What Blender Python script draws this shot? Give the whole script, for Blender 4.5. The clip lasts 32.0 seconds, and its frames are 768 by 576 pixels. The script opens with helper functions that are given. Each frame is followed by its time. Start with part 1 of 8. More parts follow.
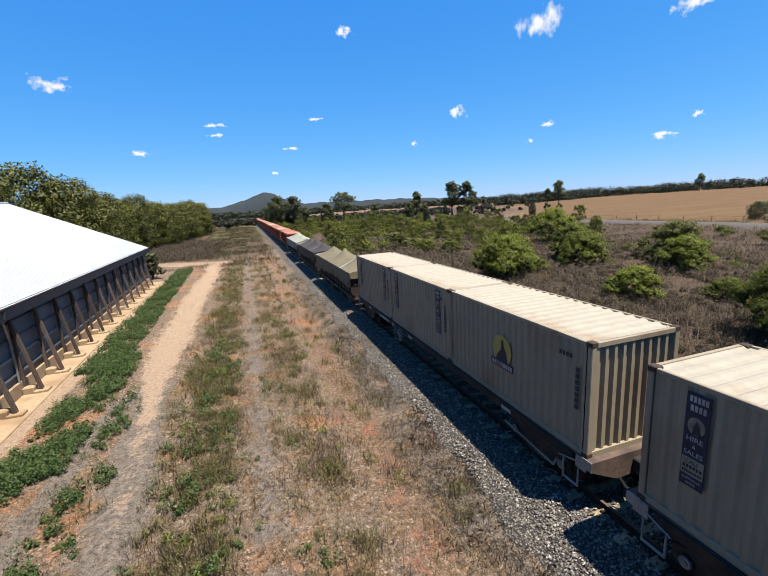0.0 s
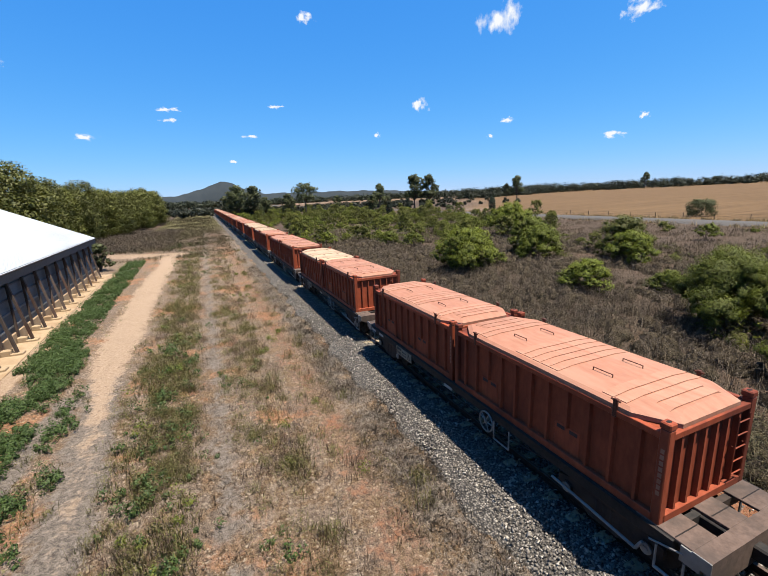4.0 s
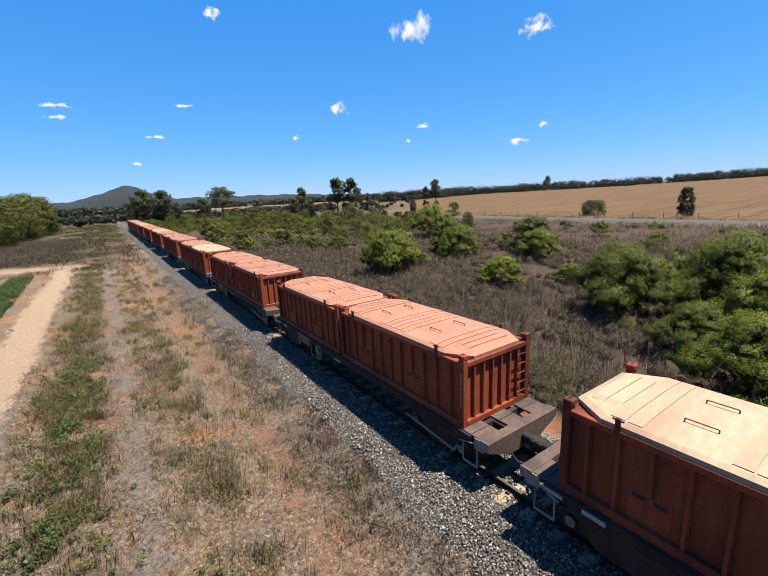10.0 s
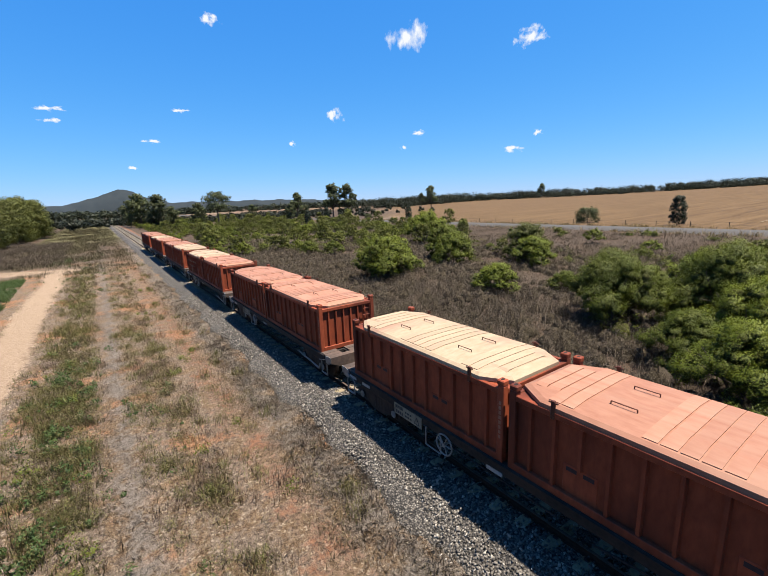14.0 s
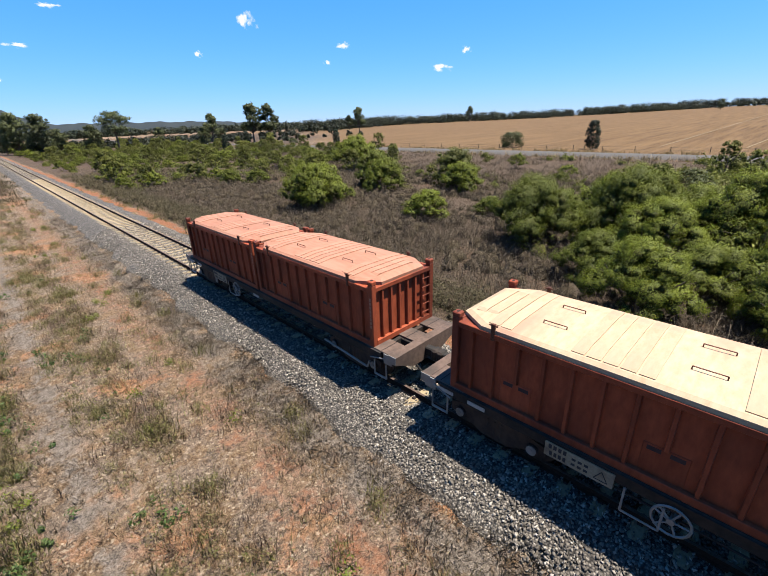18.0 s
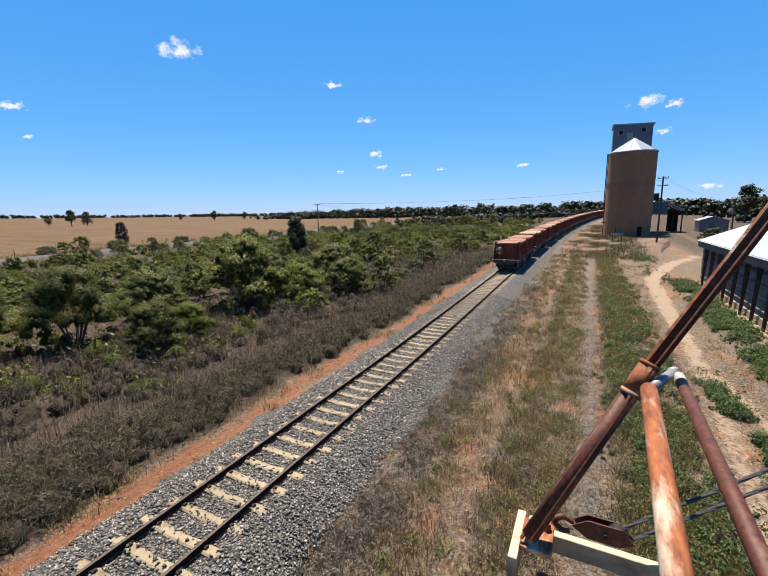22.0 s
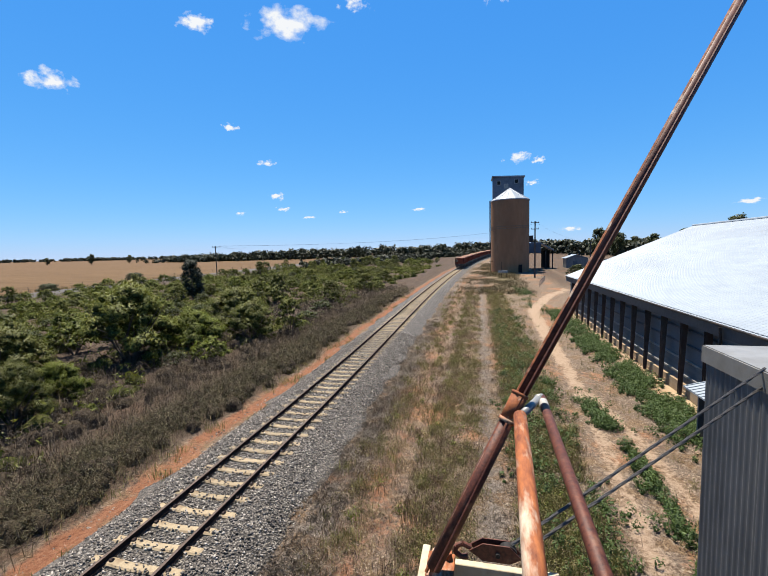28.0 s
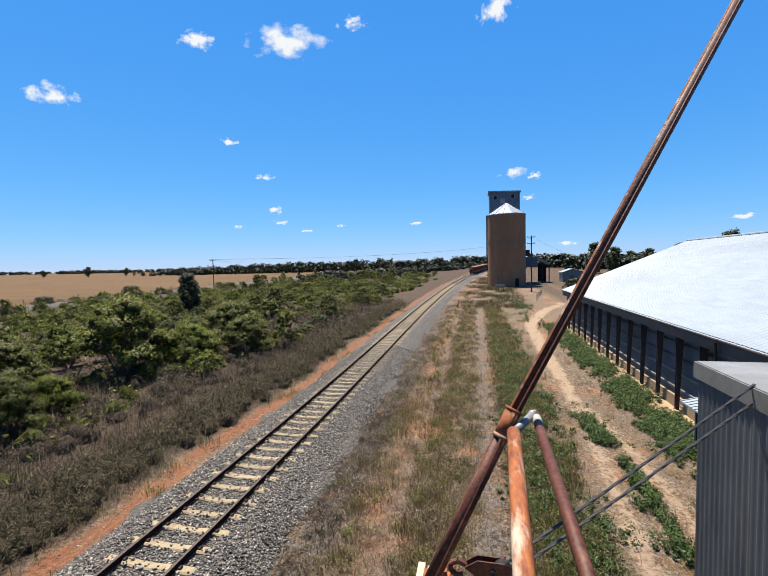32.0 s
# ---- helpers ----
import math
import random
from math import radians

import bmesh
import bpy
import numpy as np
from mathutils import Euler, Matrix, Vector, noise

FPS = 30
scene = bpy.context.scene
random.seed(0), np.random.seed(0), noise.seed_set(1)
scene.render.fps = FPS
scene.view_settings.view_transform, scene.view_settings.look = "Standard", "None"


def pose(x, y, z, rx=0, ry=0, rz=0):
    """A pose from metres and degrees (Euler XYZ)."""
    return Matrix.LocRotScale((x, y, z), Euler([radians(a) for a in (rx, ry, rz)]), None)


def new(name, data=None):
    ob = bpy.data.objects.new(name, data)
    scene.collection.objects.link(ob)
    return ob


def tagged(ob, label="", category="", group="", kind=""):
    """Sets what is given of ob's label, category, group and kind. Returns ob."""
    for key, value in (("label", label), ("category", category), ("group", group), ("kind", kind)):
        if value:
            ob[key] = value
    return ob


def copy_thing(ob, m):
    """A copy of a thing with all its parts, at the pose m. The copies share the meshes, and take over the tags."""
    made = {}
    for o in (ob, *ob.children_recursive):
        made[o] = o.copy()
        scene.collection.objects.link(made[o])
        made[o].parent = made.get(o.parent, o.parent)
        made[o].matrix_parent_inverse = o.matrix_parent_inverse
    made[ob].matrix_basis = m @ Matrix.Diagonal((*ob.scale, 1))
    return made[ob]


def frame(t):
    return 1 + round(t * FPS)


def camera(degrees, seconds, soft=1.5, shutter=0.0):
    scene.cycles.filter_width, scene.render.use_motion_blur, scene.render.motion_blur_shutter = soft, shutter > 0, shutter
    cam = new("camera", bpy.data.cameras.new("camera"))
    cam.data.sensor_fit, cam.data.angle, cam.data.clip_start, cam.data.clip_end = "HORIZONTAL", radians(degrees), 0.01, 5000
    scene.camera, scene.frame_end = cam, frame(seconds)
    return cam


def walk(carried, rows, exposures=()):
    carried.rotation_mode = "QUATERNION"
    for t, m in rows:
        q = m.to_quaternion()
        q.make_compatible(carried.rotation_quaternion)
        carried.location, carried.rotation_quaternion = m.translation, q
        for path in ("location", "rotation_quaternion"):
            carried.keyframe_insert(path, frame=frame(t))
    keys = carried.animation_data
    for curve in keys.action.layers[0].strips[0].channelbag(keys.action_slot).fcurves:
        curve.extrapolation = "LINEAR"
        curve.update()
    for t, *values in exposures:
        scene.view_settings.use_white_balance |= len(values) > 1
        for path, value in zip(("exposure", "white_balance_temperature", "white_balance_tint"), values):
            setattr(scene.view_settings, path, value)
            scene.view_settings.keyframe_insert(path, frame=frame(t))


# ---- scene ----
# ---- camera ----
EYE = Vector((0.0, 0.0, 7.23))
cam = camera(87.2, 32.0, soft=0.5)


def aim(yaw, pitch, roll, dx=0.0, dy=0.0, dz=0.0):
    return Matrix.Translation(EYE + Vector((dx, dy, dz))) @ pose(0, 0, 0, 90 + pitch, 0, yaw) @ pose(0, 0, 0, 0, 0, roll)


# seconds, yaw, pitch, roll and small sway of the hand-held camera on the elevator platform
PATH = [
    (0, -18.20, -11.53, -3.17, 0.000, 0.000, 0.000),
    (0.5, -19.29, -11.71, -3.00, 0.000, 0.000, 0.000),
    (1, -19.72, -11.72, -2.87, 0.000, 0.000, 0.000),
    (1.5, -20.06, -11.80, -2.78, 0.000, 0.000, 0.000),
    (2, -20.29, -11.81, -2.76, 0.000, 0.000, 0.000),
    (2.5, -20.32, -11.70, -2.85, 0.000, 0.000, 0.000),
    (4.5, -25.57, -13.33, -1.96, 0.000, 0.000, 0.000),
    (5, -27.84, -13.45, -2.01, 0.000, 0.000, 0.000),
    (5.5, -29.59, -13.38, -2.32, 0.000, 0.000, 0.000),
    (6, -30.86, -13.25, -2.53, 0.000, 0.000, 0.000),
    (6.5, -31.74, -13.06, -2.56, 0.000, 0.000, 0.000),
    (7, -32.33, -12.91, -2.49, 0.000, 0.000, 0.000),
    (7.5, -32.63, -12.72, -2.48, 0.000, 0.000, 0.000),
    (8, -33.04, -12.55, -2.53, 0.000, 0.000, 0.000),
    (8.5, -33.33, -12.55, -2.69, 0.000, 0.000, 0.000),
    (9, -33.67, -12.68, -2.74, 0.000, 0.000, 0.000),
    (9.5, -33.89, -12.77, -2.69, 0.000, 0.000, 0.000),
    (10, -34.08, -12.83, -2.68, 0.000, 0.000, 0.000),
    (10.5, -34.36, -12.89, -2.92, 0.000, 0.000, 0.000),
    (11, -34.54, -12.90, -2.92, 0.000, 0.000, 0.000),
    (11.5, -34.51, -12.95, -3.10, 0.000, 0.000, 0.000),
    (12, -34.47, -12.52, -3.16, 0.000, 0.000, 0.000),
    (12.5, -34.31, -12.08, -3.23, 0.000, 0.000, 0.000),
    (13, -34.40, -12.10, -2.93, 0.000, 0.000, 0.000),
    (13.5, -34.53, -11.94, -2.53, 0.000, 0.000, 0.000),
    (15.5, -35.65, -13.78, -1.26, 0.000, 0.000, 0.000),
    (16, -35.77, -15.04, -1.74, 0.000, 0.000, 0.000),
    (16.5, -36.96, -17.24, -1.51, 0.000, 0.000, 0.000),
    (17, -38.74, -19.11, -1.79, 0.000, 0.000, 0.000),
    (17.5, -40.10, -20.61, -2.17, 0.000, 0.000, 0.000),
    (18, -44.31, -22.32, -1.96, 0.000, 0.000, 0.000),
    (18.5, -59.45, -24.88, -0.86, 0.000, 0.000, 0.000),
    (19, -82.01, -26.06, 0.71, 0.050, 0.000, -0.007),
    (19.5, -105.29, -24.43, 2.86, 0.100, 0.000, -0.015),
    (20, -122.16, -21.36, 2.59, 0.150, 0.000, -0.022),
    (20.5, -132.61, -18.01, 1.79, 0.200, 0.000, -0.030),
    (21, -140.49, -15.07, 0.66, 0.210, -0.020, -0.050),
    (21.5, -147.78, -12.58, -0.16, 0.150, -0.100, -0.080),
    (22, -153.24, -10.62, -1.03, 0.100, -0.110, -0.080),
    (22.5, -157.15, -9.04, -1.63, 0.085, -0.070, -0.050),
    (23, -160.34, -7.99, -1.94, 0.070, -0.035, -0.030),
    (23.5, -163.00, -7.40, -1.66, 0.050, -0.033, -0.025),
    (24, -164.81, -6.94, -1.20, 0.030, -0.030, -0.020),
    (24.5, -165.86, -6.82, -0.80, 0.026, -0.030, -0.019),
    (25, -166.34, -6.77, -0.53, 0.023, -0.030, -0.018),
    (25.5, -166.34, -6.54, -0.87, 0.019, -0.023, -0.015),
    (27.5, -166.61, -5.37, -1.47, 0.003, 0.010, 0.005),
    (28, -166.67, -5.19, -1.61, 0.000, 0.020, 0.012),
    (28.5, -166.62, -4.90, -1.83, -0.003, 0.026, 0.016),
    (29, -166.64, -4.62, -1.71, -0.006, 0.031, 0.020),
    (29.5, -166.69, -4.32, -1.26, -0.009, 0.037, 0.024),
    (30, -166.65, -3.93, -0.90, -0.012, 0.042, 0.028),
    (30.5, -166.52, -3.34, -0.78, -0.014, 0.056, 0.034),
    (31, -166.49, -3.09, -1.17, -0.016, 0.070, 0.040),
    (31.5, -166.77, -3.25, -1.49, -0.019, 0.070, 0.041),
    (32, -167.10, -3.29, -1.43, -0.022, 0.070, 0.041),
]
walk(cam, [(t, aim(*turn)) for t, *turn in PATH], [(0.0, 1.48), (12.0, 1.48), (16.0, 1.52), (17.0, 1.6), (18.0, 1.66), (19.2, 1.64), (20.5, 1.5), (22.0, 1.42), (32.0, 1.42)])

# ---- sky, sun ----
SUN_TO = Vector((0.60, -0.86, 3.30)).normalized()
sky_world = bpy.data.worlds.new("sky")
scene.world = sky_world
sky_world.use_nodes = True
wn = sky_world.node_tree
wn.nodes.clear()
w_out = wn.nodes.new("ShaderNodeOutputWorld")
w_bg = wn.nodes.new("ShaderNodeBackground")
w_sky = wn.nodes.new("ShaderNodeTexSky")
w_sky.sky_type = "NISHITA"
w_sky.sun_disc = False
w_sky.sun_elevation = math.asin(SUN_TO.z)
w_sky.sun_rotation = math.atan2(SUN_TO.x, SUN_TO.y)
w_sky.altitude = 250
w_sky.air_density = 1.0
w_sky.dust_density = 0.0
w_sky.ozone_density = 0.4
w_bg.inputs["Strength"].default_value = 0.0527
# clear summer blue: the red falls off faster towards the zenith
w_sep, w_com = wn.nodes.new("ShaderNodeSeparateColor"), wn.nodes.new("ShaderNodeCombineColor")
wn.links.new(w_sky.outputs[0], w_sep.inputs[0])
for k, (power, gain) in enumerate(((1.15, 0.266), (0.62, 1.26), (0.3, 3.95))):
    w_pow, w_mul = wn.nodes.new("ShaderNodeMath"), wn.nodes.new("ShaderNodeMath")
    w_pow.operation, w_mul.operation = "POWER", "MULTIPLY"
    w_pow.inputs[1].default_value, w_mul.inputs[1].default_value = power, gain
    wn.links.new(w_sep.outputs[k], w_pow.inputs[0])
    wn.links.new(w_pow.outputs[0], w_mul.inputs[0])
    wn.links.new(w_mul.outputs[0], w_com.inputs[k])
wn.links.new(w_com.outputs[0], w_bg.inputs[0])
wn.links.new(w_bg.outputs[0], w_out.inputs[0])
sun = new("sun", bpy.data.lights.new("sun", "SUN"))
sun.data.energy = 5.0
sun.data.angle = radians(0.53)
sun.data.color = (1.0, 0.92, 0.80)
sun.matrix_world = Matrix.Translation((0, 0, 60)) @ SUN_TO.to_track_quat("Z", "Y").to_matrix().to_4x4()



# ---- materials ----
def nodes_of(name):
    m = bpy.data.materials.new(name)
    m.use_nodes = True
    return m, m.node_tree, m.node_tree.nodes["Principled BSDF"]


def ramp(nt, src, stops):
    r = nt.nodes.new("ShaderNodeValToRGB")
    while len(r.color_ramp.elements) < len(stops):
        r.color_ramp.elements.new(0.5)
    for e, (p, c) in zip(r.color_ramp.elements, stops):
        e.position, e.color = p, (*c, 1)
    nt.links.new(src, r.inputs[0])
    return r.outputs[0]


def coords(nt, world=False, stretch=(1, 1, 1)):
    if world:
        src = nt.nodes.new("ShaderNodeNewGeometry").outputs["Position"]
    else:
        src = nt.nodes.new("ShaderNodeTexCoord").outputs["Object"]
    mp = nt.nodes.new("ShaderNodeMapping")
    mp.inputs["Scale"].default_value = stretch
    nt.links.new(src, mp.inputs[0])
    return mp.outputs[0]


def noise_tex(nt, vec, scale, detail=4, rough=0.6):
    n = nt.nodes.new("ShaderNodeTexNoise")
    n.inputs["Scale"].default_value = scale
    n.inputs["Detail"].default_value = detail
    n.inputs["Roughness"].default_value = rough
    nt.links.new(vec, n.inputs["Vector"])
    return n.outputs["Fac"]


def mix(nt, fac, a, b, mode="MIX"):
    m = nt.nodes.new("ShaderNodeMix")
    m.data_type, m.blend_type = "RGBA", mode
    for sock, v in ((m.inputs[0], fac), (m.inputs[6], a), (m.inputs[7], b)):
        if hasattr(v, "is_linked"):
            nt.links.new(v, sock)
        elif isinstance(v, (int, float)):
            sock.default_value = v
        else:
            sock.default_value = (*v, 1)
    return m.outputs[2]


def bump(nt, bsdf, height, strength=0.3, dist=0.02):
    b = nt.nodes.new("ShaderNodeBump")
    b.inputs["Strength"].default_value = strength
    b.inputs["Distance"].default_value = dist
    nt.links.new(height, b.inputs["Height"])
    nt.links.new(b.outputs[0], bsdf.inputs["Normal"])


def stuff_mat(name, dark, light, stain=None, big=0.7, fine=14, rough=0.8, metal=0.0, relief=0.3, dist=0.01, stretch=(1, 1, 1), amount=0.5, vary=0.0, world=False, spec=0.3):
    """Two tones at a fine scale, a stain at a large one, relief, and some variation from object to object."""
    m, nt, b = nodes_of(name)
    v = coords(nt, world, stretch)
    f = noise_tex(nt, v, fine, 6, 0.65)
    col = ramp(nt, f, [(0.32, dark), (0.68, light)])
    if stain:
        g = noise_tex(nt, v, big, 5, 0.6)
        sel = ramp(nt, g, [(0.62 - amount * 0.3, (0, 0, 0)), (0.78 - amount * 0.2, (1, 1, 1))])
        col = mix(nt, sel, col, stain)
    if vary:
        info = nt.nodes.new("ShaderNodeObjectInfo")
        hs = nt.nodes.new("ShaderNodeHueSaturation")
        mr = nt.nodes.new("ShaderNodeMapRange")
        mr.inputs[3].default_value, mr.inputs[4].default_value = 1 - vary, 1 + vary
        nt.links.new(info.outputs["Random"], mr.inputs[0])
        nt.links.new(mr.outputs[0], hs.inputs["Value"])
        nt.links.new(col, hs.inputs["Color"])
        col = hs.outputs[0]
    nt.links.new(col, b.inputs["Base Color"])
    b.inputs["Roughness"].default_value = rough
    b.inputs["Metallic"].default_value = metal
    b.inputs["Specular IOR Level"].default_value = spec
    bump(nt, b, f, relief, dist)
    return m


def plant_mat(name, tones, trans=0.25, rough=0.6, spec=0.25):
    """Leaves or stalks: each blade takes its own tone."""
    m, nt, b = nodes_of(name)
    geo = nt.nodes.new("ShaderNodeNewGeometry")
    info = nt.nodes.new("ShaderNodeObjectInfo")
    stops = [(i / max(1, len(tones) - 1), c) for i, c in enumerate(tones)]
    col = ramp(nt, geo.outputs["Random Per Island"], stops)
    hs = nt.nodes.new("ShaderNodeHueSaturation")
    mr = nt.nodes.new("ShaderNodeMapRange")
    mr.inputs[3].default_value, mr.inputs[4].default_value = 0.75, 1.25
    nt.links.new(info.outputs["Random"], mr.inputs[0])
    nt.links.new(mr.outputs[0], hs.inputs["Value"])
    nt.links.new(col, hs.inputs["Color"])
    nt.links.new(hs.outputs[0], b.inputs["Base Color"])
    b.inputs["Roughness"].default_value = rough
    b.inputs["Specular IOR Level"].default_value = spec
    tr = nt.nodes.new("ShaderNodeBsdfTranslucent")
    nt.links.new(hs.outputs[0], tr.inputs["Color"])
    ms = nt.nodes.new("ShaderNodeMixShader")
    ms.inputs[0].default_value = trans
    nt.links.new(b.outputs[0], ms.inputs[1])
    nt.links.new(tr.outputs[0], ms.inputs[2])
    nt.links.new(ms.outputs[0], nt.nodes["Material Output"].inputs["Surface"])
    return m


M_RED = stuff_mat("red_oxide_paint", (0.150, 0.031, 0.013), (0.225, 0.050, 0.021), (0.090, 0.021, 0.011), 0.9, 9, 0.65, 0, 0.15, 0.004, (1, 1, 0.35), 0.5, 0.16, spec=0.2)
M_LID = stuff_mat("faded_salmon_lid_paint", (0.212, 0.090, 0.053), (0.262, 0.124, 0.077), (0.252, 0.138, 0.090), 0.6, 5, 0.7, 0, 0.12, 0.004, (1.6, 0.5, 1), 0.5, 0.12)
M_LID_PALE = stuff_mat("dusty_cream_lid_paint", (0.246, 0.176, 0.106), (0.308, 0.238, 0.158), (0.242, 0.145, 0.0965), 0.6, 5, 0.75, 0, 0.12, 0.004, (0.6, 1.6, 1), 0.5, 0.08)
M_STEEL = stuff_mat("grimy_black_steel", (0.00912, 0.00828, 0.0079), (0.0207, 0.0186, 0.0166), (0.0372, 0.0248, 0.0186), 1.5, 12, 0.75, 0.2, 0.3, 0.004)
M_DECK = stuff_mat("dusty_brown_deck", (0.0537, 0.0351, 0.0269), (0.0912, 0.062, 0.0496), (0.0331, 0.0248, 0.0207), 1.2, 10, 0.85)
M_WHEEL = stuff_mat("worn_wheel_steel", (0.0248, 0.0186, 0.0166), (0.0496, 0.0372, 0.031), None, 1, 10, 0.6, 0.6)
M_WHITE = stuff_mat("dirty_white_plate", (0.227, 0.223, 0.204), (0.309, 0.3, 0.277), (0.159, 0.136, 0.114), 3, 25, 0.7)
M_MARK = stuff_mat("dark_marking_paint", (0.0124, 0.0124, 0.0144), (0.0248, 0.0248, 0.0269), None, 3, 25, 0.7)
M_CONT = stuff_mat("beige_container_paint", (0.176, 0.147, 0.101), (0.207, 0.173, 0.12), (0.141, 0.1, 0.0603), 0.8, 6, 0.55, 0, 0.1, 0.003, (1, 1, 0.4), 0.35, 0.05)
M_CONT_TOP = stuff_mat("pale_container_roof", (0.202, 0.181, 0.138), (0.233, 0.214, 0.169), (0.159, 0.109, 0.062), 0.7, 5, 0.6, 0, 0.1, 0.003, (1, 0.5, 1), 0.3)
M_NAVY = stuff_mat("navy_sign_paint", (0.00496, 0.00743, 0.0227), (0.00828, 0.0124, 0.0331), None, 1, 10, 0.5)
M_YELLOW = stuff_mat("yellow_sign_paint", (0.227, 0.174, 0.0372), (0.273, 0.215, 0.0581), None, 1, 10, 0.5)
M_TARP_G = stuff_mat("khaki_tarpaulin", (0.088, 0.074, 0.044), (0.104, 0.089, 0.054), (0.122, 0.108, 0.072), 2.5, 5, 0.8, 0, 0.25, 0.02, (1, 0.4, 1), 0.15)
M_TARP_D = stuff_mat("charcoal_tarpaulin", (0.026, 0.020, 0.018), (0.032, 0.0255, 0.0225), (0.044, 0.034, 0.029), 2.5, 5, 0.7, 0, 0.25, 0.02, (1, 0.4, 1), 0.12)
M_TARP_W = stuff_mat("pale_grey_green_tarpaulin", (0.149, 0.157, 0.124), (0.198, 0.203, 0.166), (0.124, 0.12, 0.0912), 0.7, 6, 0.8, 0, 0.35, 0.02, (1, 1, 1), 0.4)
M_TARP_L = stuff_mat("worn_light_canvas", (0.130, 0.126, 0.116), (0.175, 0.168, 0.155), (0.100, 0.090, 0.074), 0.9, 6, 0.85, 0, 0.3, 0.02)
M_HOPPER = stuff_mat("dark_rusty_hopper_paint", (0.0144, 0.0116, 0.00996), (0.031, 0.0207, 0.0166), (0.0413, 0.0207, 0.0124), 0.8, 8, 0.75, 0.1, 0.3, 0.006)
M_RAIL = stuff_mat("brown_rusty_rail", (0.0168, 0.01, 0.00726), (0.0335, 0.0201, 0.0145), None, 1, 14, 0.9, 0.0, spec=0.08)
M_RAILTOP = stuff_mat("dull_worn_rail_head", (0.0503, 0.0347, 0.0268), (0.0897, 0.067, 0.0559), None, 1, 20, 0.65, 0.2, spec=0.1)
M_SLEEPER = stuff_mat("weathered_concrete_sleeper", (0.165, 0.128, 0.079), (0.229, 0.183, 0.116), (0.127, 0.0904, 0.0535), 3.0, 22, 0.9, 0, 0.3, 0.006, (1, 1, 1), 0.4, 0.12)
M_CLIP = stuff_mat("dark_rail_clip", (0.0207, 0.0144, 0.0124), (0.0372, 0.0248, 0.0207), None, 1, 20, 0.7, 0.4)
M_ROOF = stuff_mat("pale_zinc_roof_sheeting", (0.176, 0.204, 0.23), (0.217, 0.247, 0.274), (0.159, 0.182, 0.209), 0.25, 2.5, 0.5, 0.1, 0.06, 0.004, (1, 0.25, 1), 0.4)
# whiter copy of the zinc for the north shed, its glossy sheen painted in
M_ROOF_PALE = stuff_mat("sheen_white_roof_sheeting", (0.215, 0.230, 0.246), (0.265, 0.280, 0.296), (0.185, 0.195, 0.208), 0.25, 2.5, 0.45, 0.05, 0.06, 0.004, (1, 0.25, 1), 0.35)
M_WALLSHEET = stuff_mat("blue_grey_wall_sheeting", (0.0659, 0.079, 0.095), (0.112, 0.128, 0.149), (0.0496, 0.0496, 0.0537), 0.5, 4, 0.55, 0.2, 0.1, 0.004, (1, 0.3, 1), 0.4)
M_FASCIA = stuff_mat("slate_blue_fascia", (0.029, 0.0351, 0.0454), (0.0454, 0.0537, 0.0659), None, 0.5, 4, 0.5, 0.2)
M_POST = stuff_mat("weathered_grey_brown_post", (0.046, 0.032, 0.026), (0.085, 0.064, 0.053), (0.060, 0.026, 0.016), 1.1, 9, 0.8, 0.0, 0.3, 0.004, (1, 1, 0.4), 0.5, 0.3)
M_CONC = stuff_mat("sandy_concrete", (0.207, 0.144, 0.0828), (0.264, 0.198, 0.124), (0.174, 0.112, 0.062), 0.8, 9, 0.9, 0, 0.3, 0.01)
M_GALV = stuff_mat("weathered_galvanised_sheet", (0.0866, 0.095, 0.103), (0.141, 0.149, 0.157), (0.166, 0.169, 0.169), 0.9, 6, 0.45, 0.55, 0.1, 0.004, (1, 1, 0.3), 0.45, 0.08)
M_GALVCAP = stuff_mat("dull_zinc_flashing", (0.173, 0.173, 0.165), (0.226, 0.226, 0.213), (0.139, 0.13, 0.112), 1.2, 6, 0.5, 0.35)
M_RUST = stuff_mat("deep_rust_pipe", (0.0266, 0.0076, 0.00532), (0.0988, 0.0304, 0.0152), (0.144, 0.0722, 0.0418), 7.0, 38, 0.6, 0.1, 0.5, 0.004, (1, 1, 1), 0.12)
M_RUSTPAINT = stuff_mat("peeling_cream_paint_over_rust", (0.0836, 0.0198, 0.00684), (0.258, 0.0836, 0.0243), (0.418, 0.342, 0.251), 11.0, 30, 0.75, 0.0, 0.6, 0.004, (1, 0.3, 1), 0.30)
M_CREAM = stuff_mat("cream_painted_steel", (0.30, 0.25, 0.16), (0.36, 0.31, 0.21), (0.14, 0.06, 0.026), 4.0, 14, 0.6, 0.05, 0.25, 0.003, (1, 1, 1), 0.4)
M_WIRE = stuff_mat("steel_wire_rope", (0.0413, 0.0393, 0.0372), (0.0828, 0.079, 0.0743), None, 1, 60, 0.5, 0.7)
M_SILO = stuff_mat("brown_silo_concrete", (0.230, 0.112, 0.052), (0.285, 0.145, 0.070), (0.195, 0.096, 0.047), 0.12, 1.2, 0.9, 0, 0.2, 0.02, (1, 1, 0.3), 0.45)
M_SILOBAND = stuff_mat("pale_silo_band", (0.141, 0.0912, 0.0581), (0.174, 0.12, 0.079), None, 1, 3, 0.9)
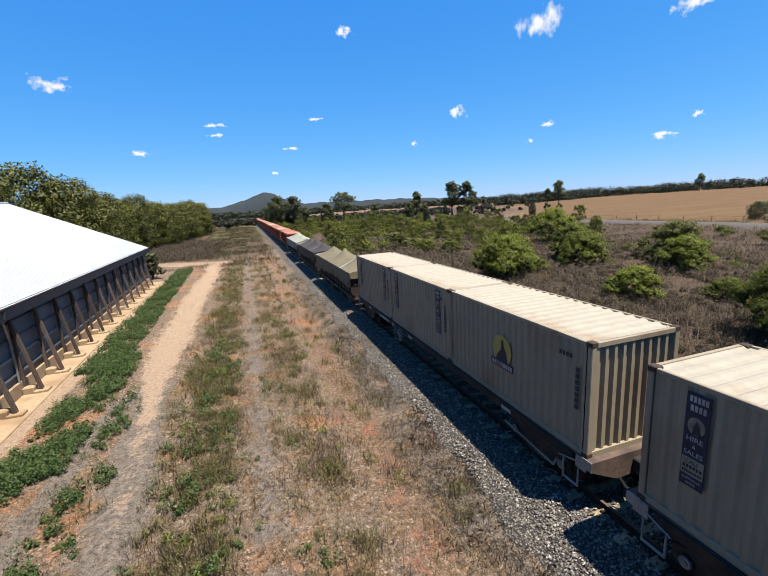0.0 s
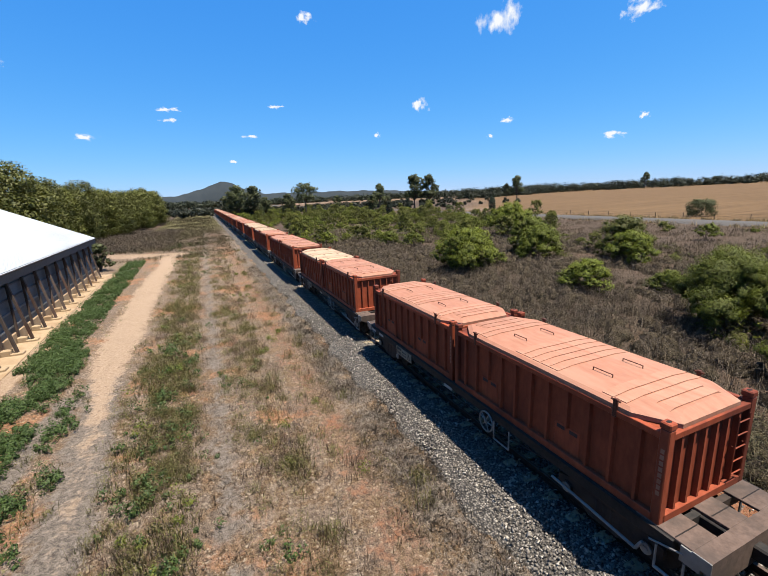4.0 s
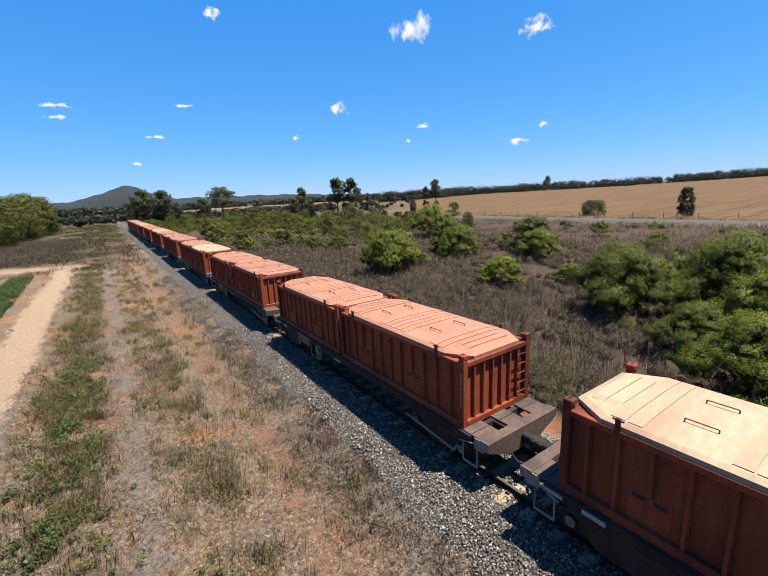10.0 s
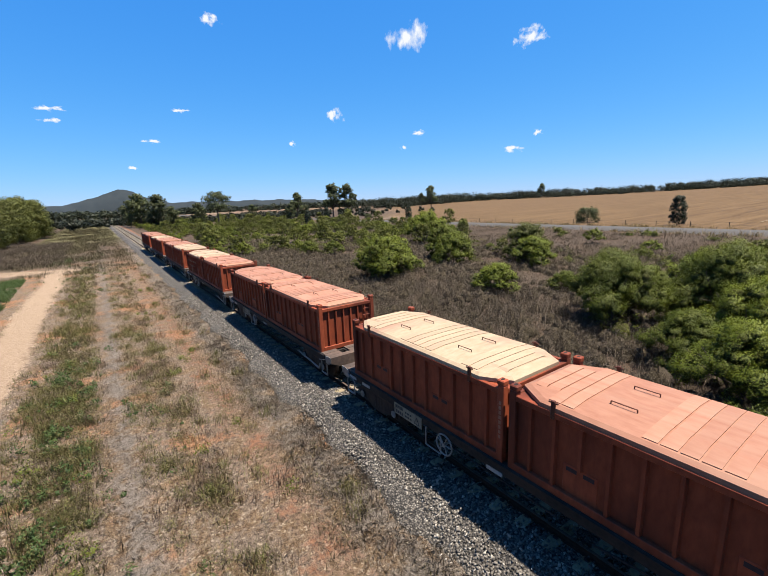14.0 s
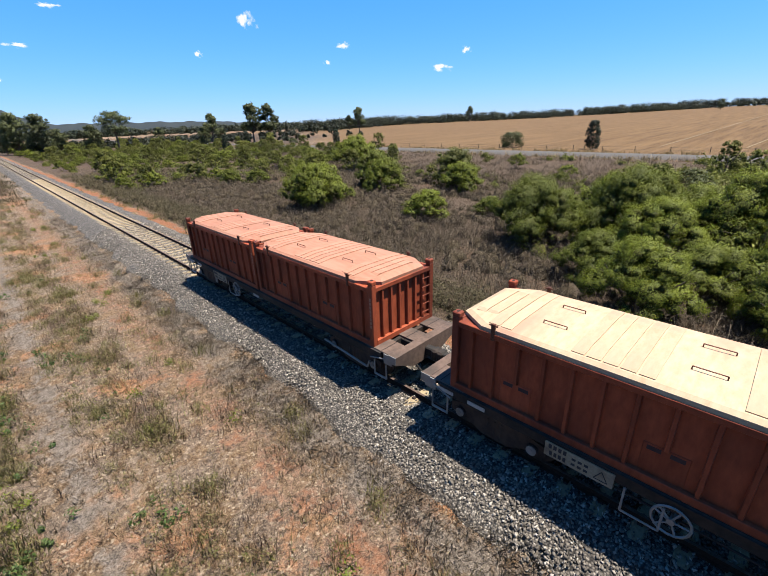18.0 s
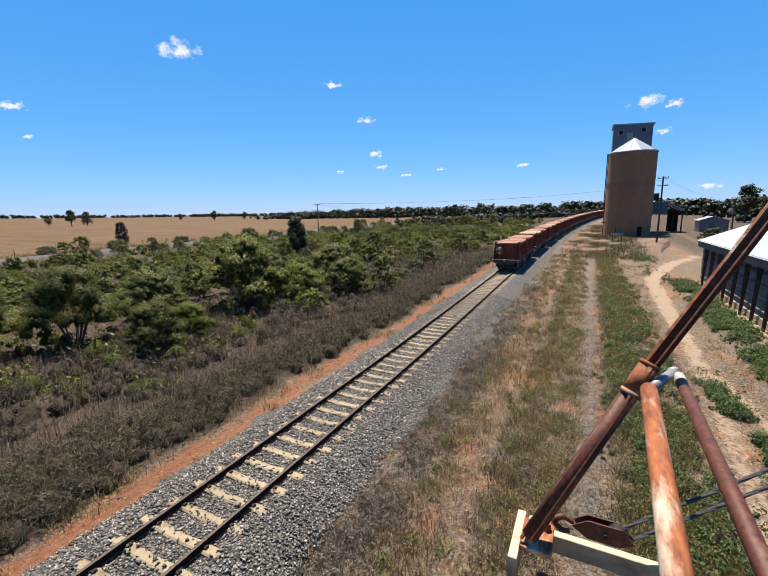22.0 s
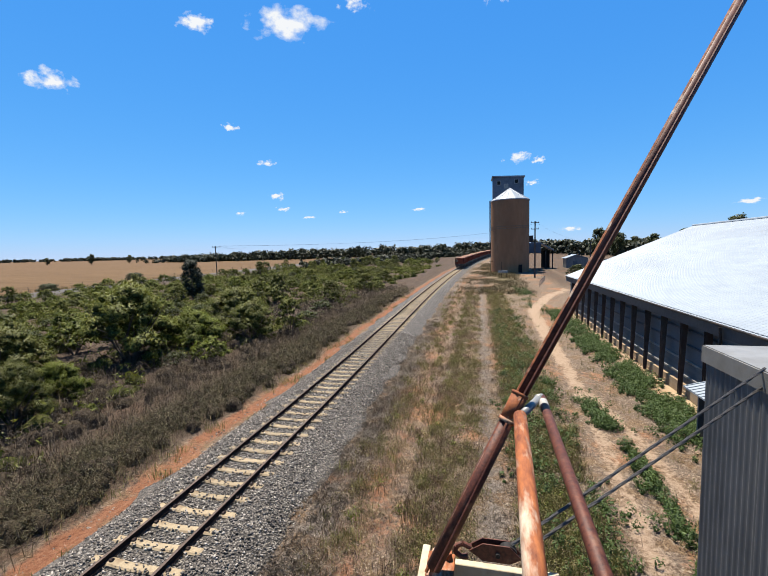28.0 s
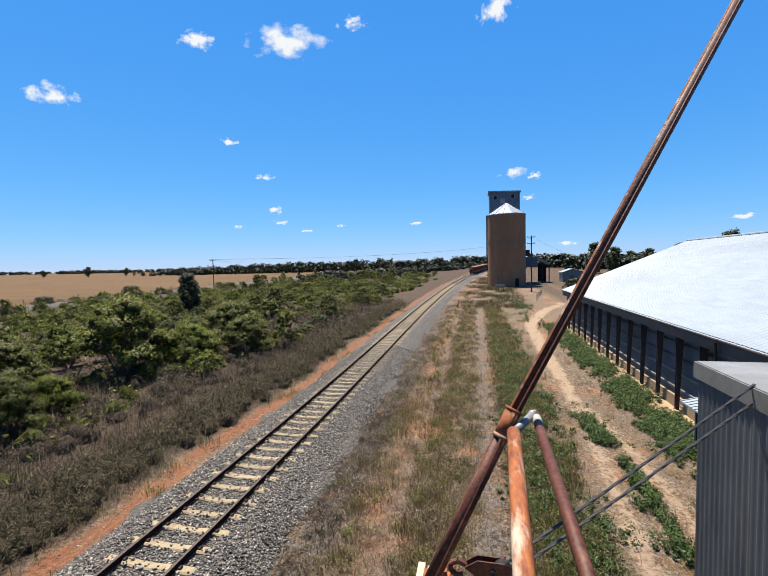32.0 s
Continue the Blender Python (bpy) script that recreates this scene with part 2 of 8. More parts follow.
M_BLUEIRON = stuff_mat("grey_blue_iron_cladding", (0.0704, 0.0866, 0.112), (0.103, 0.124, 0.153), (0.0581, 0.0659, 0.0828), 0.3, 2, 0.5, 0.25)
M_DARK = stuff_mat("dark_opening", (0.00496, 0.00496, 0.00537), (0.00828, 0.00828, 0.00828), None, 1, 5, 0.9)
M_POLE = stuff_mat("grey_timber_pole", (0.0413, 0.0331, 0.0269), (0.0704, 0.0581, 0.0475), None, 1, 6, 0.9, 0, 0.4, 0.01, (1, 1, 0.1))
M_BARK = stuff_mat("grey_brown_bark", (0.0454, 0.0351, 0.0269), (0.0912, 0.0743, 0.0581), None, 1, 6, 0.9, 0, 0.5, 0.02, (1, 1, 0.3))
M_ASPHALT = stuff_mat("worn_grey_road_seal", (0.040, 0.036, 0.032), (0.062, 0.056, 0.049), (0.052, 0.045, 0.038), 0.1, 6, 0.9, world=True)
M_LEAF_A = plant_mat("bright_green_leaves", [(0.055, 0.072, 0.005), (0.074, 0.093, 0.006), (0.104, 0.119, 0.008), (0.061, 0.079, 0.005)], 0.26)
M_LEAF_B = plant_mat("olive_green_leaves", [(0.055, 0.064, 0.008), (0.074, 0.082, 0.011), (0.102, 0.104, 0.016)], 0.25)
M_LEAF_C = plant_mat("dark_gum_leaves", [(0.030, 0.038, 0.013), (0.046, 0.056, 0.018), (0.066, 0.074, 0.026)], 0.22)
M_LEAF_D = plant_mat("dark_cypress_foliage", [(0.00912, 0.0174, 0.00912), (0.0166, 0.0269, 0.0144)], 0.2)
M_LEAF_E = plant_mat("deep_green_belt_leaves", [(0.046, 0.052, 0.008), (0.066, 0.072, 0.011), (0.092, 0.094, 0.018)], 0.25)
M_WEED = plant_mat("dark_green_weed_leaves", [(0.022, 0.042, 0.010), (0.036, 0.062, 0.014), (0.056, 0.082, 0.022), (0.030, 0.046, 0.016)], 0.35)
M_GRASS_DRY = plant_mat("dry_straw_grass", [(0.140, 0.106, 0.054), (0.190, 0.146, 0.080), (0.100, 0.074, 0.038), (0.250, 0.196, 0.118)], 0.35, 0.8)
M_STALK = plant_mat("red_brown_weed_stalks", [(0.078, 0.048, 0.034), (0.115, 0.076, 0.054), (0.165, 0.118, 0.085)], 0.2, 0.9)
M_YELLOWGREEN = plant_mat("fresh_yellow_green_weed", [(0.085, 0.105, 0.012), (0.120, 0.135, 0.018), (0.060, 0.085, 0.012)], 0.3)
M_GRASS_GREY = plant_mat("grey_dead_grass", [(0.135, 0.108, 0.082), (0.205, 0.172, 0.135), (0.088, 0.068, 0.050), (0.255, 0.220, 0.180)], 0.25, 0.85)
M_GRASS_GREEN = plant_mat("olive_green_grass", [(0.082, 0.085, 0.023), (0.114, 0.104, 0.036), (0.152, 0.126, 0.053), (0.064, 0.080, 0.016)], 0.34, 0.7)
M_BRUSH = plant_mat("purple_grey_dead_brush", [(0.042, 0.032, 0.024), (0.064, 0.050, 0.037), (0.104, 0.085, 0.064), (0.046, 0.037, 0.026)], 0.12, 0.9)
M_BRUSH_PALE = plant_mat("straw_grey_brush", [(0.066, 0.056, 0.028), (0.098, 0.081, 0.045), (0.046, 0.045, 0.018), (0.160, 0.132, 0.084)], 0.10, 0.9)
M_FARWOOD = plant_mat("far_wood_foliage", [(0.012, 0.016, 0.008), (0.018, 0.023, 0.011), (0.026, 0.030, 0.015)], 0.15)


def stone_mat():
    m, nt, b = nodes_of("grey_ballast_stone")
    geo = nt.nodes.new("ShaderNodeNewGeometry")
    col = ramp(nt, geo.outputs["Random Per Island"], [(0.0, (0.034, 0.029, 0.024)), (0.4, (0.075, 0.065, 0.054)), (0.75, (0.132, 0.116, 0.098)), (1.0, (0.29, 0.26, 0.222))])
    nt.links.new(col, b.inputs["Base Color"])
    b.inputs["Roughness"].default_value = 0.85
    return m


def bed_mat():
    m, nt, b = nodes_of("crushed_stone_bed")
    v = coords(nt, True)
    vo = nt.nodes.new("ShaderNodeTexVoronoi")
    vo.inputs["Scale"].default_value = 20
    nt.links.new(v, vo.inputs["Vector"])
    sp = nt.nodes.new("ShaderNodeSeparateColor")
    nt.links.new(vo.outputs["Color"], sp.inputs[0])
    col = ramp(nt, sp.outputs[0], [(0.0, (0.029, 0.025, 0.020)), (0.5, (0.086, 0.074, 0.062)), (1.0, (0.19, 0.169, 0.142))])
    # crevices between the stones multiplied dark: their shade is in the colour
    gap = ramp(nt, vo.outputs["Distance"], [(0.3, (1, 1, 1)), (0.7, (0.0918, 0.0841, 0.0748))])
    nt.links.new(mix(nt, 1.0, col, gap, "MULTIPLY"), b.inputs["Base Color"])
    b.inputs["Roughness"].default_value = 0.9
    inv = nt.nodes.new("ShaderNodeMath")
    inv.operation = "SUBTRACT"
    inv.inputs[0].default_value = 1.0
    nt.links.new(vo.outputs["Distance"], inv.inputs[1])
    bump(nt, b, inv.outputs[0], 0.9, 0.04)
    return m


def ground_mat():
    """Soil, dry grass, sand, red earth, gravel and stubble, laid by the kind of ground stored on the sheet."""
    m, nt, b = nodes_of("ground_cover")
    v = coords(nt, True)
    sep, sep2 = [nt.nodes.new("ShaderNodeSeparateColor") for _ in range(2)]
    for sp, nm in ((sep, "cover"), (sep2, "crop")):
        att = nt.nodes.new("ShaderNodeAttribute")
        att.attribute_name = nm
        nt.links.new(att.outputs["Color"], sp.inputs[0])
    grit = noise_tex(nt, v, 34, 6, 0.75)
    fine = noise_tex(nt, v, 7, 8, 0.72)
    mid = noise_tex(nt, v, 1.1, 8, 0.7)
    big = noise_tex(nt, v, 0.22, 6, 0.65)
    litter = nt.nodes.new("ShaderNodeTexVoronoi")
    litter.inputs["Scale"].default_value = 22
    nt.links.new(v, litter.inputs["Vector"])
    lit = nt.nodes.new("ShaderNodeSeparateColor")
    nt.links.new(litter.outputs["Color"], lit.inputs[0])

    def both(a, ka, c, kc):
        """(a - 0.5) * ka + (c - 0.5) * kc + 0.5"""
        p = nt.nodes.new("ShaderNodeMath")
        p.operation = "MULTIPLY_ADD"
        nt.links.new(a, p.inputs[0])
        p.inputs[1].default_value, p.inputs[2].default_value = ka, 0.5 - 0.5 * (ka + kc)
        q = nt.nodes.new("ShaderNodeMath")
        q.operation = "MULTIPLY_ADD"
        nt.links.new(c, q.inputs[0])
        q.inputs[1].default_value = kc
        nt.links.new(p.outputs[0], q.inputs[2])
        return q.outputs[0]

    tone = both(grit, 1.9, fine, 1.2)
    patch = both(mid, 2.2, fine, 0.8)
    dry = ramp(nt, tone, [(0.22, (0.0258, 0.016, 0.00988)), (0.5, (0.11, 0.0714, 0.0418)), (0.78, (0.205, 0.148, 0.0912))])
    greyish = ramp(nt, tone, [(0.22, (0.0258, 0.019, 0.0137)), (0.5, (0.103, 0.076, 0.0555)), (0.78, (0.22, 0.172, 0.128))])
    base = mix(nt, ramp(nt, patch, [(0.36, (0, 0, 0)), (0.52, (1, 1, 1))]), dry, greyish)
    earthy = ramp(nt, tone, [(0.2, (0.095, 0.0369, 0.0153)), (0.5, (0.201, 0.0912, 0.042)), (0.8, (0.277, 0.152, 0.0836))])
    base = mix(nt, ramp(nt, both(big, 3.0, fine, 0.9), [(0.62, (0, 0, 0)), (0.82, (0.7, 0.7, 0.7))]), base, earthy)
    bits = ramp(nt, lit.outputs[0], [(0.90, (0, 0, 0)), (0.93, (0.75, 0.75, 0.75))])
    base = mix(nt, bits, base, ramp(nt, lit.outputs[1], [(0.0, (0.29, 0.234, 0.168)), (0.6, (0.233, 0.187, 0.138)), (0.75, (0.0467, 0.0298, 0.0187))]))

    def masked(weight, col, below, hard=0.16, rag=1.0):
        p = nt.nodes.new("ShaderNodeMath")
        nt.links.new(weight, p.inputs[0])
        w2 = both(mid, 1.5 * rag, fine, 0.9 * rag)
        nt.links.new(w2, p.inputs[1])
        mr = nt.nodes.new("ShaderNodeMapRange")
        mr.inputs[1].default_value, mr.inputs[2].default_value = 1.0 - hard, 1.0 + hard
        nt.links.new(p.outputs[0], mr.inputs[0])
        return mix(nt, mr.outputs[0], below, col)

    sand = ramp(nt, tone, [(0.15, (0.120, 0.078, 0.050)), (0.45, (0.215, 0.152, 0.102)), (0.85, (0.300, 0.232, 0.170))])
    red = ramp(nt, tone, [(0.2, (0.0677, 0.0261, 0.0136)), (0.5, (0.15, 0.0642, 0.0326)), (0.8, (0.204, 0.111, 0.0676))])
    gravel = ramp(nt, tone, [(0.25, (0.0388, 0.0312, 0.0255)), (0.5, (0.106, 0.0882, 0.0716)), (0.75, (0.187, 0.157, 0.129))])
    base = masked(sep.outputs[1], red, base)
    base = masked(sep.outputs[2], gravel, base)
    base = masked(sep.outputs[0], sand, base, 0.16, 1.0)
    stub = ramp(nt, noise_tex(nt, coords(nt, True, (0.02, 0.5, 1)), 1.0, 6, 0.75), [(0.3, (0.046, 0.027, 0.013)), (0.7, (0.126, 0.080, 0.040))])
    base = mix(nt, sep2.outputs[0], base, stub)
    scrub = ramp(nt, tone, [(0.2, (0.0169, 0.0118, 0.00859)), (0.5, (0.0432, 0.0311, 0.0222)), (0.8, (0.0828, 0.0603, 0.0432))])
    base = mix(nt, sep2.outputs[1], base, scrub)
    grassy = ramp(nt, tone, [(0.2, (0.0469, 0.0516, 0.0188)), (0.8, (0.16, 0.15, 0.0659))])
    base = mix(nt, sep2.outputs[2], base, grassy)
    nt.links.new(base, b.inputs["Base Color"])
    b.inputs["Roughness"].default_value = 0.95
    b.inputs["Specular IOR Level"].default_value = 0.1
    bump(nt, b, tone, 0.8, 0.035)
    return m


def cloud_mat():
    """Soft white vapour: thick at the heart of each sheet, torn into puffs and wisps at its rim."""
    m, nt, b = nodes_of("white_cloud")
    tc = nt.nodes.new("ShaderNodeTexCoord").outputs["Object"]
    info = nt.nodes.new("ShaderNodeObjectInfo")
    shift = nt.nodes.new("ShaderNodeVectorMath")
    shift.operation = "MULTIPLY_ADD"
    shift.inputs[1].default_value = (1.0, 0.55, 1.0)
    nt.links.new(tc, shift.inputs[0])
    far_off = nt.nodes.new("ShaderNodeCombineXYZ")
    mul = nt.nodes.new("ShaderNodeMath")
    mul.operation = "MULTIPLY"
    mul.inputs[1].default_value = 60
    nt.links.new(info.outputs["Random"], mul.inputs[0])
    nt.links.new(mul.outputs[0], far_off.inputs[2])
    nt.links.new(far_off.outputs[0], shift.inputs[2])
    puff = noise_tex(nt, shift.outputs[0], 2.1, 6, 0.55)
    length = nt.nodes.new("ShaderNodeVectorMath")
    length.operation = "LENGTH"
    nt.links.new(tc, length.inputs[0])
    p = nt.nodes.new("ShaderNodeMath")
    p.operation = "MULTIPLY_ADD"
    nt.links.new(puff, p.inputs[0])
    p.inputs[1].default_value, p.inputs[2].default_value = 2.9, -0.62
    q = nt.nodes.new("ShaderNodeMath")
    q.operation = "MULTIPLY_ADD"
    nt.links.new(length.outputs["Value"], q.inputs[0])
    q.inputs[1].default_value = -1.15
    nt.links.new(p.outputs[0], q.inputs[2])
    alpha = ramp(nt, q.outputs[0], [(0.0, (0, 0, 0)), (0.22, (0.28, 0.28, 0.28)), (0.62, (1, 1, 1))])
    # the sheets glow: sunlit whiteness is given as emission
    em, tr, ms = nt.nodes.new("ShaderNodeEmission"), nt.nodes.new("ShaderNodeBsdfTransparent"), nt.nodes.new("ShaderNodeMixShader")
    em.inputs["Color"].default_value = (0.95, 0.975, 1.0, 1)
    em.inputs["Strength"].default_value = 0.36
    nt.links.new(alpha, ms.inputs[0])
    nt.links.new(tr.outputs[0], ms.inputs[1])
    nt.links.new(em.outputs[0], ms.inputs[2])
    nt.links.new(ms.outputs[0], nt.nodes["Material Output"].inputs["Surface"])
    return m


# dark hearts of thickets and crowns, with inner shade put into the colour
M_MOUND = stuff_mat("brush_shade_core", (0.016, 0.013, 0.009), (0.085, 0.068, 0.045), (0.055, 0.043, 0.034), 0.8, 22, 1.0, 0, 1.0, 0.10, world=True, spec=0.05)
M_SCRUBCORE = stuff_mat("scrub_shade_core", (0.016, 0.020, 0.006), (0.075, 0.085, 0.020), (0.052, 0.050, 0.018), 0.6, 14, 1.0, 0, 1.0, 0.12, world=True, spec=0.05)
M_STONE, M_BED, M_GROUND, M_CLOUD = stone_mat(), bed_mat(), ground_mat(), cloud_mat()


# ---- mesh helpers ----
def tube(bm, pts, r, seg=5):
    """One unbroken tube along the points."""
    prev = None
    for k, p in enumerate(pts):
        d = (pts[min(k + 1, len(pts) - 1)] - pts[max(k - 1, 0)]).normalized()
        o = d.cross(Vector((0, 0, 1))).normalized()
        q = d.cross(o)
        ring = [bm.verts.new(p + r * (math.cos(a * math.tau / seg) * o + math.sin(a * math.tau / seg) * q)) for a in range(seg)]
        if prev:
            for a in range(seg):
                bm.faces.new((prev[a], prev[(a + 1) % seg], ring[(a + 1) % seg], ring[a]))
        prev = ring


def part(name, bm, material, parent=None, label="", smooth=False):
    me = bpy.data.meshes.new(name)
    bm.normal_update()
    bm.to_mesh(me)
    bm.free()
    mats = material if isinstance(material, (list, tuple)) else [material]
    for m in mats:
        me.materials.append(m)
    if smooth:
        me.polygons.foreach_set("use_smooth", [True] * len(me.polygons))
    ob = new(name, me)
    if parent is not None:
        ob.parent = parent
    if label:
        tagged(ob, label)
    return ob


def mesh_of(name, verts, faces, material, smooth=False):
    me = bpy.data.meshes.new(name)
    me.from_pydata(verts, [], faces)
    me.materials.append(material)
    if smooth:
        me.polygons.foreach_set("use_smooth", [True] * len(me.polygons))
    return me


def tris_mesh(name, verts, tris, material, normals=None):
    """A mesh from an array of vertices and an array of triangles, with soft normals if given."""
    me = bpy.data.meshes.new(name)
    n, k = len(verts), len(tris)
    me.vertices.add(n)
    me.vertices.foreach_set("co", np.ascontiguousarray(verts, np.float32).ravel())
    me.loops.add(3 * k)
    me.loops.foreach_set("vertex_index", np.ascontiguousarray(tris, np.int32).ravel())
    me.polygons.add(k)
    me.polygons.foreach_set("loop_start", np.arange(0, 3 * k, 3, dtype=np.int32))
    me.polygons.foreach_set("loop_total", np.full(k, 3, np.int32))
    me.update(calc_edges=True)
    me.materials.append(material)
    if normals is not None:
        me.polygons.foreach_set("use_smooth", np.ones(k, bool))
        me.normals_split_custom_set_from_vertices(np.ascontiguousarray(normals, np.float32))
    return me


def box(bm, x0, x1, y0, y1, z0, z1, bevel=0.0, mi=0):
    r = bmesh.ops.create_cube(bm, size=1.0, matrix=Matrix.Translation(((x0 + x1) / 2, (y0 + y1) / 2, (z0 + z1) / 2)) @ Matrix.Diagonal((abs(x1 - x0), abs(y1 - y0), abs(z1 - z0), 1)))
    faces = {f for v in r["verts"] for f in v.link_faces}
    for f in faces:
        f.material_index = mi
    if bevel:
        edges = list({e for v in r["verts"] for e in v.link_edges})
        out = bmesh.ops.bevel(bm, geom=edges, offset=bevel, segments=1, affect="EDGES")
        for f in out["faces"]:
            f.material_index = mi
    return r


def rod(bm, a, b, r, seg=10, r2=None, mi=0, cap=True):
    a, b = Vector(a), Vector(b)
    d = b - a
    m = Matrix.Translation((a + b) / 2) @ d.to_track_quat("Z", "Y").to_matrix().to_4x4()
    out = bmesh.ops.create_cone(bm, cap_ends=cap, segments=seg, radius1=r, radius2=r if r2 is None else r2, depth=d.length, matrix=m)
    for f in {f for v in out["verts"] for f in v.link_faces}:
        f.material_index = mi


def slab(bm, pts, z0, z1):
    """An upright prism over a flat outline, taken counter-clockwise."""
    lo = [bm.verts.new((x, y, z0)) for x, y in pts]
    hi = [bm.verts.new((x, y, z1)) for x, y in pts]
    n = len(pts)
    for i in range(n):
        bm.faces.new((lo[i], lo[(i + 1) % n], hi[(i + 1) % n], hi[i]))
    bm.faces.new(hi)
    bm.faces.new(lo[::-1])


def prism(bm, pts, axis, a, b):
    """A prism with the outline pts in the two other axes, from a to b along an axis."""
    def at(p, v):
        return (v, p[0], p[1]) if axis == "x" else (p[0], v, p[1])
    lo = [bm.verts.new(at(p, a)) for p in pts]
    hi = [bm.verts.new(at(p, b)) for p in pts]
    n = len(pts)
    for i in range(n):
        bm.faces.new((lo[i], lo[(i + 1) % n], hi[(i + 1) % n], hi[i]))
    bm.faces.new(hi)
    bm.faces.new(lo[::-1])
    bmesh.ops.recalc_face_normals(bm, faces=bm.faces[:])


def holder(name, label="", category="", group="", kind="", at=(0, 0, 0)):
    ob = new(name)
    ob.location = at
    ob.empty_display_size = 0.3
    return tagged(ob, label, category, group, kind)


# ---- lie of the land ----
TRACK_X, RAIL_TOP = 7.48, 0.60


def smooth01(v):
    v = np.clip(v, 0.0, 1.0)
    return v * v * (3 - 2 * v)


def land(x, y):
    """Height of the ground: rising gently to the south along the line and to the fields in the east."""
    x, y = np.asarray(x, float), np.asarray(y, float)
    south = 0.0135 * np.clip(-y - 20, 0, 240) * smooth01(1 - np.abs(x) / 400)
    turn = np.arctan2(y, np.maximum(x, 1))
    side = smooth01((turn + 0.75) / 0.9) * (1 - 0.62 * smooth01((turn - 0.02) / 0.5))
    east = (0.004 + 0.013 * side) * np.clip(x - 105, 0, 900)
    dip = -0.5 * smooth01((x - 12) / 6) * smooth01((75 - x) / 10)
    return south + east + dip


def line_x(y):
    return TRACK_X - 0.00038 * np.clip(-np.asarray(y, float) - 40, 0, 400) ** 2


def on_line(y):
    """Where the line is at a distance along it: place and heading."""
    x, z = float(line_x(y)), 0.0135 * min(max(-y - 20, 0), 240)
    slope = 0.00076 * min(max(-y - 40, 0), 400)
    return Vector((x, y, z)), math.degrees(math.atan(-slope))


# ---- ground ----
def spaced(lo, hi, step, far, grow=1.22):
    core = list(np.arange(lo, hi + step / 2, step))
    up, d = [], step
    v = core[-1]
    while v < far:
        d *= grow
        v += d
        up.append(v)
    dn, d = [], step
    v = core[0]
    while v > -far:
        d *= grow
        v -= d
        dn.append(v)
    return np.array(dn[::-1] + core + up)


def near_line(x, y, pts, width):
    """1 on a polyline, falling to 0 at its width."""
    best = np.full(x.shape, 1e9)
    for (ax, ay), (bx, by) in zip(pts, pts[1:]):
        dx, dy = bx - ax, by - ay
        k = np.clip(((x - ax) * dx + (y - ay) * dy) / (dx * dx + dy * dy), 0, 1)
        best = np.minimum(best, np.hypot(x - ax - k * dx, y - ay - k * dy))
    return np.clip(1.25 - best / width, 0, 1)


PATH_NORTH = [(-4.2, -8), (-3.8, 3), (-3.8, 10), (-4.2, 15), (-4.9, 22), (-4.9, 28), (-5.1, 37), (-5.0, 47), (-4.6, 56), (-5.2, 64)]
PATH_CROSS = [(-4.8, 66), (-9, 68), (-14, 71)]
PATH_SOUTH = [(-3.8, -5), (-3.9, -10), (-4.15, -13.3), (-4.75, -18.7), (-5.0, -25), (-5.25, -34.7), (-5.7, -46), (-9, -58), (-17, -74), (-19, -125), (-24, -170)]
PATH_RUT = [(-5.7, -6), (-5.75, -12.3), (-5.75, -14.1), (-5.65, -16.9), (-5.2, -21)]


def wiggle(y):
    """How the edge of the brush wanders along the drain."""
    return 0.35 * np.sin(y * 0.33) + 0.22 * np.sin(y * 0.87 + 1.0) + 0.12 * np.sin(y * 2.3)


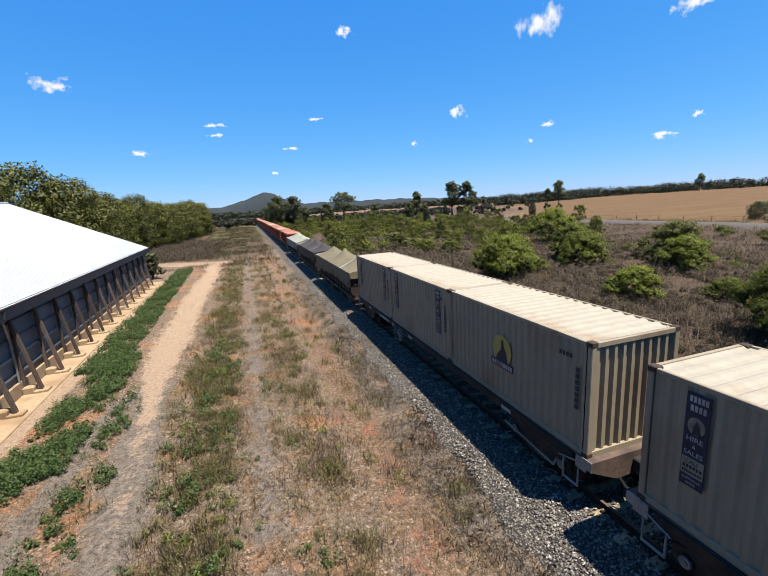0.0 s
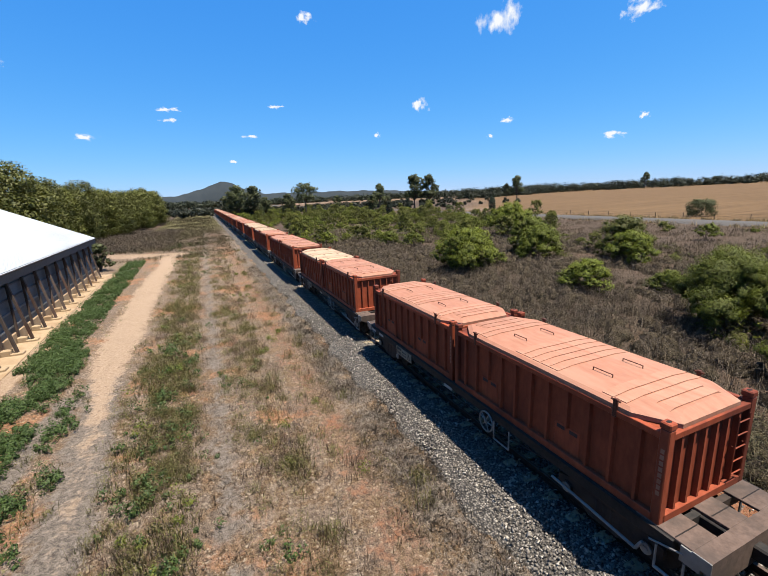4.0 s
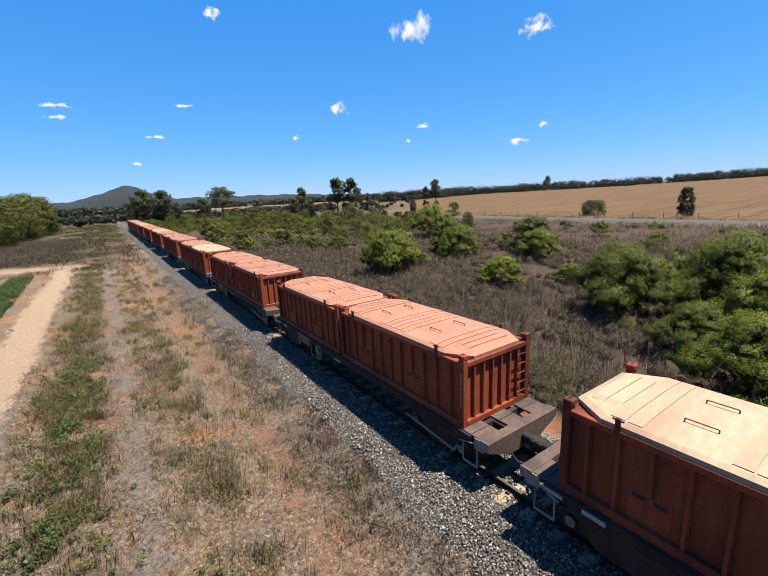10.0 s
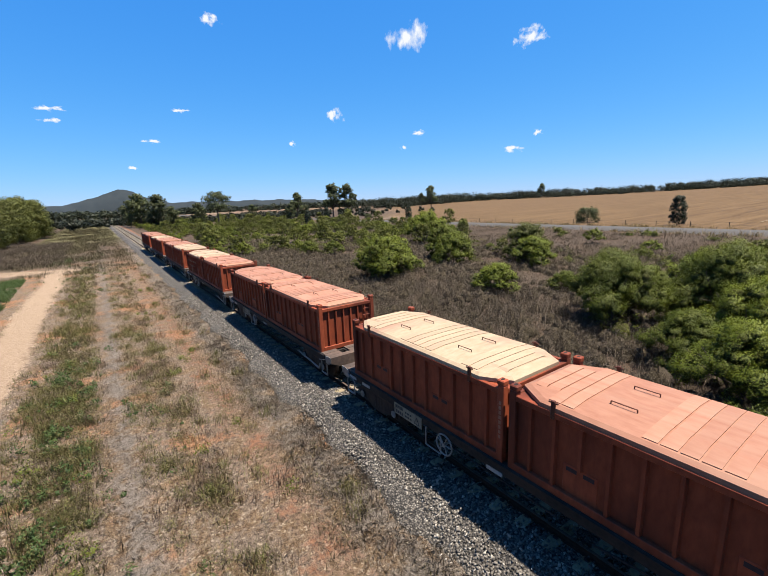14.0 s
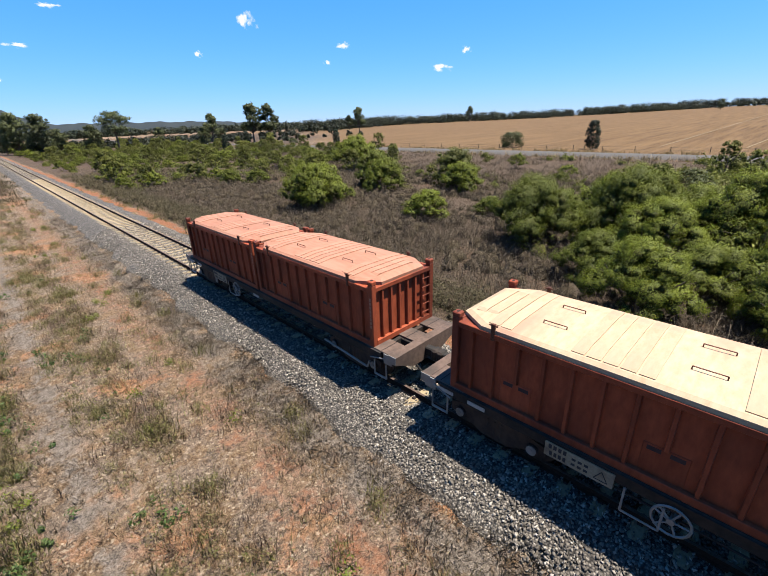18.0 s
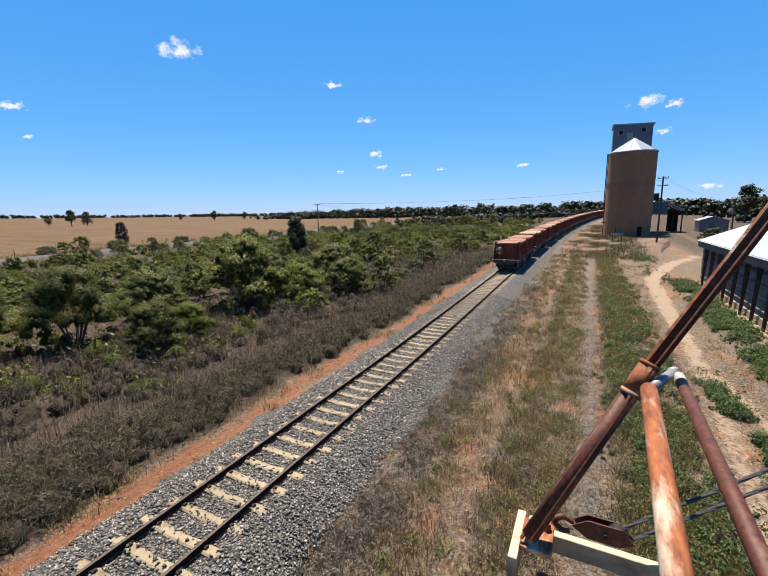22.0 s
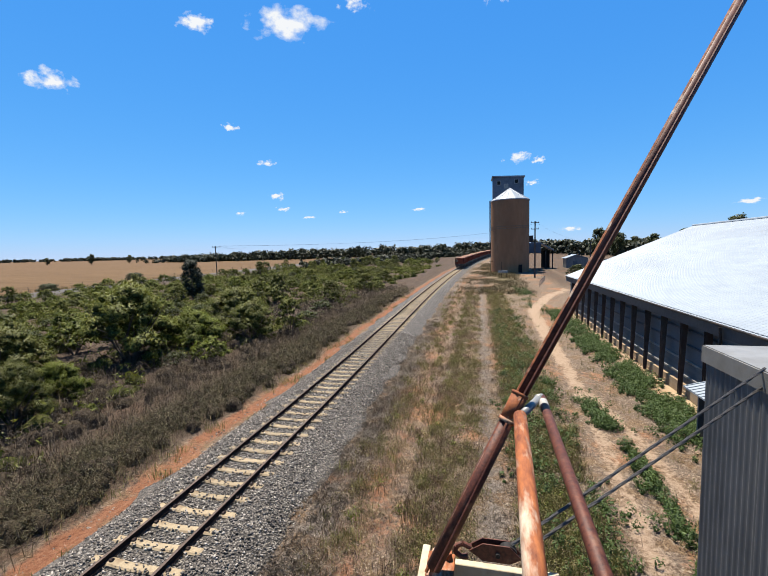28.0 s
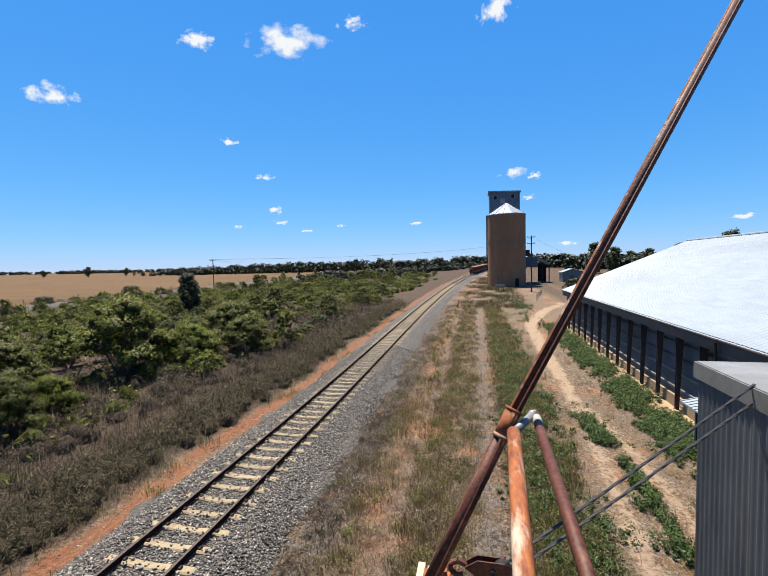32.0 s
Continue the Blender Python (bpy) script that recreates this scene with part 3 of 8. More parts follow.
def lay_ground():
    xs, ys = spaced(-16, 16, 0.32, 4300), spaced(-50, 64, 0.36, 4300)
    gx, gy = np.meshgrid(xs, ys)
    rng = np.random.default_rng(5)
    gz = land(gx, gy)
    near = (np.abs(gx) < 40) & (np.abs(gy) < 120)
    gz = gz + near * rng.normal(0, 0.012, gx.shape)
    # the drain beside the line, the bank of the path
    gz -= 0.10 * np.exp(-((gx - 10.9) / 0.8) ** 2) * (np.abs(gy) < 200)
    gz += 0.10 * np.exp(-((gx - 0.6) / 1.0) ** 2) * (np.abs(gy) < 120)
    nx, ny = len(xs), len(ys)
    verts = np.stack([gx.ravel(), gy.ravel(), gz.ravel()], 1)
    i = np.arange((ny - 1) * (nx - 1))
    a = (i // (nx - 1)) * nx + i % (nx - 1)
    tris = np.concatenate([np.stack([a, a + 1, a + nx + 1], 1), np.stack([a, a + nx + 1, a + nx], 1)])
    me = tris_mesh("ground", verts, tris, M_GROUND)
    x, y = verts[:, 0], verts[:, 1]
    sand = np.maximum.reduce([near_line(x, y, PATH_NORTH, 0.55 + 0.75 * smooth01((y - 16) / 10)), near_line(x, y, PATH_CROSS, 3.0), near_line(x, y, PATH_SOUTH, 0.40 + 0.012 * np.clip(np.abs(y) - 14, 0, 40)), near_line(x, y, PATH_RUT, 0.42)])
    sand = sand * (1 - 0.60 * smooth01((24 - y) / 14) * (y > 0)) * (1 - 0.30 * smooth01((y + 32) / 14) * (y <= 0))
    sand = np.maximum(sand, 0.9 * ((x < -8.0 - 0.035 * np.maximum(y - 20, 0)) & (x > -9.9 - 0.03 * np.maximum(y, 0)) & (np.abs(y) > 12) & (y < 52) & (y > -46)))
    edge = line_x(y) - TRACK_X
    red = np.clip(1.4 - np.abs(x - edge - 10.5 - 0.5 * wiggle(y)) / 0.60, 0, 1) * (0.80 + 0.12 * np.sin(y * 0.41) * np.sin(y * 0.17 + 1))
    red = np.maximum(red, 0.42 * np.exp(-((x - 3.0) / 1.1) ** 2))
    red = np.maximum(red, 0.30 * ((x > 16) & (x < 60)))
    gravel = np.maximum(0.62 * np.exp(-((x + 0.3) / 0.5) ** 2), 0.62 * np.exp(-((x - edge - 4.3) / 0.8) ** 2))
    gravel = np.maximum(gravel, np.where((y > -6) & (y < 20), np.maximum(near_line(x, y, PATH_NORTH, 0.9), near_line(x, y, [(-6.6, 0), (-6.0, 11), (-5.6, 18)], 0.5)) * 0.95, 0))
    crop = smooth01((x - 90) / 2) * (x < 3000) * smooth01((x - 0.70 * y - 4) / 8)
    crop = np.maximum(crop, 0.8 * smooth01((np.hypot(x, y) - 420) / 30) * (y > 0) * (x > 20) * (np.sin(np.hypot(x, y) * 0.016) > 0.1))
    rows_ = np.clip(1 - np.abs((y - 12 - 0.08 * (x - 100)) % 24 - 12) / 1.0, 0, 1)
    scrub = smooth01((x - edge - 10.95 - 0.4 * wiggle(y)) / 0.5) * (1 - np.maximum(smooth01((x - 84) / 3) * (x > 0.70 * y + 4), smooth01((np.hypot(x, y) - 420) / 30)))
    scrub = np.maximum(scrub * 0.9, 0.75 * np.maximum(smooth01((-12 - x) / 3), smooth01((y - 62) / 20) * (x < 4)))
    grassy = 0.6 * np.exp(-((x - edge + 4.5) / 2.2) ** 2) * smooth01((np.abs(y - 20) - 60) / 60)
    grassy = np.maximum(grassy, 0.65 * smooth01((y - 105) / 40) * (x < 5) * (x > -13))
    for nm, cols in (("cover", (sand, red, gravel)), ("crop", (crop, scrub, grassy))):
        at = me.color_attributes.new(nm, "FLOAT_COLOR", "POINT")
        buf = np.ones((len(x), 4), np.float32)
        for k in range(3):
            buf[:, k] = cols[k]
        at.data.foreach_set("color", buf.ravel())
    me.polygons.foreach_set("use_smooth", [True] * len(me.polygons))
    tagged(new("ground", me), "dry grassy ground with sandy tracks and red earth", "ground", kind="structure")


def lay_strip(name, centre, half, y0, y1, dy, profile, material, label, category):
    """A long strip along y: profile gives (offset, height) across it."""
    ys = np.arange(y0, y1 + dy / 2, dy)
    verts, faces = [], []
    k = len(profile)
    for yy in ys:
        cx, cz = centre(yy)
        rag = 0.22 * math.sin(yy * 1.7) + 0.16 * math.sin(yy * 0.63 + 1)
        verts += [(cx + o + (rag if j in (0, k - 1) else 0.0), yy, cz + h) for j, (o, h) in enumerate(profile)]
    for i in range(len(ys) - 1):
        for j in range(k - 1):
            a = i * k + j
            faces.append((a, a + 1, a + k + 1, a + k))
    ob = new(name, mesh_of(name, verts, faces, material, True))
    return tagged(ob, label, category, kind="structure")


def rise(y):
    return 0.0135 * min(max(-y - 20, 0), 240)


BED = [(-2.75, -0.06), (-2.1, 0.19), (-1.55, 0.43), (-1.15, 0.445), (-0.9, 0.395), (0, 0.385), (0.9, 0.395), (1.15, 0.445), (1.55, 0.43), (2.1, 0.19), (2.7, -0.10)]


def lay_track():
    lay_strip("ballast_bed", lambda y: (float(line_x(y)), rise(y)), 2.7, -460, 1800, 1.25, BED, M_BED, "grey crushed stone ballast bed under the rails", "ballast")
    # loose stones on the near stretch
    rng = np.random.default_rng(11)
    n = 78000
    y = rng.uniform(-1, 1, n)
    y = np.sign(y) * np.abs(y) ** 1.25 * 34 + 2
    off = rng.uniform(-4.0, 3.2, n)
    keep = rng.random(n) < np.where(off < -2.45, 0.6 * np.exp((off + 2.45) * 1.6), np.where(off > 2.5, 0.3, 1.0))
    # few stones lie on the sleepers
    phase = np.abs(((y - 88 + 0.3315) % 0.663) - 0.3315)
    keep &= (phase > 0.085) | (np.abs(off) > 1.05) | (rng.random(n) < np.where(np.abs(off) < 0.35, 0.30, 0.22))
    y, off = y[keep], off[keep]
    n = len(y)
    prof = np.array(BED)
    z = np.interp(off, prof[:, 0], prof[:, 1]) + rise(0)
    phase = np.abs(((y - 88 + 0.3315) % 0.663) - 0.3315)
    top = RAIL_TOP - 0.165 + np.where(np.abs(off) < 0.45, 0.0, 0.03) - np.where(phase > 0.085, 0.02, 0.0)
    z = np.where((phase < 0.13) & (np.abs(off) < 1.27), np.maximum(z, top), z)
    size = rng.uniform(0.024, 0.052, n)
    octa = np.array([[1, 0, 0], [-1, 0, 0], [0, 1, 0], [0, -1, 0], [0, 0, 1], [0, 0, -1]], float)
    tri = np.array([[0, 2, 4], [2, 1, 4], [1, 3, 4], [3, 0, 4], [2, 0, 5], [1, 2, 5], [3, 1, 5], [0, 3, 5]])
    shape = octa[None] * rng.uniform(0.5, 1.35, (n, 6, 1)) * [1.25, 0.9, 0.7] + rng.normal(0, 0.22, (n, 6, 3))
    ang = rng.uniform(0, 6.283, (n, 2))
    c, s = np.cos(ang), np.sin(ang)
    X, Y, Z = shape[..., 0], shape[..., 1], shape[..., 2] * 0.8
    X, Y = X * c[:, :1] - Y * s[:, :1], X * s[:, :1] + Y * c[:, :1]
    Y, Z = Y * c[:, 1:] - Z * s[:, 1:], Y * s[:, 1:] + Z * c[:, 1:]
    rise_ = 0.0135 * np.clip(-y - 20, 0, 240)
    V = np.stack([X * size[:, None] + (line_x(y) + off)[:, None], Y * size[:, None] + y[:, None], Z * size[:, None] + (z + rise_ + 0.012)[:, None]], -1)
    T = tri[None] + 6 * np.arange(n)[:, None, None]
    ob = new("ballast_stones", tris_mesh("ballast_stones", V.reshape(-1, 3), T.reshape(-1, 3), M_STONE))
    tagged(ob, "loose grey ballast stones between and beside the rails", "stones", kind="stuff")
    # rails
    track = holder("railway_track", "single railway track with rusty rails on pale concrete sleepers", "railway track", kind="structure")
    head = [(-0.036, 0.0), (-0.036, -0.028), (-0.01, -0.042), (-0.01, -0.125), (-0.066, -0.14), (-0.066, -0.152), (0.066, -0.152), (0.066, -0.14), (0.01, -0.125), (0.01, -0.042), (0.036, -0.028), (0.036, 0.0)]
    ys = [1700, 600, 250, 120, 60] + list(range(40, -401, -8))
    for side in (-0.7525, 0.7525):
        bm = bmesh.new()
        prev = None
        for yy in ys:
            cx, cz = float(line_x(yy)), rise(yy)
            ring = [bm.verts.new((cx + side + o, yy, cz + RAIL_TOP + h)) for o, h in head]
            if prev:
                for j in range(len(head)):
                    jj = (j + 1) % len(head)
                    f = bm.faces.new((prev[j], prev[jj], ring[jj], ring[j]))
                    f.material_index = 1 if j == len(head) - 1 else 0
            prev = ring
        bmesh.ops.recalc_face_normals(bm, faces=bm.faces[:])
        part("rail", bm, [M_RAIL, M_RAILTOP], track, "rusty steel rail with a polished top")
    return track


def lay_sleepers(track):
    def sleeper_mesh():
        bm = bmesh.new()
        pts = [(-1.25, 0.0), (-1.25, -0.20), (1.25, -0.20), (1.25, 0.0), (1.16, 0.035), (0.62, 0.035), (0.3, 0.0), (-0.3, 0.0), (-0.62, 0.035), (-1.16, 0.035)]
        lo = [bm.verts.new((px, -0.125, pz - (0.03 if pz > -0.1 else 0))) for px, pz in pts]
        l2 = [bm.verts.new((px, -0.085, pz)) for px, pz in pts]
        h2 = [bm.verts.new((px, 0.085, pz)) for px, pz in pts]
        hi = [bm.verts.new((px, 0.125, pz - (0.03 if pz > -0.1 else 0))) for px, pz in pts]
        n = len(pts)
        for a, b in ((lo, l2), (l2, h2), (h2, hi)):
            for i in range(n):
                bm.faces.new((a[i], a[(i + 1) % n], b[(i + 1) % n], b[i]))
        bm.faces.new(lo[::-1])
        bm.faces.new(hi)
        bmesh.ops.recalc_face_normals(bm, faces=bm.faces[:])
        me = bpy.data.meshes.new("sleeper")
        bm.to_mesh(me)
        bm.free()
        me.materials.append(M_SLEEPER)
        return me

    bm = bmesh.new()
    box(bm, -0.045, 0.045, -0.05, 0.05, 0.03, 0.075, 0.012)
    rod(bm, (-0.05, 0.0, 0.08), (0.05, 0.0, 0.06), 0.018, 6)
    clip = bpy.data.meshes.new("rail_clip")
    bm.to_mesh(clip)
    bm.free()
    clip.materials.append(M_CLIP)
    me = sleeper_mesh()
    rng = random.Random(3)
    for k in range(300):
        yy = 88 - 0.663 * k
        cx, cz = float(line_x(yy)), rise(yy)
        ob = new("sleeper", me)
        ob.parent = track
        ob.location = (cx + rng.uniform(-0.03, 0.03), yy + rng.uniform(-0.015, 0.015), cz + RAIL_TOP - 0.165 - rng.uniform(0, 0.012))
        ob.rotation_euler = (0, 0, rng.uniform(-0.012, 0.012))
        if -32 < yy < 24:
            for ox in (-0.85, -0.655, 0.655, 0.85):
                c = new("rail_clip", clip)
                c.parent = ob
                c.location = (ox, 0, 0)
    # sleepers beyond, joined
    V, F = [], []
    yy = 88 + 0.663
    while yy < 330:
        V += [(TRACK_X + sx * 1.25, yy + sy * 0.11, RAIL_TOP - 0.13) for sx, sy in ((-1, -1), (1, -1), (1, 1), (-1, 1))]
        F.append(tuple(range(len(V) - 4, len(V))))
        yy += 0.663
    ob = new("sleepers_beyond", mesh_of("sleepers_beyond", V, F, M_SLEEPER))
    tagged(ob, "far run of pale concrete sleepers", kind="stuff")
    ob.parent = track


# ---- sheds ----
def shed(name, x_wall, y_a, y_b, z_eave, label, sheeting, up=4.75):
    """A long grain shed: zinc roof over a wall held by raking posts. The wall runs from y_a to y_b at x_wall."""
    h = holder(name, label, "shed")
    run = 11.2
    ridge_x, ridge_z = x_wall - run, z_eave + up
    e = 0.45
    base = 0.0
    y0, y1 = min(y_a, y_b), max(y_a, y_b)
    # wall bays of sheeting between the posts
    bm = bmesh.new()
    box(bm, x_wall - 0.06, x_wall, y0, y1, base, z_eave - 0.1)
    part("wall", bm, M_WALLSHEET, h, "blue-grey sheeted wall")
    for k, zz in enumerate((1.0, 1.75, 2.5, 3.2)):
        bm = bmesh.new()
        box(bm, x_wall, x_wall + 0.07, y0, y1, zz - 0.05, zz + 0.05, 0.01)
        # lower girts pale: the light they throw back is put into their colour
        part("girt", bm, M_GALVCAP if k < 2 else M_FASCIA, h)
    bm = bmesh.new()
    box(bm, x_wall - 0.35, x_wall + 0.10, y0, y1, base - 0.3, base + 0.62, 0.03)
    part("plinth", bm, M_CONC, h, "sandy concrete plinth")
    bm = bmesh.new()
    box(bm, x_wall + 0.10, x_wall + 1.2, y0, y1, base - 0.3, base + 0.05, 0.02)
    part("apron", bm, M_CONC, h, "dusty concrete apron")
    # fascia with gutter
    bm = bmesh.new()
    box(bm, x_wall + e - 0.05, x_wall + e, y0, y1, z_eave - 0.55, z_eave + 0.02)
    part("fascia", bm, M_FASCIA, h, "slate-blue fascia boarding")
    bm = bmesh.new()
    box(bm, x_wall + e + 0.003, x_wall + e + 0.12, y0 - 0.1, y1 + 0.1, z_eave - 0.10, z_eave - 0.02, 0.02)
    part("gutter", bm, M_STEEL, h)
    # roof sheets in corrugation
    s = up / run
    for side in (1, -1):
        bm = bmesh.new()
        n = int((y1 - y0 + 0.4) / 0.26)
        rows_ = []
        for i in range(4 * n + 1):
            yy = y0 - 0.2 + (i // 4) * 0.26 + (0.0, 0.19, 0.205, 0.245)[i % 4]
            dz = 0.013 if i % 4 >= 2 else 0.0
            a = (ridge_x + side * (run + e + 0.08), yy, z_eave - (e + 0.08) * s + s * e + dz)
            b = (ridge_x, yy, ridge_z + s * 0.0 + dz + 0.02)
            rows_.append((bm.verts.new(a), bm.verts.new(b)))
        for p, q in zip(rows_, rows_[1:]):
            bm.faces.new((p[0], q[0], q[1], p[1]))
        bmesh.ops.recalc_face_normals(bm, faces=bm.faces[:])
        part("roof_sheeting", bm, sheeting, h, "pale ribbed zinc roof slope")
    bm = bmesh.new()
    rod(bm, (ridge_x, y0 - 0.2, ridge_z + 0.03), (ridge_x, y1 + 0.2, ridge_z + 0.03), 0.12, 8)
    part("ridge_cap", bm, sheeting, h)
    # gable walls and back wall close the shed
    for yy in (y0, y1):
        bm = bmesh.new()
        prism(bm, [(x_wall - 0.06, base), (x_wall - 0.06, z_eave - 0.1), (ridge_x, ridge_z - 0.08), (ridge_x - run, z_eave - 0.1), (ridge_x - run, base)], "y", yy - 0.04, yy + 0.04)
        part("gable_wall", bm, M_WALLSHEET, h)
    bm = bmesh.new()
    box(bm, ridge_x - run, ridge_x - run + 0.06, y0, y1, base, z_eave - 0.1)
    part("wall", bm, M_WALLSHEET, h)
    return h


def shed_posts(h, x_wall, y_list, z_eave, raking):
    """Raking rusty posts with concrete feet along a shed wall."""
    for i, yy in enumerate(y_list):
        bm = bmesh.new()
        foot = 0.62 if raking else 0.18
        for oy in (-0.075, 0.065):
            pts = [(x_wall + 0.08 + foot, 0.16), (x_wall + 0.21 + foot, 0.16), (x_wall + (0.22 if raking else 0.36), z_eave - 0.5), (x_wall + 0.08, z_eave - 0.3)]
            prism(bm, pts, "y", yy + oy, yy + oy + 0.012)
        pts = [(x_wall + 0.135 + foot, 0.16), (x_wall + 0.175 + foot, 0.16), (x_wall + 0.22, z_eave - 0.5), (x_wall + 0.18, z_eave - 0.4)]
        prism(bm, pts, "y", yy - 0.063, yy + 0.065)
        if raking:
            box(bm, x_wall + 0.075, x_wall + 0.19, yy + 0.09, yy + 0.21, 0.1, z_eave - 0.35, 0.01)
        p = part("post", bm, M_POST, h, "weathered raking post against an upright" if raking else "rust-brown upright steel post")
        bm = bmesh.new()
        box(bm, x_wall + foot - 0.12, x_wall + 0.42 + foot, yy - 0.24, yy + 0.24, -0.1, 0.16, 0.03)
        box(bm, x_wall + foot - 0.5, x_wall + foot - 0.06, yy - 0.2, yy + 0.2, -0.1, 0.34, 0.03)
        part("footing", bm, M_CONC, p, "sandy concrete footing")


def build_sheds():
    n = shed("grain_shed", -9.35, 6.0, 51.9, 4.05, "long grain shed with a sheen-white zinc roof and raking weathered posts", M_ROOF_PALE, 5.4)
    shed_posts(n, -9.35, [18.6 + 2.37 * k for k in range(14)], 4.05, True)
    bm = bmesh.new()
    rod(bm, (-8.85, 20.1, 3.9), (-9.0, 20.1, 3.4), 0.05, 8)
    rod(bm, (-9.0, 20.1, 3.4), (-9.28, 20.9, 2.5), 0.05, 8)
    rod(bm, (-9.28, 20.9, 2.5), (-9.28, 20.9, 0.5), 0.05, 8)
    part("downpipe", bm, M_GALVCAP, n, "bent grey downpipe")
    n.rotation_euler = (0, 0, radians(2.0))
    s = shed("grain_shed", -9.45, -46.0, -9.5, 4.15, "long grain shed with a pale zinc roof and rust-brown wall posts", M_ROOF)
    shed_posts(s, -9.45, [-19.0 - 2.05 * k for k in range(13)], 4.15, False)
    bm = bmesh.new()
    rod(bm, (-8.9, -17.6, 4.0), (-8.95, -17.6, 3.2), 0.05, 8)
    rod(bm, (-8.95, -17.6, 3.2), (-9.38, -16.9, 2.5), 0.05, 8)
    rod(bm, (-9.38, -16.9, 2.5), (-9.38, -16.9, 0.4), 0.05, 8)
    part("downpipe", bm, M_STEEL, s, "bent dark downpipe")


# ---- train ----
LINE_TIMES = list(range(0, 33))
TAIL = [(0, 314.48), (2, 281.55), (5, 231.65), (7, 198.6), (8, 182.2), (9, 165.7), (10, 149.2), (11, 132.7), (12, 116.3), (13, 99.9), (16, 51.0), (17, 34.9), (18, 18.95), (19, 3.05), (20, -12.7), (21, -28.2), (22, -43.2), (23, -57.4), (24, -70.4), (25, -82.6), (26.5, -99.5), (28, -115.5), (30, -140), (32, -167)]
M_DARKHOLE = stuff_mat("dark_casting_hole", (0.0062, 0.00413, 0.00372), (0.0103, 0.00743, 0.0062), None, 1, 12, 0.9)
M_PATCH = stuff_mat("faded_blue_black_patch", (0.0207, 0.0124, 0.0144), (0.0331, 0.0186, 0.0207), None, 1, 12, 0.7)
M_BOARD = stuff_mat("yellowed_cream_board", (0.157, 0.138, 0.0927), (0.216, 0.194, 0.138), (0.104, 0.0821, 0.0558), 3, 25, 0.75)
M_CAST = stuff_mat("rust_brown_cast_steel", (0.0207, 0.0132, 0.0103), (0.0413, 0.0269, 0.0198), (0.0581, 0.0372, 0.0248), 2, 14, 0.8, 0.1, 0.3, 0.004)
DECK_Z = 1.72          # top of the wagon frame
PITCH = 14.55          # length of an ore wagon over its couplers


def tail_at(t):
    return float(np.interp(t, [a for a, _ in TAIL], [b for _, b in TAIL]))


def bogie_parts(parent, yc):
    bg = holder("bogie", "grimy cast steel bogie")
    bg.parent = parent
    bg.location = (0, yc, 0)
    bm = bmesh.new()
    box(bm, -0.95, 0.95, -0.18, 0.18, RAIL_TOP + 0.42, RAIL_TOP + 0.72, 0.03)
    rod(bm, (0, 0, RAIL_TOP + 0.6), (0, 0, DECK_Z - 0.3), 0.22, 10)
    part("bolster", bm, M_STEEL, bg)
    for sx in (-1, 1):
        bm = bmesh.new()
        pts = [(-1.12, RAIL_TOP + 0.40), (-0.72, RAIL_TOP + 0.34), (-0.30, RAIL_TOP + 0.14), (0.30, RAIL_TOP + 0.14), (0.72, RAIL_TOP + 0.34), (1.12, RAIL_TOP + 0.40), (1.12, RAIL_TOP + 0.60), (0.5, RAIL_TOP + 0.76), (-0.5, RAIL_TOP + 0.76), (-1.12, RAIL_TOP + 0.60)]
        prism(bm, pts, "x", sx * 1.0 - 0.05, sx * 1.0 + 0.05)
        for yy in (-0.16, 0, 0.16):
            rod(bm, (sx * 1.0, yy, RAIL_TOP + 0.26), (sx * 1.0, yy, RAIL_TOP + 0.62), 0.07, 8)
        for yy in (-0.86, 0.86):
            rod(bm, (sx * 0.96, yy, RAIL_TOP + 0.44), (sx * 1.10, yy, RAIL_TOP + 0.44), 0.13, 10)
        part("side_frame", bm, M_CAST, bg, "rust-brown cast side frame")
        for yy in (-0.86, 0.86):
            bm = bmesh.new()
            rod(bm, (sx * 1.10, yy, RAIL_TOP + 0.44), (sx * 1.125, yy, RAIL_TOP + 0.44), 0.105, 12)
            rod(bm, (sx * 1.125, yy, RAIL_TOP + 0.44), (sx * 1.14, yy, RAIL_TOP + 0.44), 0.05, 8)
            part("axle_cap", bm, M_GALVCAP, bg, "pale axle cap")
        for yy in (-0.86, 0.86):
            bm = bmesh.new()
            rod(bm, (sx * 0.69, yy, RAIL_TOP + 0.43), (sx * 0.82, yy, RAIL_TOP + 0.43), 0.42, 20)
            rod(bm, (sx * 0.66, yy, RAIL_TOP + 0.43), (sx * 0.69, yy, RAIL_TOP + 0.43), 0.45, 20)
            rod(bm, (sx * 0.82, yy, RAIL_TOP + 0.43), (sx * 0.88, yy, RAIL_TOP + 0.43), 0.12, 10)
            part("wheel", bm, M_WHEEL, bg)
    for yy in (-0.86, 0.86):
        bm = bmesh.new()
        rod(bm, (-0.9, yy, RAIL_TOP + 0.43), (0.9, yy, RAIL_TOP + 0.43), 0.08, 8)
        part("axle", bm, M_STEEL, bg)
    return bg


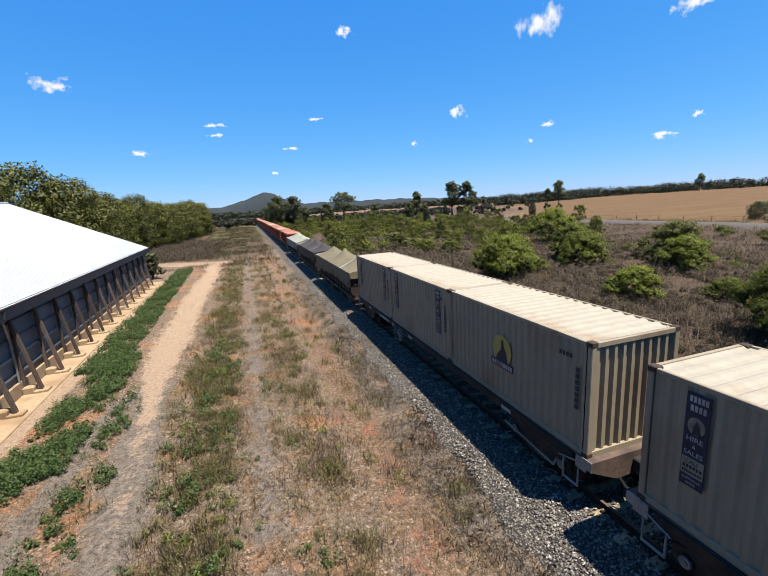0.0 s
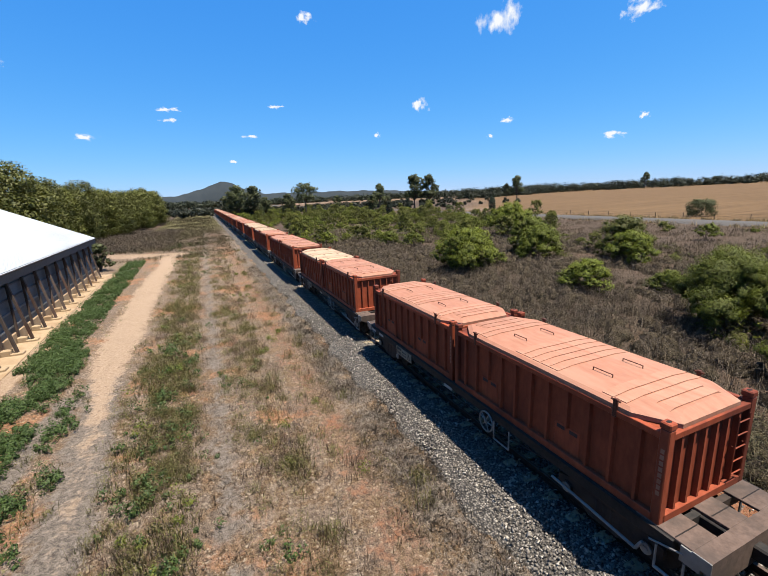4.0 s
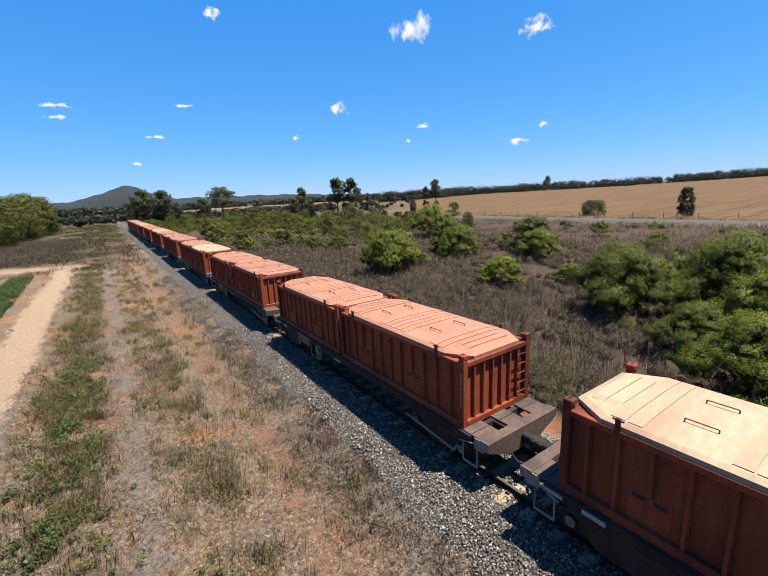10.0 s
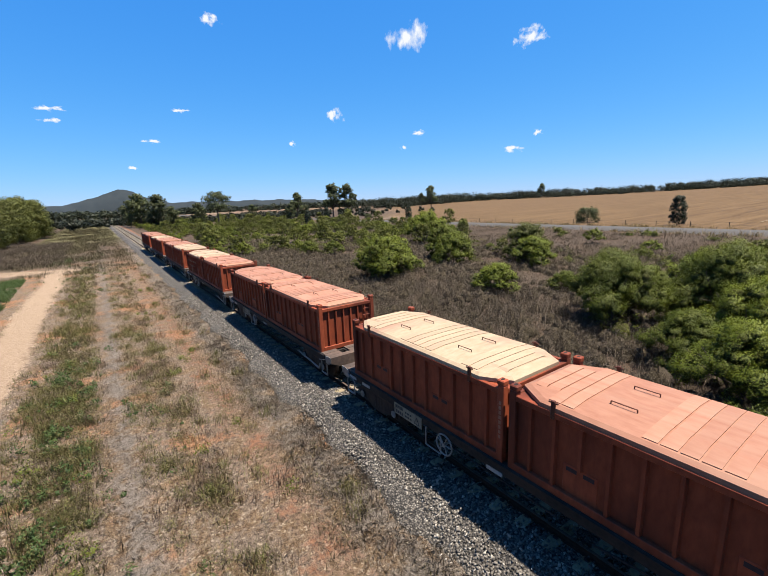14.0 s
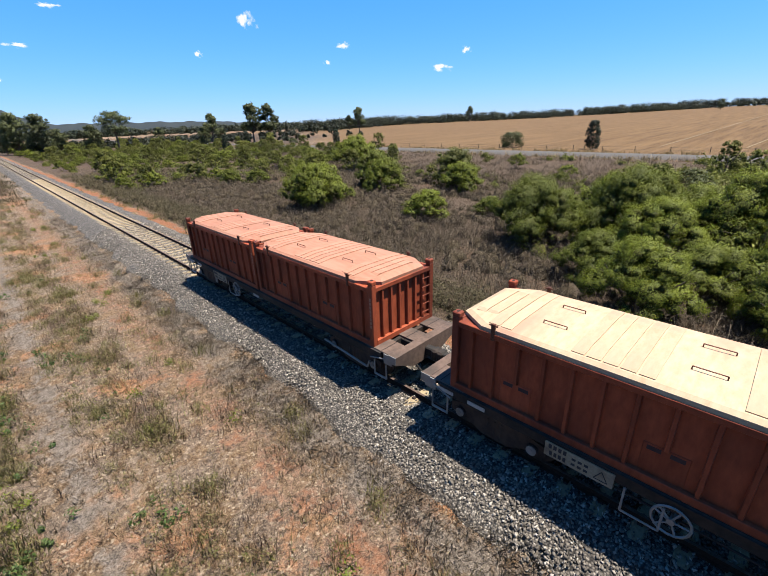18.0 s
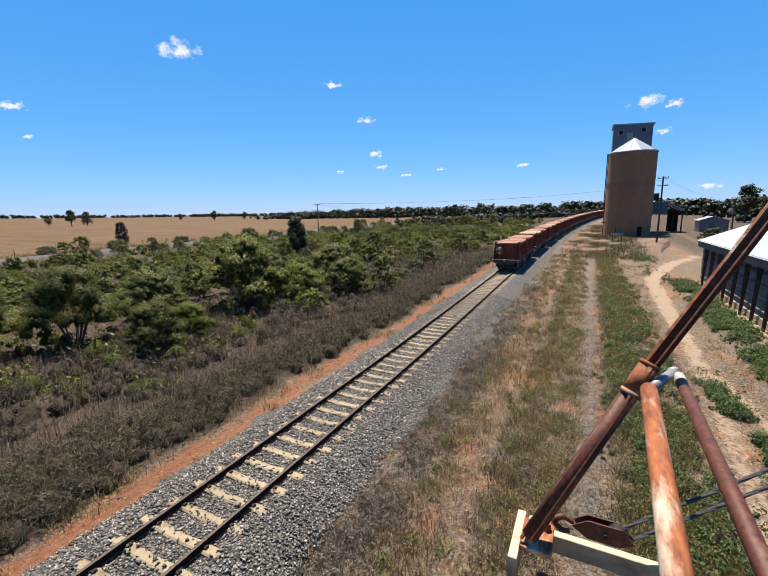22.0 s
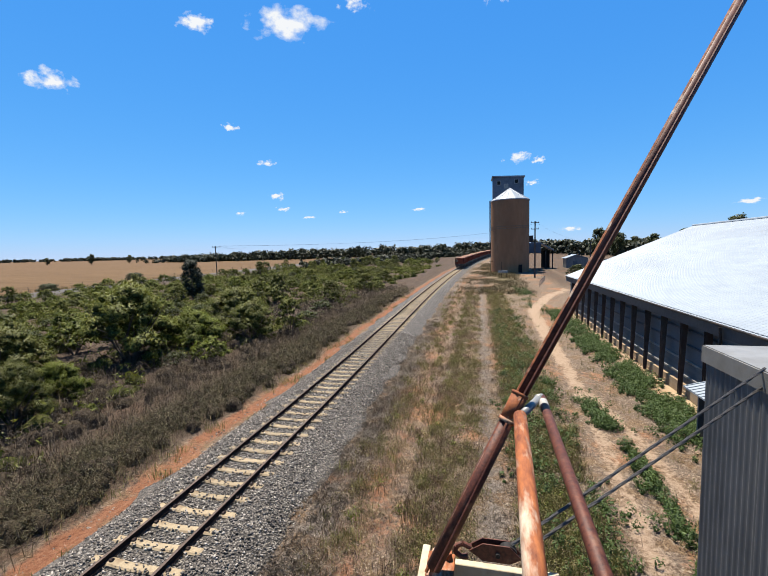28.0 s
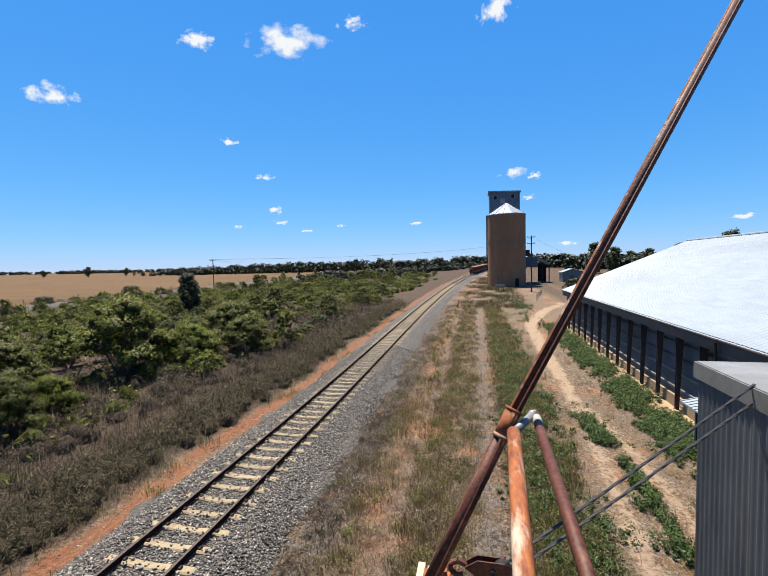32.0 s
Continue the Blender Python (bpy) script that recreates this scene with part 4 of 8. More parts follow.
def spoked_wheel(bm, centre, axis, r, tube=0.022):
    c, ax = Vector(centre), Vector(axis).normalized()
    u = ax.orthogonal().normalized()
    w = ax.cross(u)
    pts = [c + r * (math.cos(a) * u + math.sin(a) * w) for a in [k * math.tau / 16 for k in range(16)]]
    for p, q in zip(pts, pts[1:] + pts[:1]):
        rod(bm, p, q, tube, 5)
    for k in range(0, 16, 3):
        rod(bm, c, pts[k], tube * 0.8, 5)
    rod(bm, c - ax * 0.03, c + ax * 0.03, 0.06, 8)


def bars(bm, x, y0, z0, wide, high, count, gap=0.35):
    """Unreadable writing as a row of plain bars on a face at x, towards -x."""
    w = wide / count
    for k in range(count):
        box(bm, x - 0.004, x, y0 + k * w, y0 + k * w + w * (1 - gap), z0, z0 + high)


def flat_wagon(name, length, label, group, plate=True, brake=1.75, step=2.15):
    """A skeletal container wagon, its middle at the origin, lengthwise along y."""
    h = holder(name, label, "wagon", group)
    half = length / 2 - 0.55
    bm = bmesh.new()
    box(bm, -0.32, 0.32, -half, half, DECK_Z - 0.50, DECK_Z - 0.04, 0.02)
    for sx in (-1, 1):
        box(bm, sx * 1.2 - 0.06, sx * 1.2 + 0.06, -half + 0.4, half - 0.4, DECK_Z - 0.26, DECK_Z, 0.015)
        box(bm, sx * 1.2 - 0.10, sx * 1.2 + 0.10, -half + 0.4, half - 0.4, DECK_Z - 0.03, DECK_Z - 0.01)
    k = -half + 0.6
    while k < half:
        box(bm, -1.2, 1.2, k - 0.06, k + 0.06, DECK_Z - 0.22, DECK_Z - 0.03)
        k += 1.35
    part("underframe", bm, M_STEEL, h, "dark skeletal steel frame")
    for e in (-1, 1):
        bm = bmesh.new()
        prism(bm, [(-1.25, DECK_Z + 0.02), (-1.25, DECK_Z - 0.20), (-0.55, DECK_Z - 0.52), (0.55, DECK_Z - 0.52), (1.25, DECK_Z - 0.20), (1.25, DECK_Z + 0.02)], "y", e * half - 0.13, e * half + 0.13)
        part("end_beam", bm, M_DECK, h, "dusty brown tapered end beam")
        for xx, wd in ((-0.93, 0.31), (0.0, 0.27), (0.93, 0.31)):
            bm = bmesh.new()
            box(bm, xx - wd, xx + wd, e * (half - 1.05), e * (half - 0.132), DECK_Z - 0.03, DECK_Z + 0.022, 0.008)
            plate_ = part("deck_plate", bm, M_DECK, h)
            bm = bmesh.new()
            box(bm, xx - wd + 0.02, xx + wd - 0.02, e * (half - 0.42), e * (half - 0.40), DECK_Z + 0.018, DECK_Z + 0.026)
            part("plate_seam", bm, M_DARKHOLE, plate_)
        for sx in (-1, 1):
            bm = bmesh.new()
            box(bm, sx * 1.252, sx * 1.272, e * half - 0.14, e * half + 0.14, DECK_Z - 0.20, DECK_Z + 0.03, 0.006)
            part("end_cap", bm, M_GALVCAP, h, "pale worn beam end")
        bm = bmesh.new()
        rod(bm, (-0.3, e * (half - 0.02), RAIL_TOP + 0.95), (-1.27, e * (half - 0.25), RAIL_TOP + 0.98), 0.018, 6)
        rod(bm, (-1.27, e * (half - 0.25), RAIL_TOP + 0.98), (-1.30, e * (half - 0.75), RAIL_TOP + 0.86), 0.018, 6)
        part("coupling_rod", bm, M_GALVCAP, h, "pale bent coupling rod")
        for xx in (-0.5, 0.45):
            bm = bmesh.new()
            tube(bm, [Vector((xx, e * half, RAIL_TOP + 0.75)), Vector((xx * 0.8, e * (half + 0.25), RAIL_TOP + 0.42)), Vector((xx * 0.4, e * (half + 0.5), RAIL_TOP + 0.36))], 0.028, 6)
            part("air_hose", bm, M_STEEL, h)
        bm = bmesh.new()
        box(bm, -1.27, -1.24, e * (half - 0.30), e * half, DECK_Z - 0.28, DECK_Z + 0.0, 0.005)
        part("corner_plate", bm, M_GALVCAP, h)
        bm = bmesh.new()
        box(bm, -0.11, 0.11, e * half, e * (half + 0.42), RAIL_TOP + 0.72, RAIL_TOP + 0.98, 0.03)
        box(bm, -0.17, 0.15, e * (half + 0.36), e * (half + 0.56), RAIL_TOP + 0.68, RAIL_TOP + 1.02, 0.05)
        rod(bm, (0.2, e * half, RAIL_TOP + 0.8), (0.34, e * (half + 0.35), RAIL_TOP + 0.5), 0.03, 6)
        part("coupler", bm, M_STEEL, h)
        for sx in (-1, 1):
            bm = bmesh.new()
            for yy in (half - 0.65, half - 0.22):
                rod(bm, (sx * 1.26, e * yy, DECK_Z - 0.3), (sx * 1.26, e * yy, RAIL_TOP + 0.36), 0.022, 6)
            rod(bm, (sx * 1.26, e * (half - 0.65), RAIL_TOP + 0.38), (sx * 1.26, e * (half - 0.22), RAIL_TOP + 0.38), 0.03, 6)
            part("shunter_step", bm, M_GALVCAP, h, "pale steel shunter step")
        bogie_parts(h, e * (half - 1.75))
    # handbrake wheel with its step, brake gear, number board
    bm = bmesh.new()
    spoked_wheel(bm, (-1.30, brake, RAIL_TOP + 0.72), (1, 0, 0), 0.27)
    rod(bm, (-1.30, brake, RAIL_TOP + 0.72), (-0.6, brake, RAIL_TOP + 0.72), 0.03, 6)
    part("handbrake_wheel", bm, M_GALVCAP, h, "pale spoked handbrake wheel")
    bm = bmesh.new()
    for a, b in (((step + 0.28, DECK_Z - 0.22), (step + 0.28, RAIL_TOP + 0.40)), ((step + 0.28, RAIL_TOP + 0.40), (step - 0.28, RAIL_TOP + 0.40)), ((step - 0.28, RAIL_TOP + 0.40), (step - 0.28, DECK_Z - 0.22))):
        rod(bm, (-1.30, *a), (-1.30, *b), 0.02, 6)
    part("side_step", bm, M_GALVCAP, h, "pale steel stirrup step")
    bm = bmesh.new()
    rod(bm, (-0.5, -0.4, RAIL_TOP + 0.62), (-0.5, 0.6, RAIL_TOP + 0.62), 0.2, 12)
    part("air_reservoir", bm, M_STEEL, h)
    bm = bmesh.new()
    rod(bm, (0.55, -0.4, RAIL_TOP + 0.6), (0.55, 0.5, RAIL_TOP + 0.6), 0.17, 12)
    part("air_reservoir", bm, M_STEEL, h)
    bm = bmesh.new()
    rod(bm, (-1.18, -1.9, RAIL_TOP + 0.58), (-1.18, -3.6, RAIL_TOP + 0.80), 0.022, 6)
    rod(bm, (-1.18, -1.2, RAIL_TOP + 0.66), (-1.18, 2.6, RAIL_TOP + 0.70), 0.022, 6)
    part("brake_rod", bm, M_STEEL, h)
    bm = bmesh.new()
    rod(bm, (-1.22, -half + 2.9, RAIL_TOP + 0.55), (-1.22, -half + 1.0, RAIL_TOP + 0.40), 0.03, 6)
    rod(bm, (-1.22, -half + 1.0, RAIL_TOP + 0.40), (-1.22, -half + 0.9, RAIL_TOP + 0.62), 0.03, 6)
    part("uncoupling_lever", bm, M_GALVCAP, h, "bent pale uncoupling lever")
    if plate:
        yy = 2.6
        bm = bmesh.new()
        box(bm, -1.30, -1.275, yy, yy + 1.2, DECK_Z - 0.40, DECK_Z - 0.08, 0.005)
        pl = part("number_board", bm, M_BOARD, h, "yellowed cream wagon number board")
        bm = bmesh.new()
        bars(bm, -1.3005, yy + 0.80, DECK_Z - 0.20, 0.36, 0.09, 4)
        bars(bm, -1.3005, yy + 0.80, DECK_Z - 0.35, 0.33, 0.09, 4)
        bars(bm, -1.3005, yy + 0.42, DECK_Z - 0.22, 0.32, 0.05, 3)
        bars(bm, -1.3005, yy + 0.42, DECK_Z - 0.33, 0.32, 0.05, 3)
        # triangle mark in a box
        for (ya, za), (yb, zb) in (((0.09, 0.06), (0.31, 0.06)), ((0.31, 0.06), (0.20, 0.25)), ((0.20, 0.25), (0.09, 0.06))):
            rod(bm, (-1.302, yy + ya, DECK_Z - 0.40 + za), (-1.302, yy + yb, DECK_Z - 0.40 + zb), 0.009, 4)
        tagged(part("board_marking", bm, M_MARK, pl, "dark bars and a triangle mark"), kind="stuff")
        for y0, z0 in ((0.02, -0.30), (half - 0.8, -0.2), (half - 1.6, -0.2)):
            bm = bmesh.new()
            box(bm, -1.275, -1.262, y0, y0 + 0.42, DECK_Z + z0, DECK_Z + z0 + 0.09)
            part("reflector_plate", bm, M_WHITE, h)
    else:
        bm = bmesh.new()
        bars(bm, -1.262, 3.4, DECK_Z - 0.23, 1.5, 0.13, 10)
        bars(bm, -1.262, 2.6, DECK_Z - 0.24, 0.3, 0.16, 2)
        tagged(part("wagon_number", bm, M_WHITE, h, "white painted number bars"), kind="stuff")
        for y0 in (-half + 2.6, 0.4, half - 2.8):
            bm = bmesh.new()
            box(bm, -1.275, -1.262, y0, y0 + 0.42, DECK_Z - 0.22, DECK_Z - 0.12)
            part("reflector_plate", bm, M_WHITE, h)
    return h


C_LEN, C_WID, C_H = 5.98, 2.46, 1.86     # ore container


def ore_container(lid_mat, label, ladder=True, scrawl=False):
    """A ribbed ore container with a chamfered lid, base middle at the origin, lengthwise along y."""
    h = holder("ore_container", label, "container", "ore containers on the train")
    L, W = C_LEN / 2, C_WID / 2
    rim = C_H - 0.22
    bm = bmesh.new()
    box(bm, -W + 0.10, W - 0.10, -L + 0.10, L - 0.10, 0.10, rim)
    part("body", bm, M_RED, h, "red oxide ribbed container body")
    for sx in (-1, 1):
        for xo, z0, z1 in ((0.05, 0.0, 0.16), (0.06, rim - 0.10, rim + 0.02)):
            bm = bmesh.new()
            box(bm, sx * (W - xo) - 0.05, sx * (W - xo) + 0.05, -L + 0.1, L - 0.1, z0, z1, 0.01)
            part("side_rail", bm, M_RED, h)
        for yy in (-L + 0.48 + 0.502 * 3, -L + 0.48 + 0.502 * 8):
            bm = bmesh.new()
            box(bm, sx * (W - 0.10) - 0.012, sx * (W - 0.10) + 0.012, yy - 0.32, yy + 0.32, 0.10, 0.72, 0.01)
            part("lift_pocket", bm, M_RED, h)
    for e in (-1, 1):
        for yo, z0, z1 in ((0.05, 0.0, 0.16), (0.06, rim - 0.10, rim + 0.02)):
            bm = bmesh.new()
            box(bm, -W + 0.1, W - 0.1, e * (L - yo) - 0.05, e * (L - yo) + 0.05, z0, z1, 0.01)
            part("end_rail", bm, M_RED, h)
    side_rib, end_rib = bmesh.new(), bmesh.new()
    for b2, d in ((side_rib, 0.085), (end_rib, 0.08)):
        slab(b2, [(0, -0.045), (d, -0.028), (d, 0.028), (0, 0.045)], 0.12, rim - 0.08)
    ribs = [bpy.data.meshes.new("rib") for _ in range(2)]
    for me, b2 in zip(ribs, (side_rib, end_rib)):
        b2.to_mesh(me)
        b2.free()
        me.materials.append(M_RED)
    b2 = bmesh.new()
    slab(b2, [(0, -0.045), (0.085, -0.028), (0.085, 0.028), (0, 0.045)], 0.72, rim - 0.08)
    ribs.append(bpy.data.meshes.new("rib"))
    b2.to_mesh(ribs[2])
    b2.free()
    ribs[2].materials.append(M_RED)

    def rib(me, x, y, turn):
        ob = new("rib", me)
        ob.parent = h
        ob.matrix_local = pose(x, y, 0, 0, 0, turn)
    for k in range(11):
        yy = -L + 0.48 + (C_LEN - 0.96) * k / 10
        kind = ribs[2] if k in (3, 8) else ribs[0]
        rib(kind, W - 0.11, yy, 0)
        rib(kind, -W + 0.11, yy, 180)
    for k in range(6):
        xx = -W + 0.42 + (C_WID - 0.84) * k / 5
        rib(ribs[1], xx, L - 0.105, 90)
        rib(ribs[1], xx, -L + 0.105, -90)
    for sx in (-1, 1):
        for e in (-1, 1):
            bm = bmesh.new()
            box(bm, sx * W - sx * 0.16, sx * W, e * L - e * 0.16, e * L, 0.0, C_H - 0.12, 0.015)
            box(bm, sx * W - sx * 0.18, sx * W + sx * 0.004, e * L - e * 0.18, e * L + e * 0.004, C_H - 0.12, C_H, 0.02)
            post = part("corner_post", bm, M_RED, h)
            bm = bmesh.new()
            slab(bm, [(sx * (W - 0.09) + 0.055 * math.cos(a), e * (L - 0.09) + 0.034 * math.sin(a)) for a in [q * math.tau / 10 for q in range(10)]], C_H - 0.002, C_H + 0.003)
            part("casting_hole", bm, M_DARKHOLE, post)
    # lid: eight-sided, slightly domed, with pressed seams
    c, l2, w2 = 0.62, L - 0.05, W - 0.03
    rim_pts = [(-w2 + c * 0.62, -l2), (w2 - c * 0.62, -l2), (w2, -l2 + c), (w2, l2 - c), (w2 - c * 0.62, l2), (-w2 + c * 0.62, l2), (-w2, l2 - c), (-w2, -l2 + c)]
    bm = bmesh.new()
    lo = [bm.verts.new((x, y, rim + 0.02)) for x, y in rim_pts]
    md = [bm.verts.new((x, y, rim + 0.10)) for x, y in rim_pts]
    hi = [bm.verts.new((x * 0.93, y * 0.965, rim + 0.15)) for x, y in rim_pts]
    tp = [bm.verts.new((x * 0.55, y * 0.93, rim + 0.19)) for x, y in rim_pts]
    for a, b in ((lo, md), (md, hi), (hi, tp)):
        for i in range(8):
            bm.faces.new((a[i], a[(i + 1) % 8], b[(i + 1) % 8], b[i]))
    bm.faces.new(tp)
    bm.faces.new(lo[::-1])
    lid = part("lid", bm, lid_mat, h, "faded lid with pressed strips")
    # pressed strips in three groups, with flat panels between for the handles
    strips = []
    for ww in (0.90 * w2, 0.60 * w2):
        bm = bmesh.new()
        prism(bm, [(-ww, rim + 0.142), (ww, rim + 0.142), (ww, rim + 0.168), (0.52 * w2, rim + 0.210), (-0.52 * w2, rim + 0.210), (-ww, rim + 0.168)], "y", -0.112, 0.112)
        strips.append(bpy.data.meshes.new("pressed_strip"))
        bm.to_mesh(strips[-1])
        bm.free()
        strips[-1].materials.append(lid_mat)
    for y0, n in ((-2.68, 4), (-0.64, 5), (1.72, 4)):
        for k in range(n):
            yy = y0 + 0.125 + 0.258 * k
            ob = new("pressed_strip", strips[0 if abs(yy) + 0.1 < l2 - c else 1])
            ob.parent = lid
            ob.location = (0, yy, 0)
    for sx in (-0.45, 0.45):
        for yy in (-1.18, 1.18):
            bm = bmesh.new()
            z0 = rim + 0.19
            a, b = (sx, yy - 0.22, z0), (sx, yy + 0.22, z0)
            rod(bm, a, (sx, yy - 0.22, z0 + 0.06), 0.011, 5)
            rod(bm, (sx, yy - 0.22, z0 + 0.06), (sx, yy + 0.22, z0 + 0.06), 0.011, 5)
            rod(bm, (sx, yy + 0.22, z0 + 0.06), b, 0.011, 5)
            part("lid_handle", bm, M_RUST, lid, "thin rusty lifting handle")
    for sx in (-1, 1):
        for yy in (-L + 0.95, L - 0.95):
            bm = bmesh.new()
            box(bm, sx * (W - 0.02) - 0.03, sx * (W - 0.02) + 0.03, yy - 0.04, yy + 0.04, rim - 0.12, rim + 0.24, 0.01)
            rod(bm, (sx * (W - 0.02), yy - 0.09, rim + 0.2), (sx * (W - 0.02), yy + 0.09, rim + 0.2), 0.02, 6)
            part("lid_latch", bm, M_RUST, h)
    if ladder:
        bm = bmesh.new()
        for k in range(5):
            zz = 0.35 + 0.26 * k
            rod(bm, (W - 0.55, -L - 0.03, zz), (W - 0.22, -L - 0.03, zz), 0.014, 5)
        for xx in (W - 0.55, W - 0.22):
            rod(bm, (xx, -L - 0.03, 0.25), (xx, -L - 0.03, 1.5), 0.014, 5)
            rod(bm, (xx, -L + 0.02, 0.9), (xx, -L - 0.03, 0.9), 0.014, 5)
        part("ladder", bm, M_RED, h)
    for yy in (-L + 0.48 + 0.502 * 3, -L + 0.48 + 0.502 * 8):
        for o in (-0.26, 0.06):
            bm = bmesh.new()
            box(bm, -W + 0.084, -W + 0.0885, yy + o, yy + o + 0.2, 0.60, 0.68)
            part("painted_patch", bm, M_PATCH, h)
    # unreadable stencil and scrawl as bars on the side
    bm = bmesh.new()
    for k in range(8):
        box(bm, -W - 0.003, -W + 0.002, -L + 0.05, -L + 0.11, 0.55 + 0.11 * k, 0.63 + 0.11 * k)
    tagged(part("stencil", bm, M_LID, h, "faded stencil bars"), kind="stuff")
    if scrawl:
        # chalk scrawl that cannot be read, as plain strokes on the ribs and panels
        rng = random.Random(5)
        bm = bmesh.new()
        for row, (z0, n) in enumerate(((1.12, 13), (0.72, 9), (0.42, 5))):
            for k in range(n):
                yy = L - 0.7 - 0.24 * k - 0.5 * row
                for _ in range(2):
                    a = Vector((-W + 0.016, yy + rng.uniform(-0.08, 0.08), z0 + rng.uniform(-0.10, 0.10)))
                    b = Vector((-W + 0.016, yy + rng.uniform(-0.08, 0.08), z0 + rng.uniform(-0.10, 0.10)))
                    rod(bm, a, b, 0.008, 4)
        tagged(part("scrawl", bm, M_LID_PALE, h, "pale chalk strokes on the side"), kind="stuff")
    return h


def keyed_rows(offset, z):
    """Rows for a thing that rides at a fixed distance ahead of the tail."""
    out = []
    for t in LINE_TIMES:
        q = tail_at(t) - offset
        p, yaw = on_line(q)
        p.z += z
        out.append((t, Matrix.Translation(p) @ pose(0, 0, 0, 0, 0, yaw)))
    return out


TRAIN = []      # thing, its distance ahead of the tail, its height


def build_red_wagons():
    wagon = flat_wagon("container_wagon", PITCH, "grimy skeletal wagon carrying two red ore containers", "ore wagons of the train")
    other = flat_wagon("container_wagon", PITCH, "grimy skeletal wagon with its brake wheel towards the rear", "ore wagons of the train", True, -1.65, -2.25)
    reds = ore_container(M_LID, "ribbed red oxide ore container with a faded salmon lid")
    pale = ore_container(M_LID_PALE, "ribbed red oxide ore container with a dusty cream lid")
    marked = ore_container(M_LID_PALE, "red oxide ore container with a cream lid and chalk scrawl", True, True)
    used = {"w": False, "o": False, "r": False, "p": False, "s": False}

    def take(ob, key):
        if not used[key]:
            used[key] = True
            return ob
        return copy_thing(ob, Matrix())

    # counted from the tail: lids of the rear and front container, p for pale
    LIDS = ["rr", "pr", "rp", "sr", "rr", "pr", "rr", "rp", "rr", "rr", "pr", "rr", "pp", "pr", "rr", "pr", "rr"]
    for k, pair in enumerate(LIDS):
        mid = C_LEN + 0.07 + k * PITCH
        TRAIN.append((take(other, "o") if k > 10 else take(wagon, "w"), mid, 0.0))
        for j, ch in enumerate(pair):
            ob = take({"p": pale, "s": marked}.get(ch, reds), ch)
            TRAIN.append((ob, mid + (-1 if j == 0 else 1) * (C_LEN / 2 + 0.07), DECK_Z))


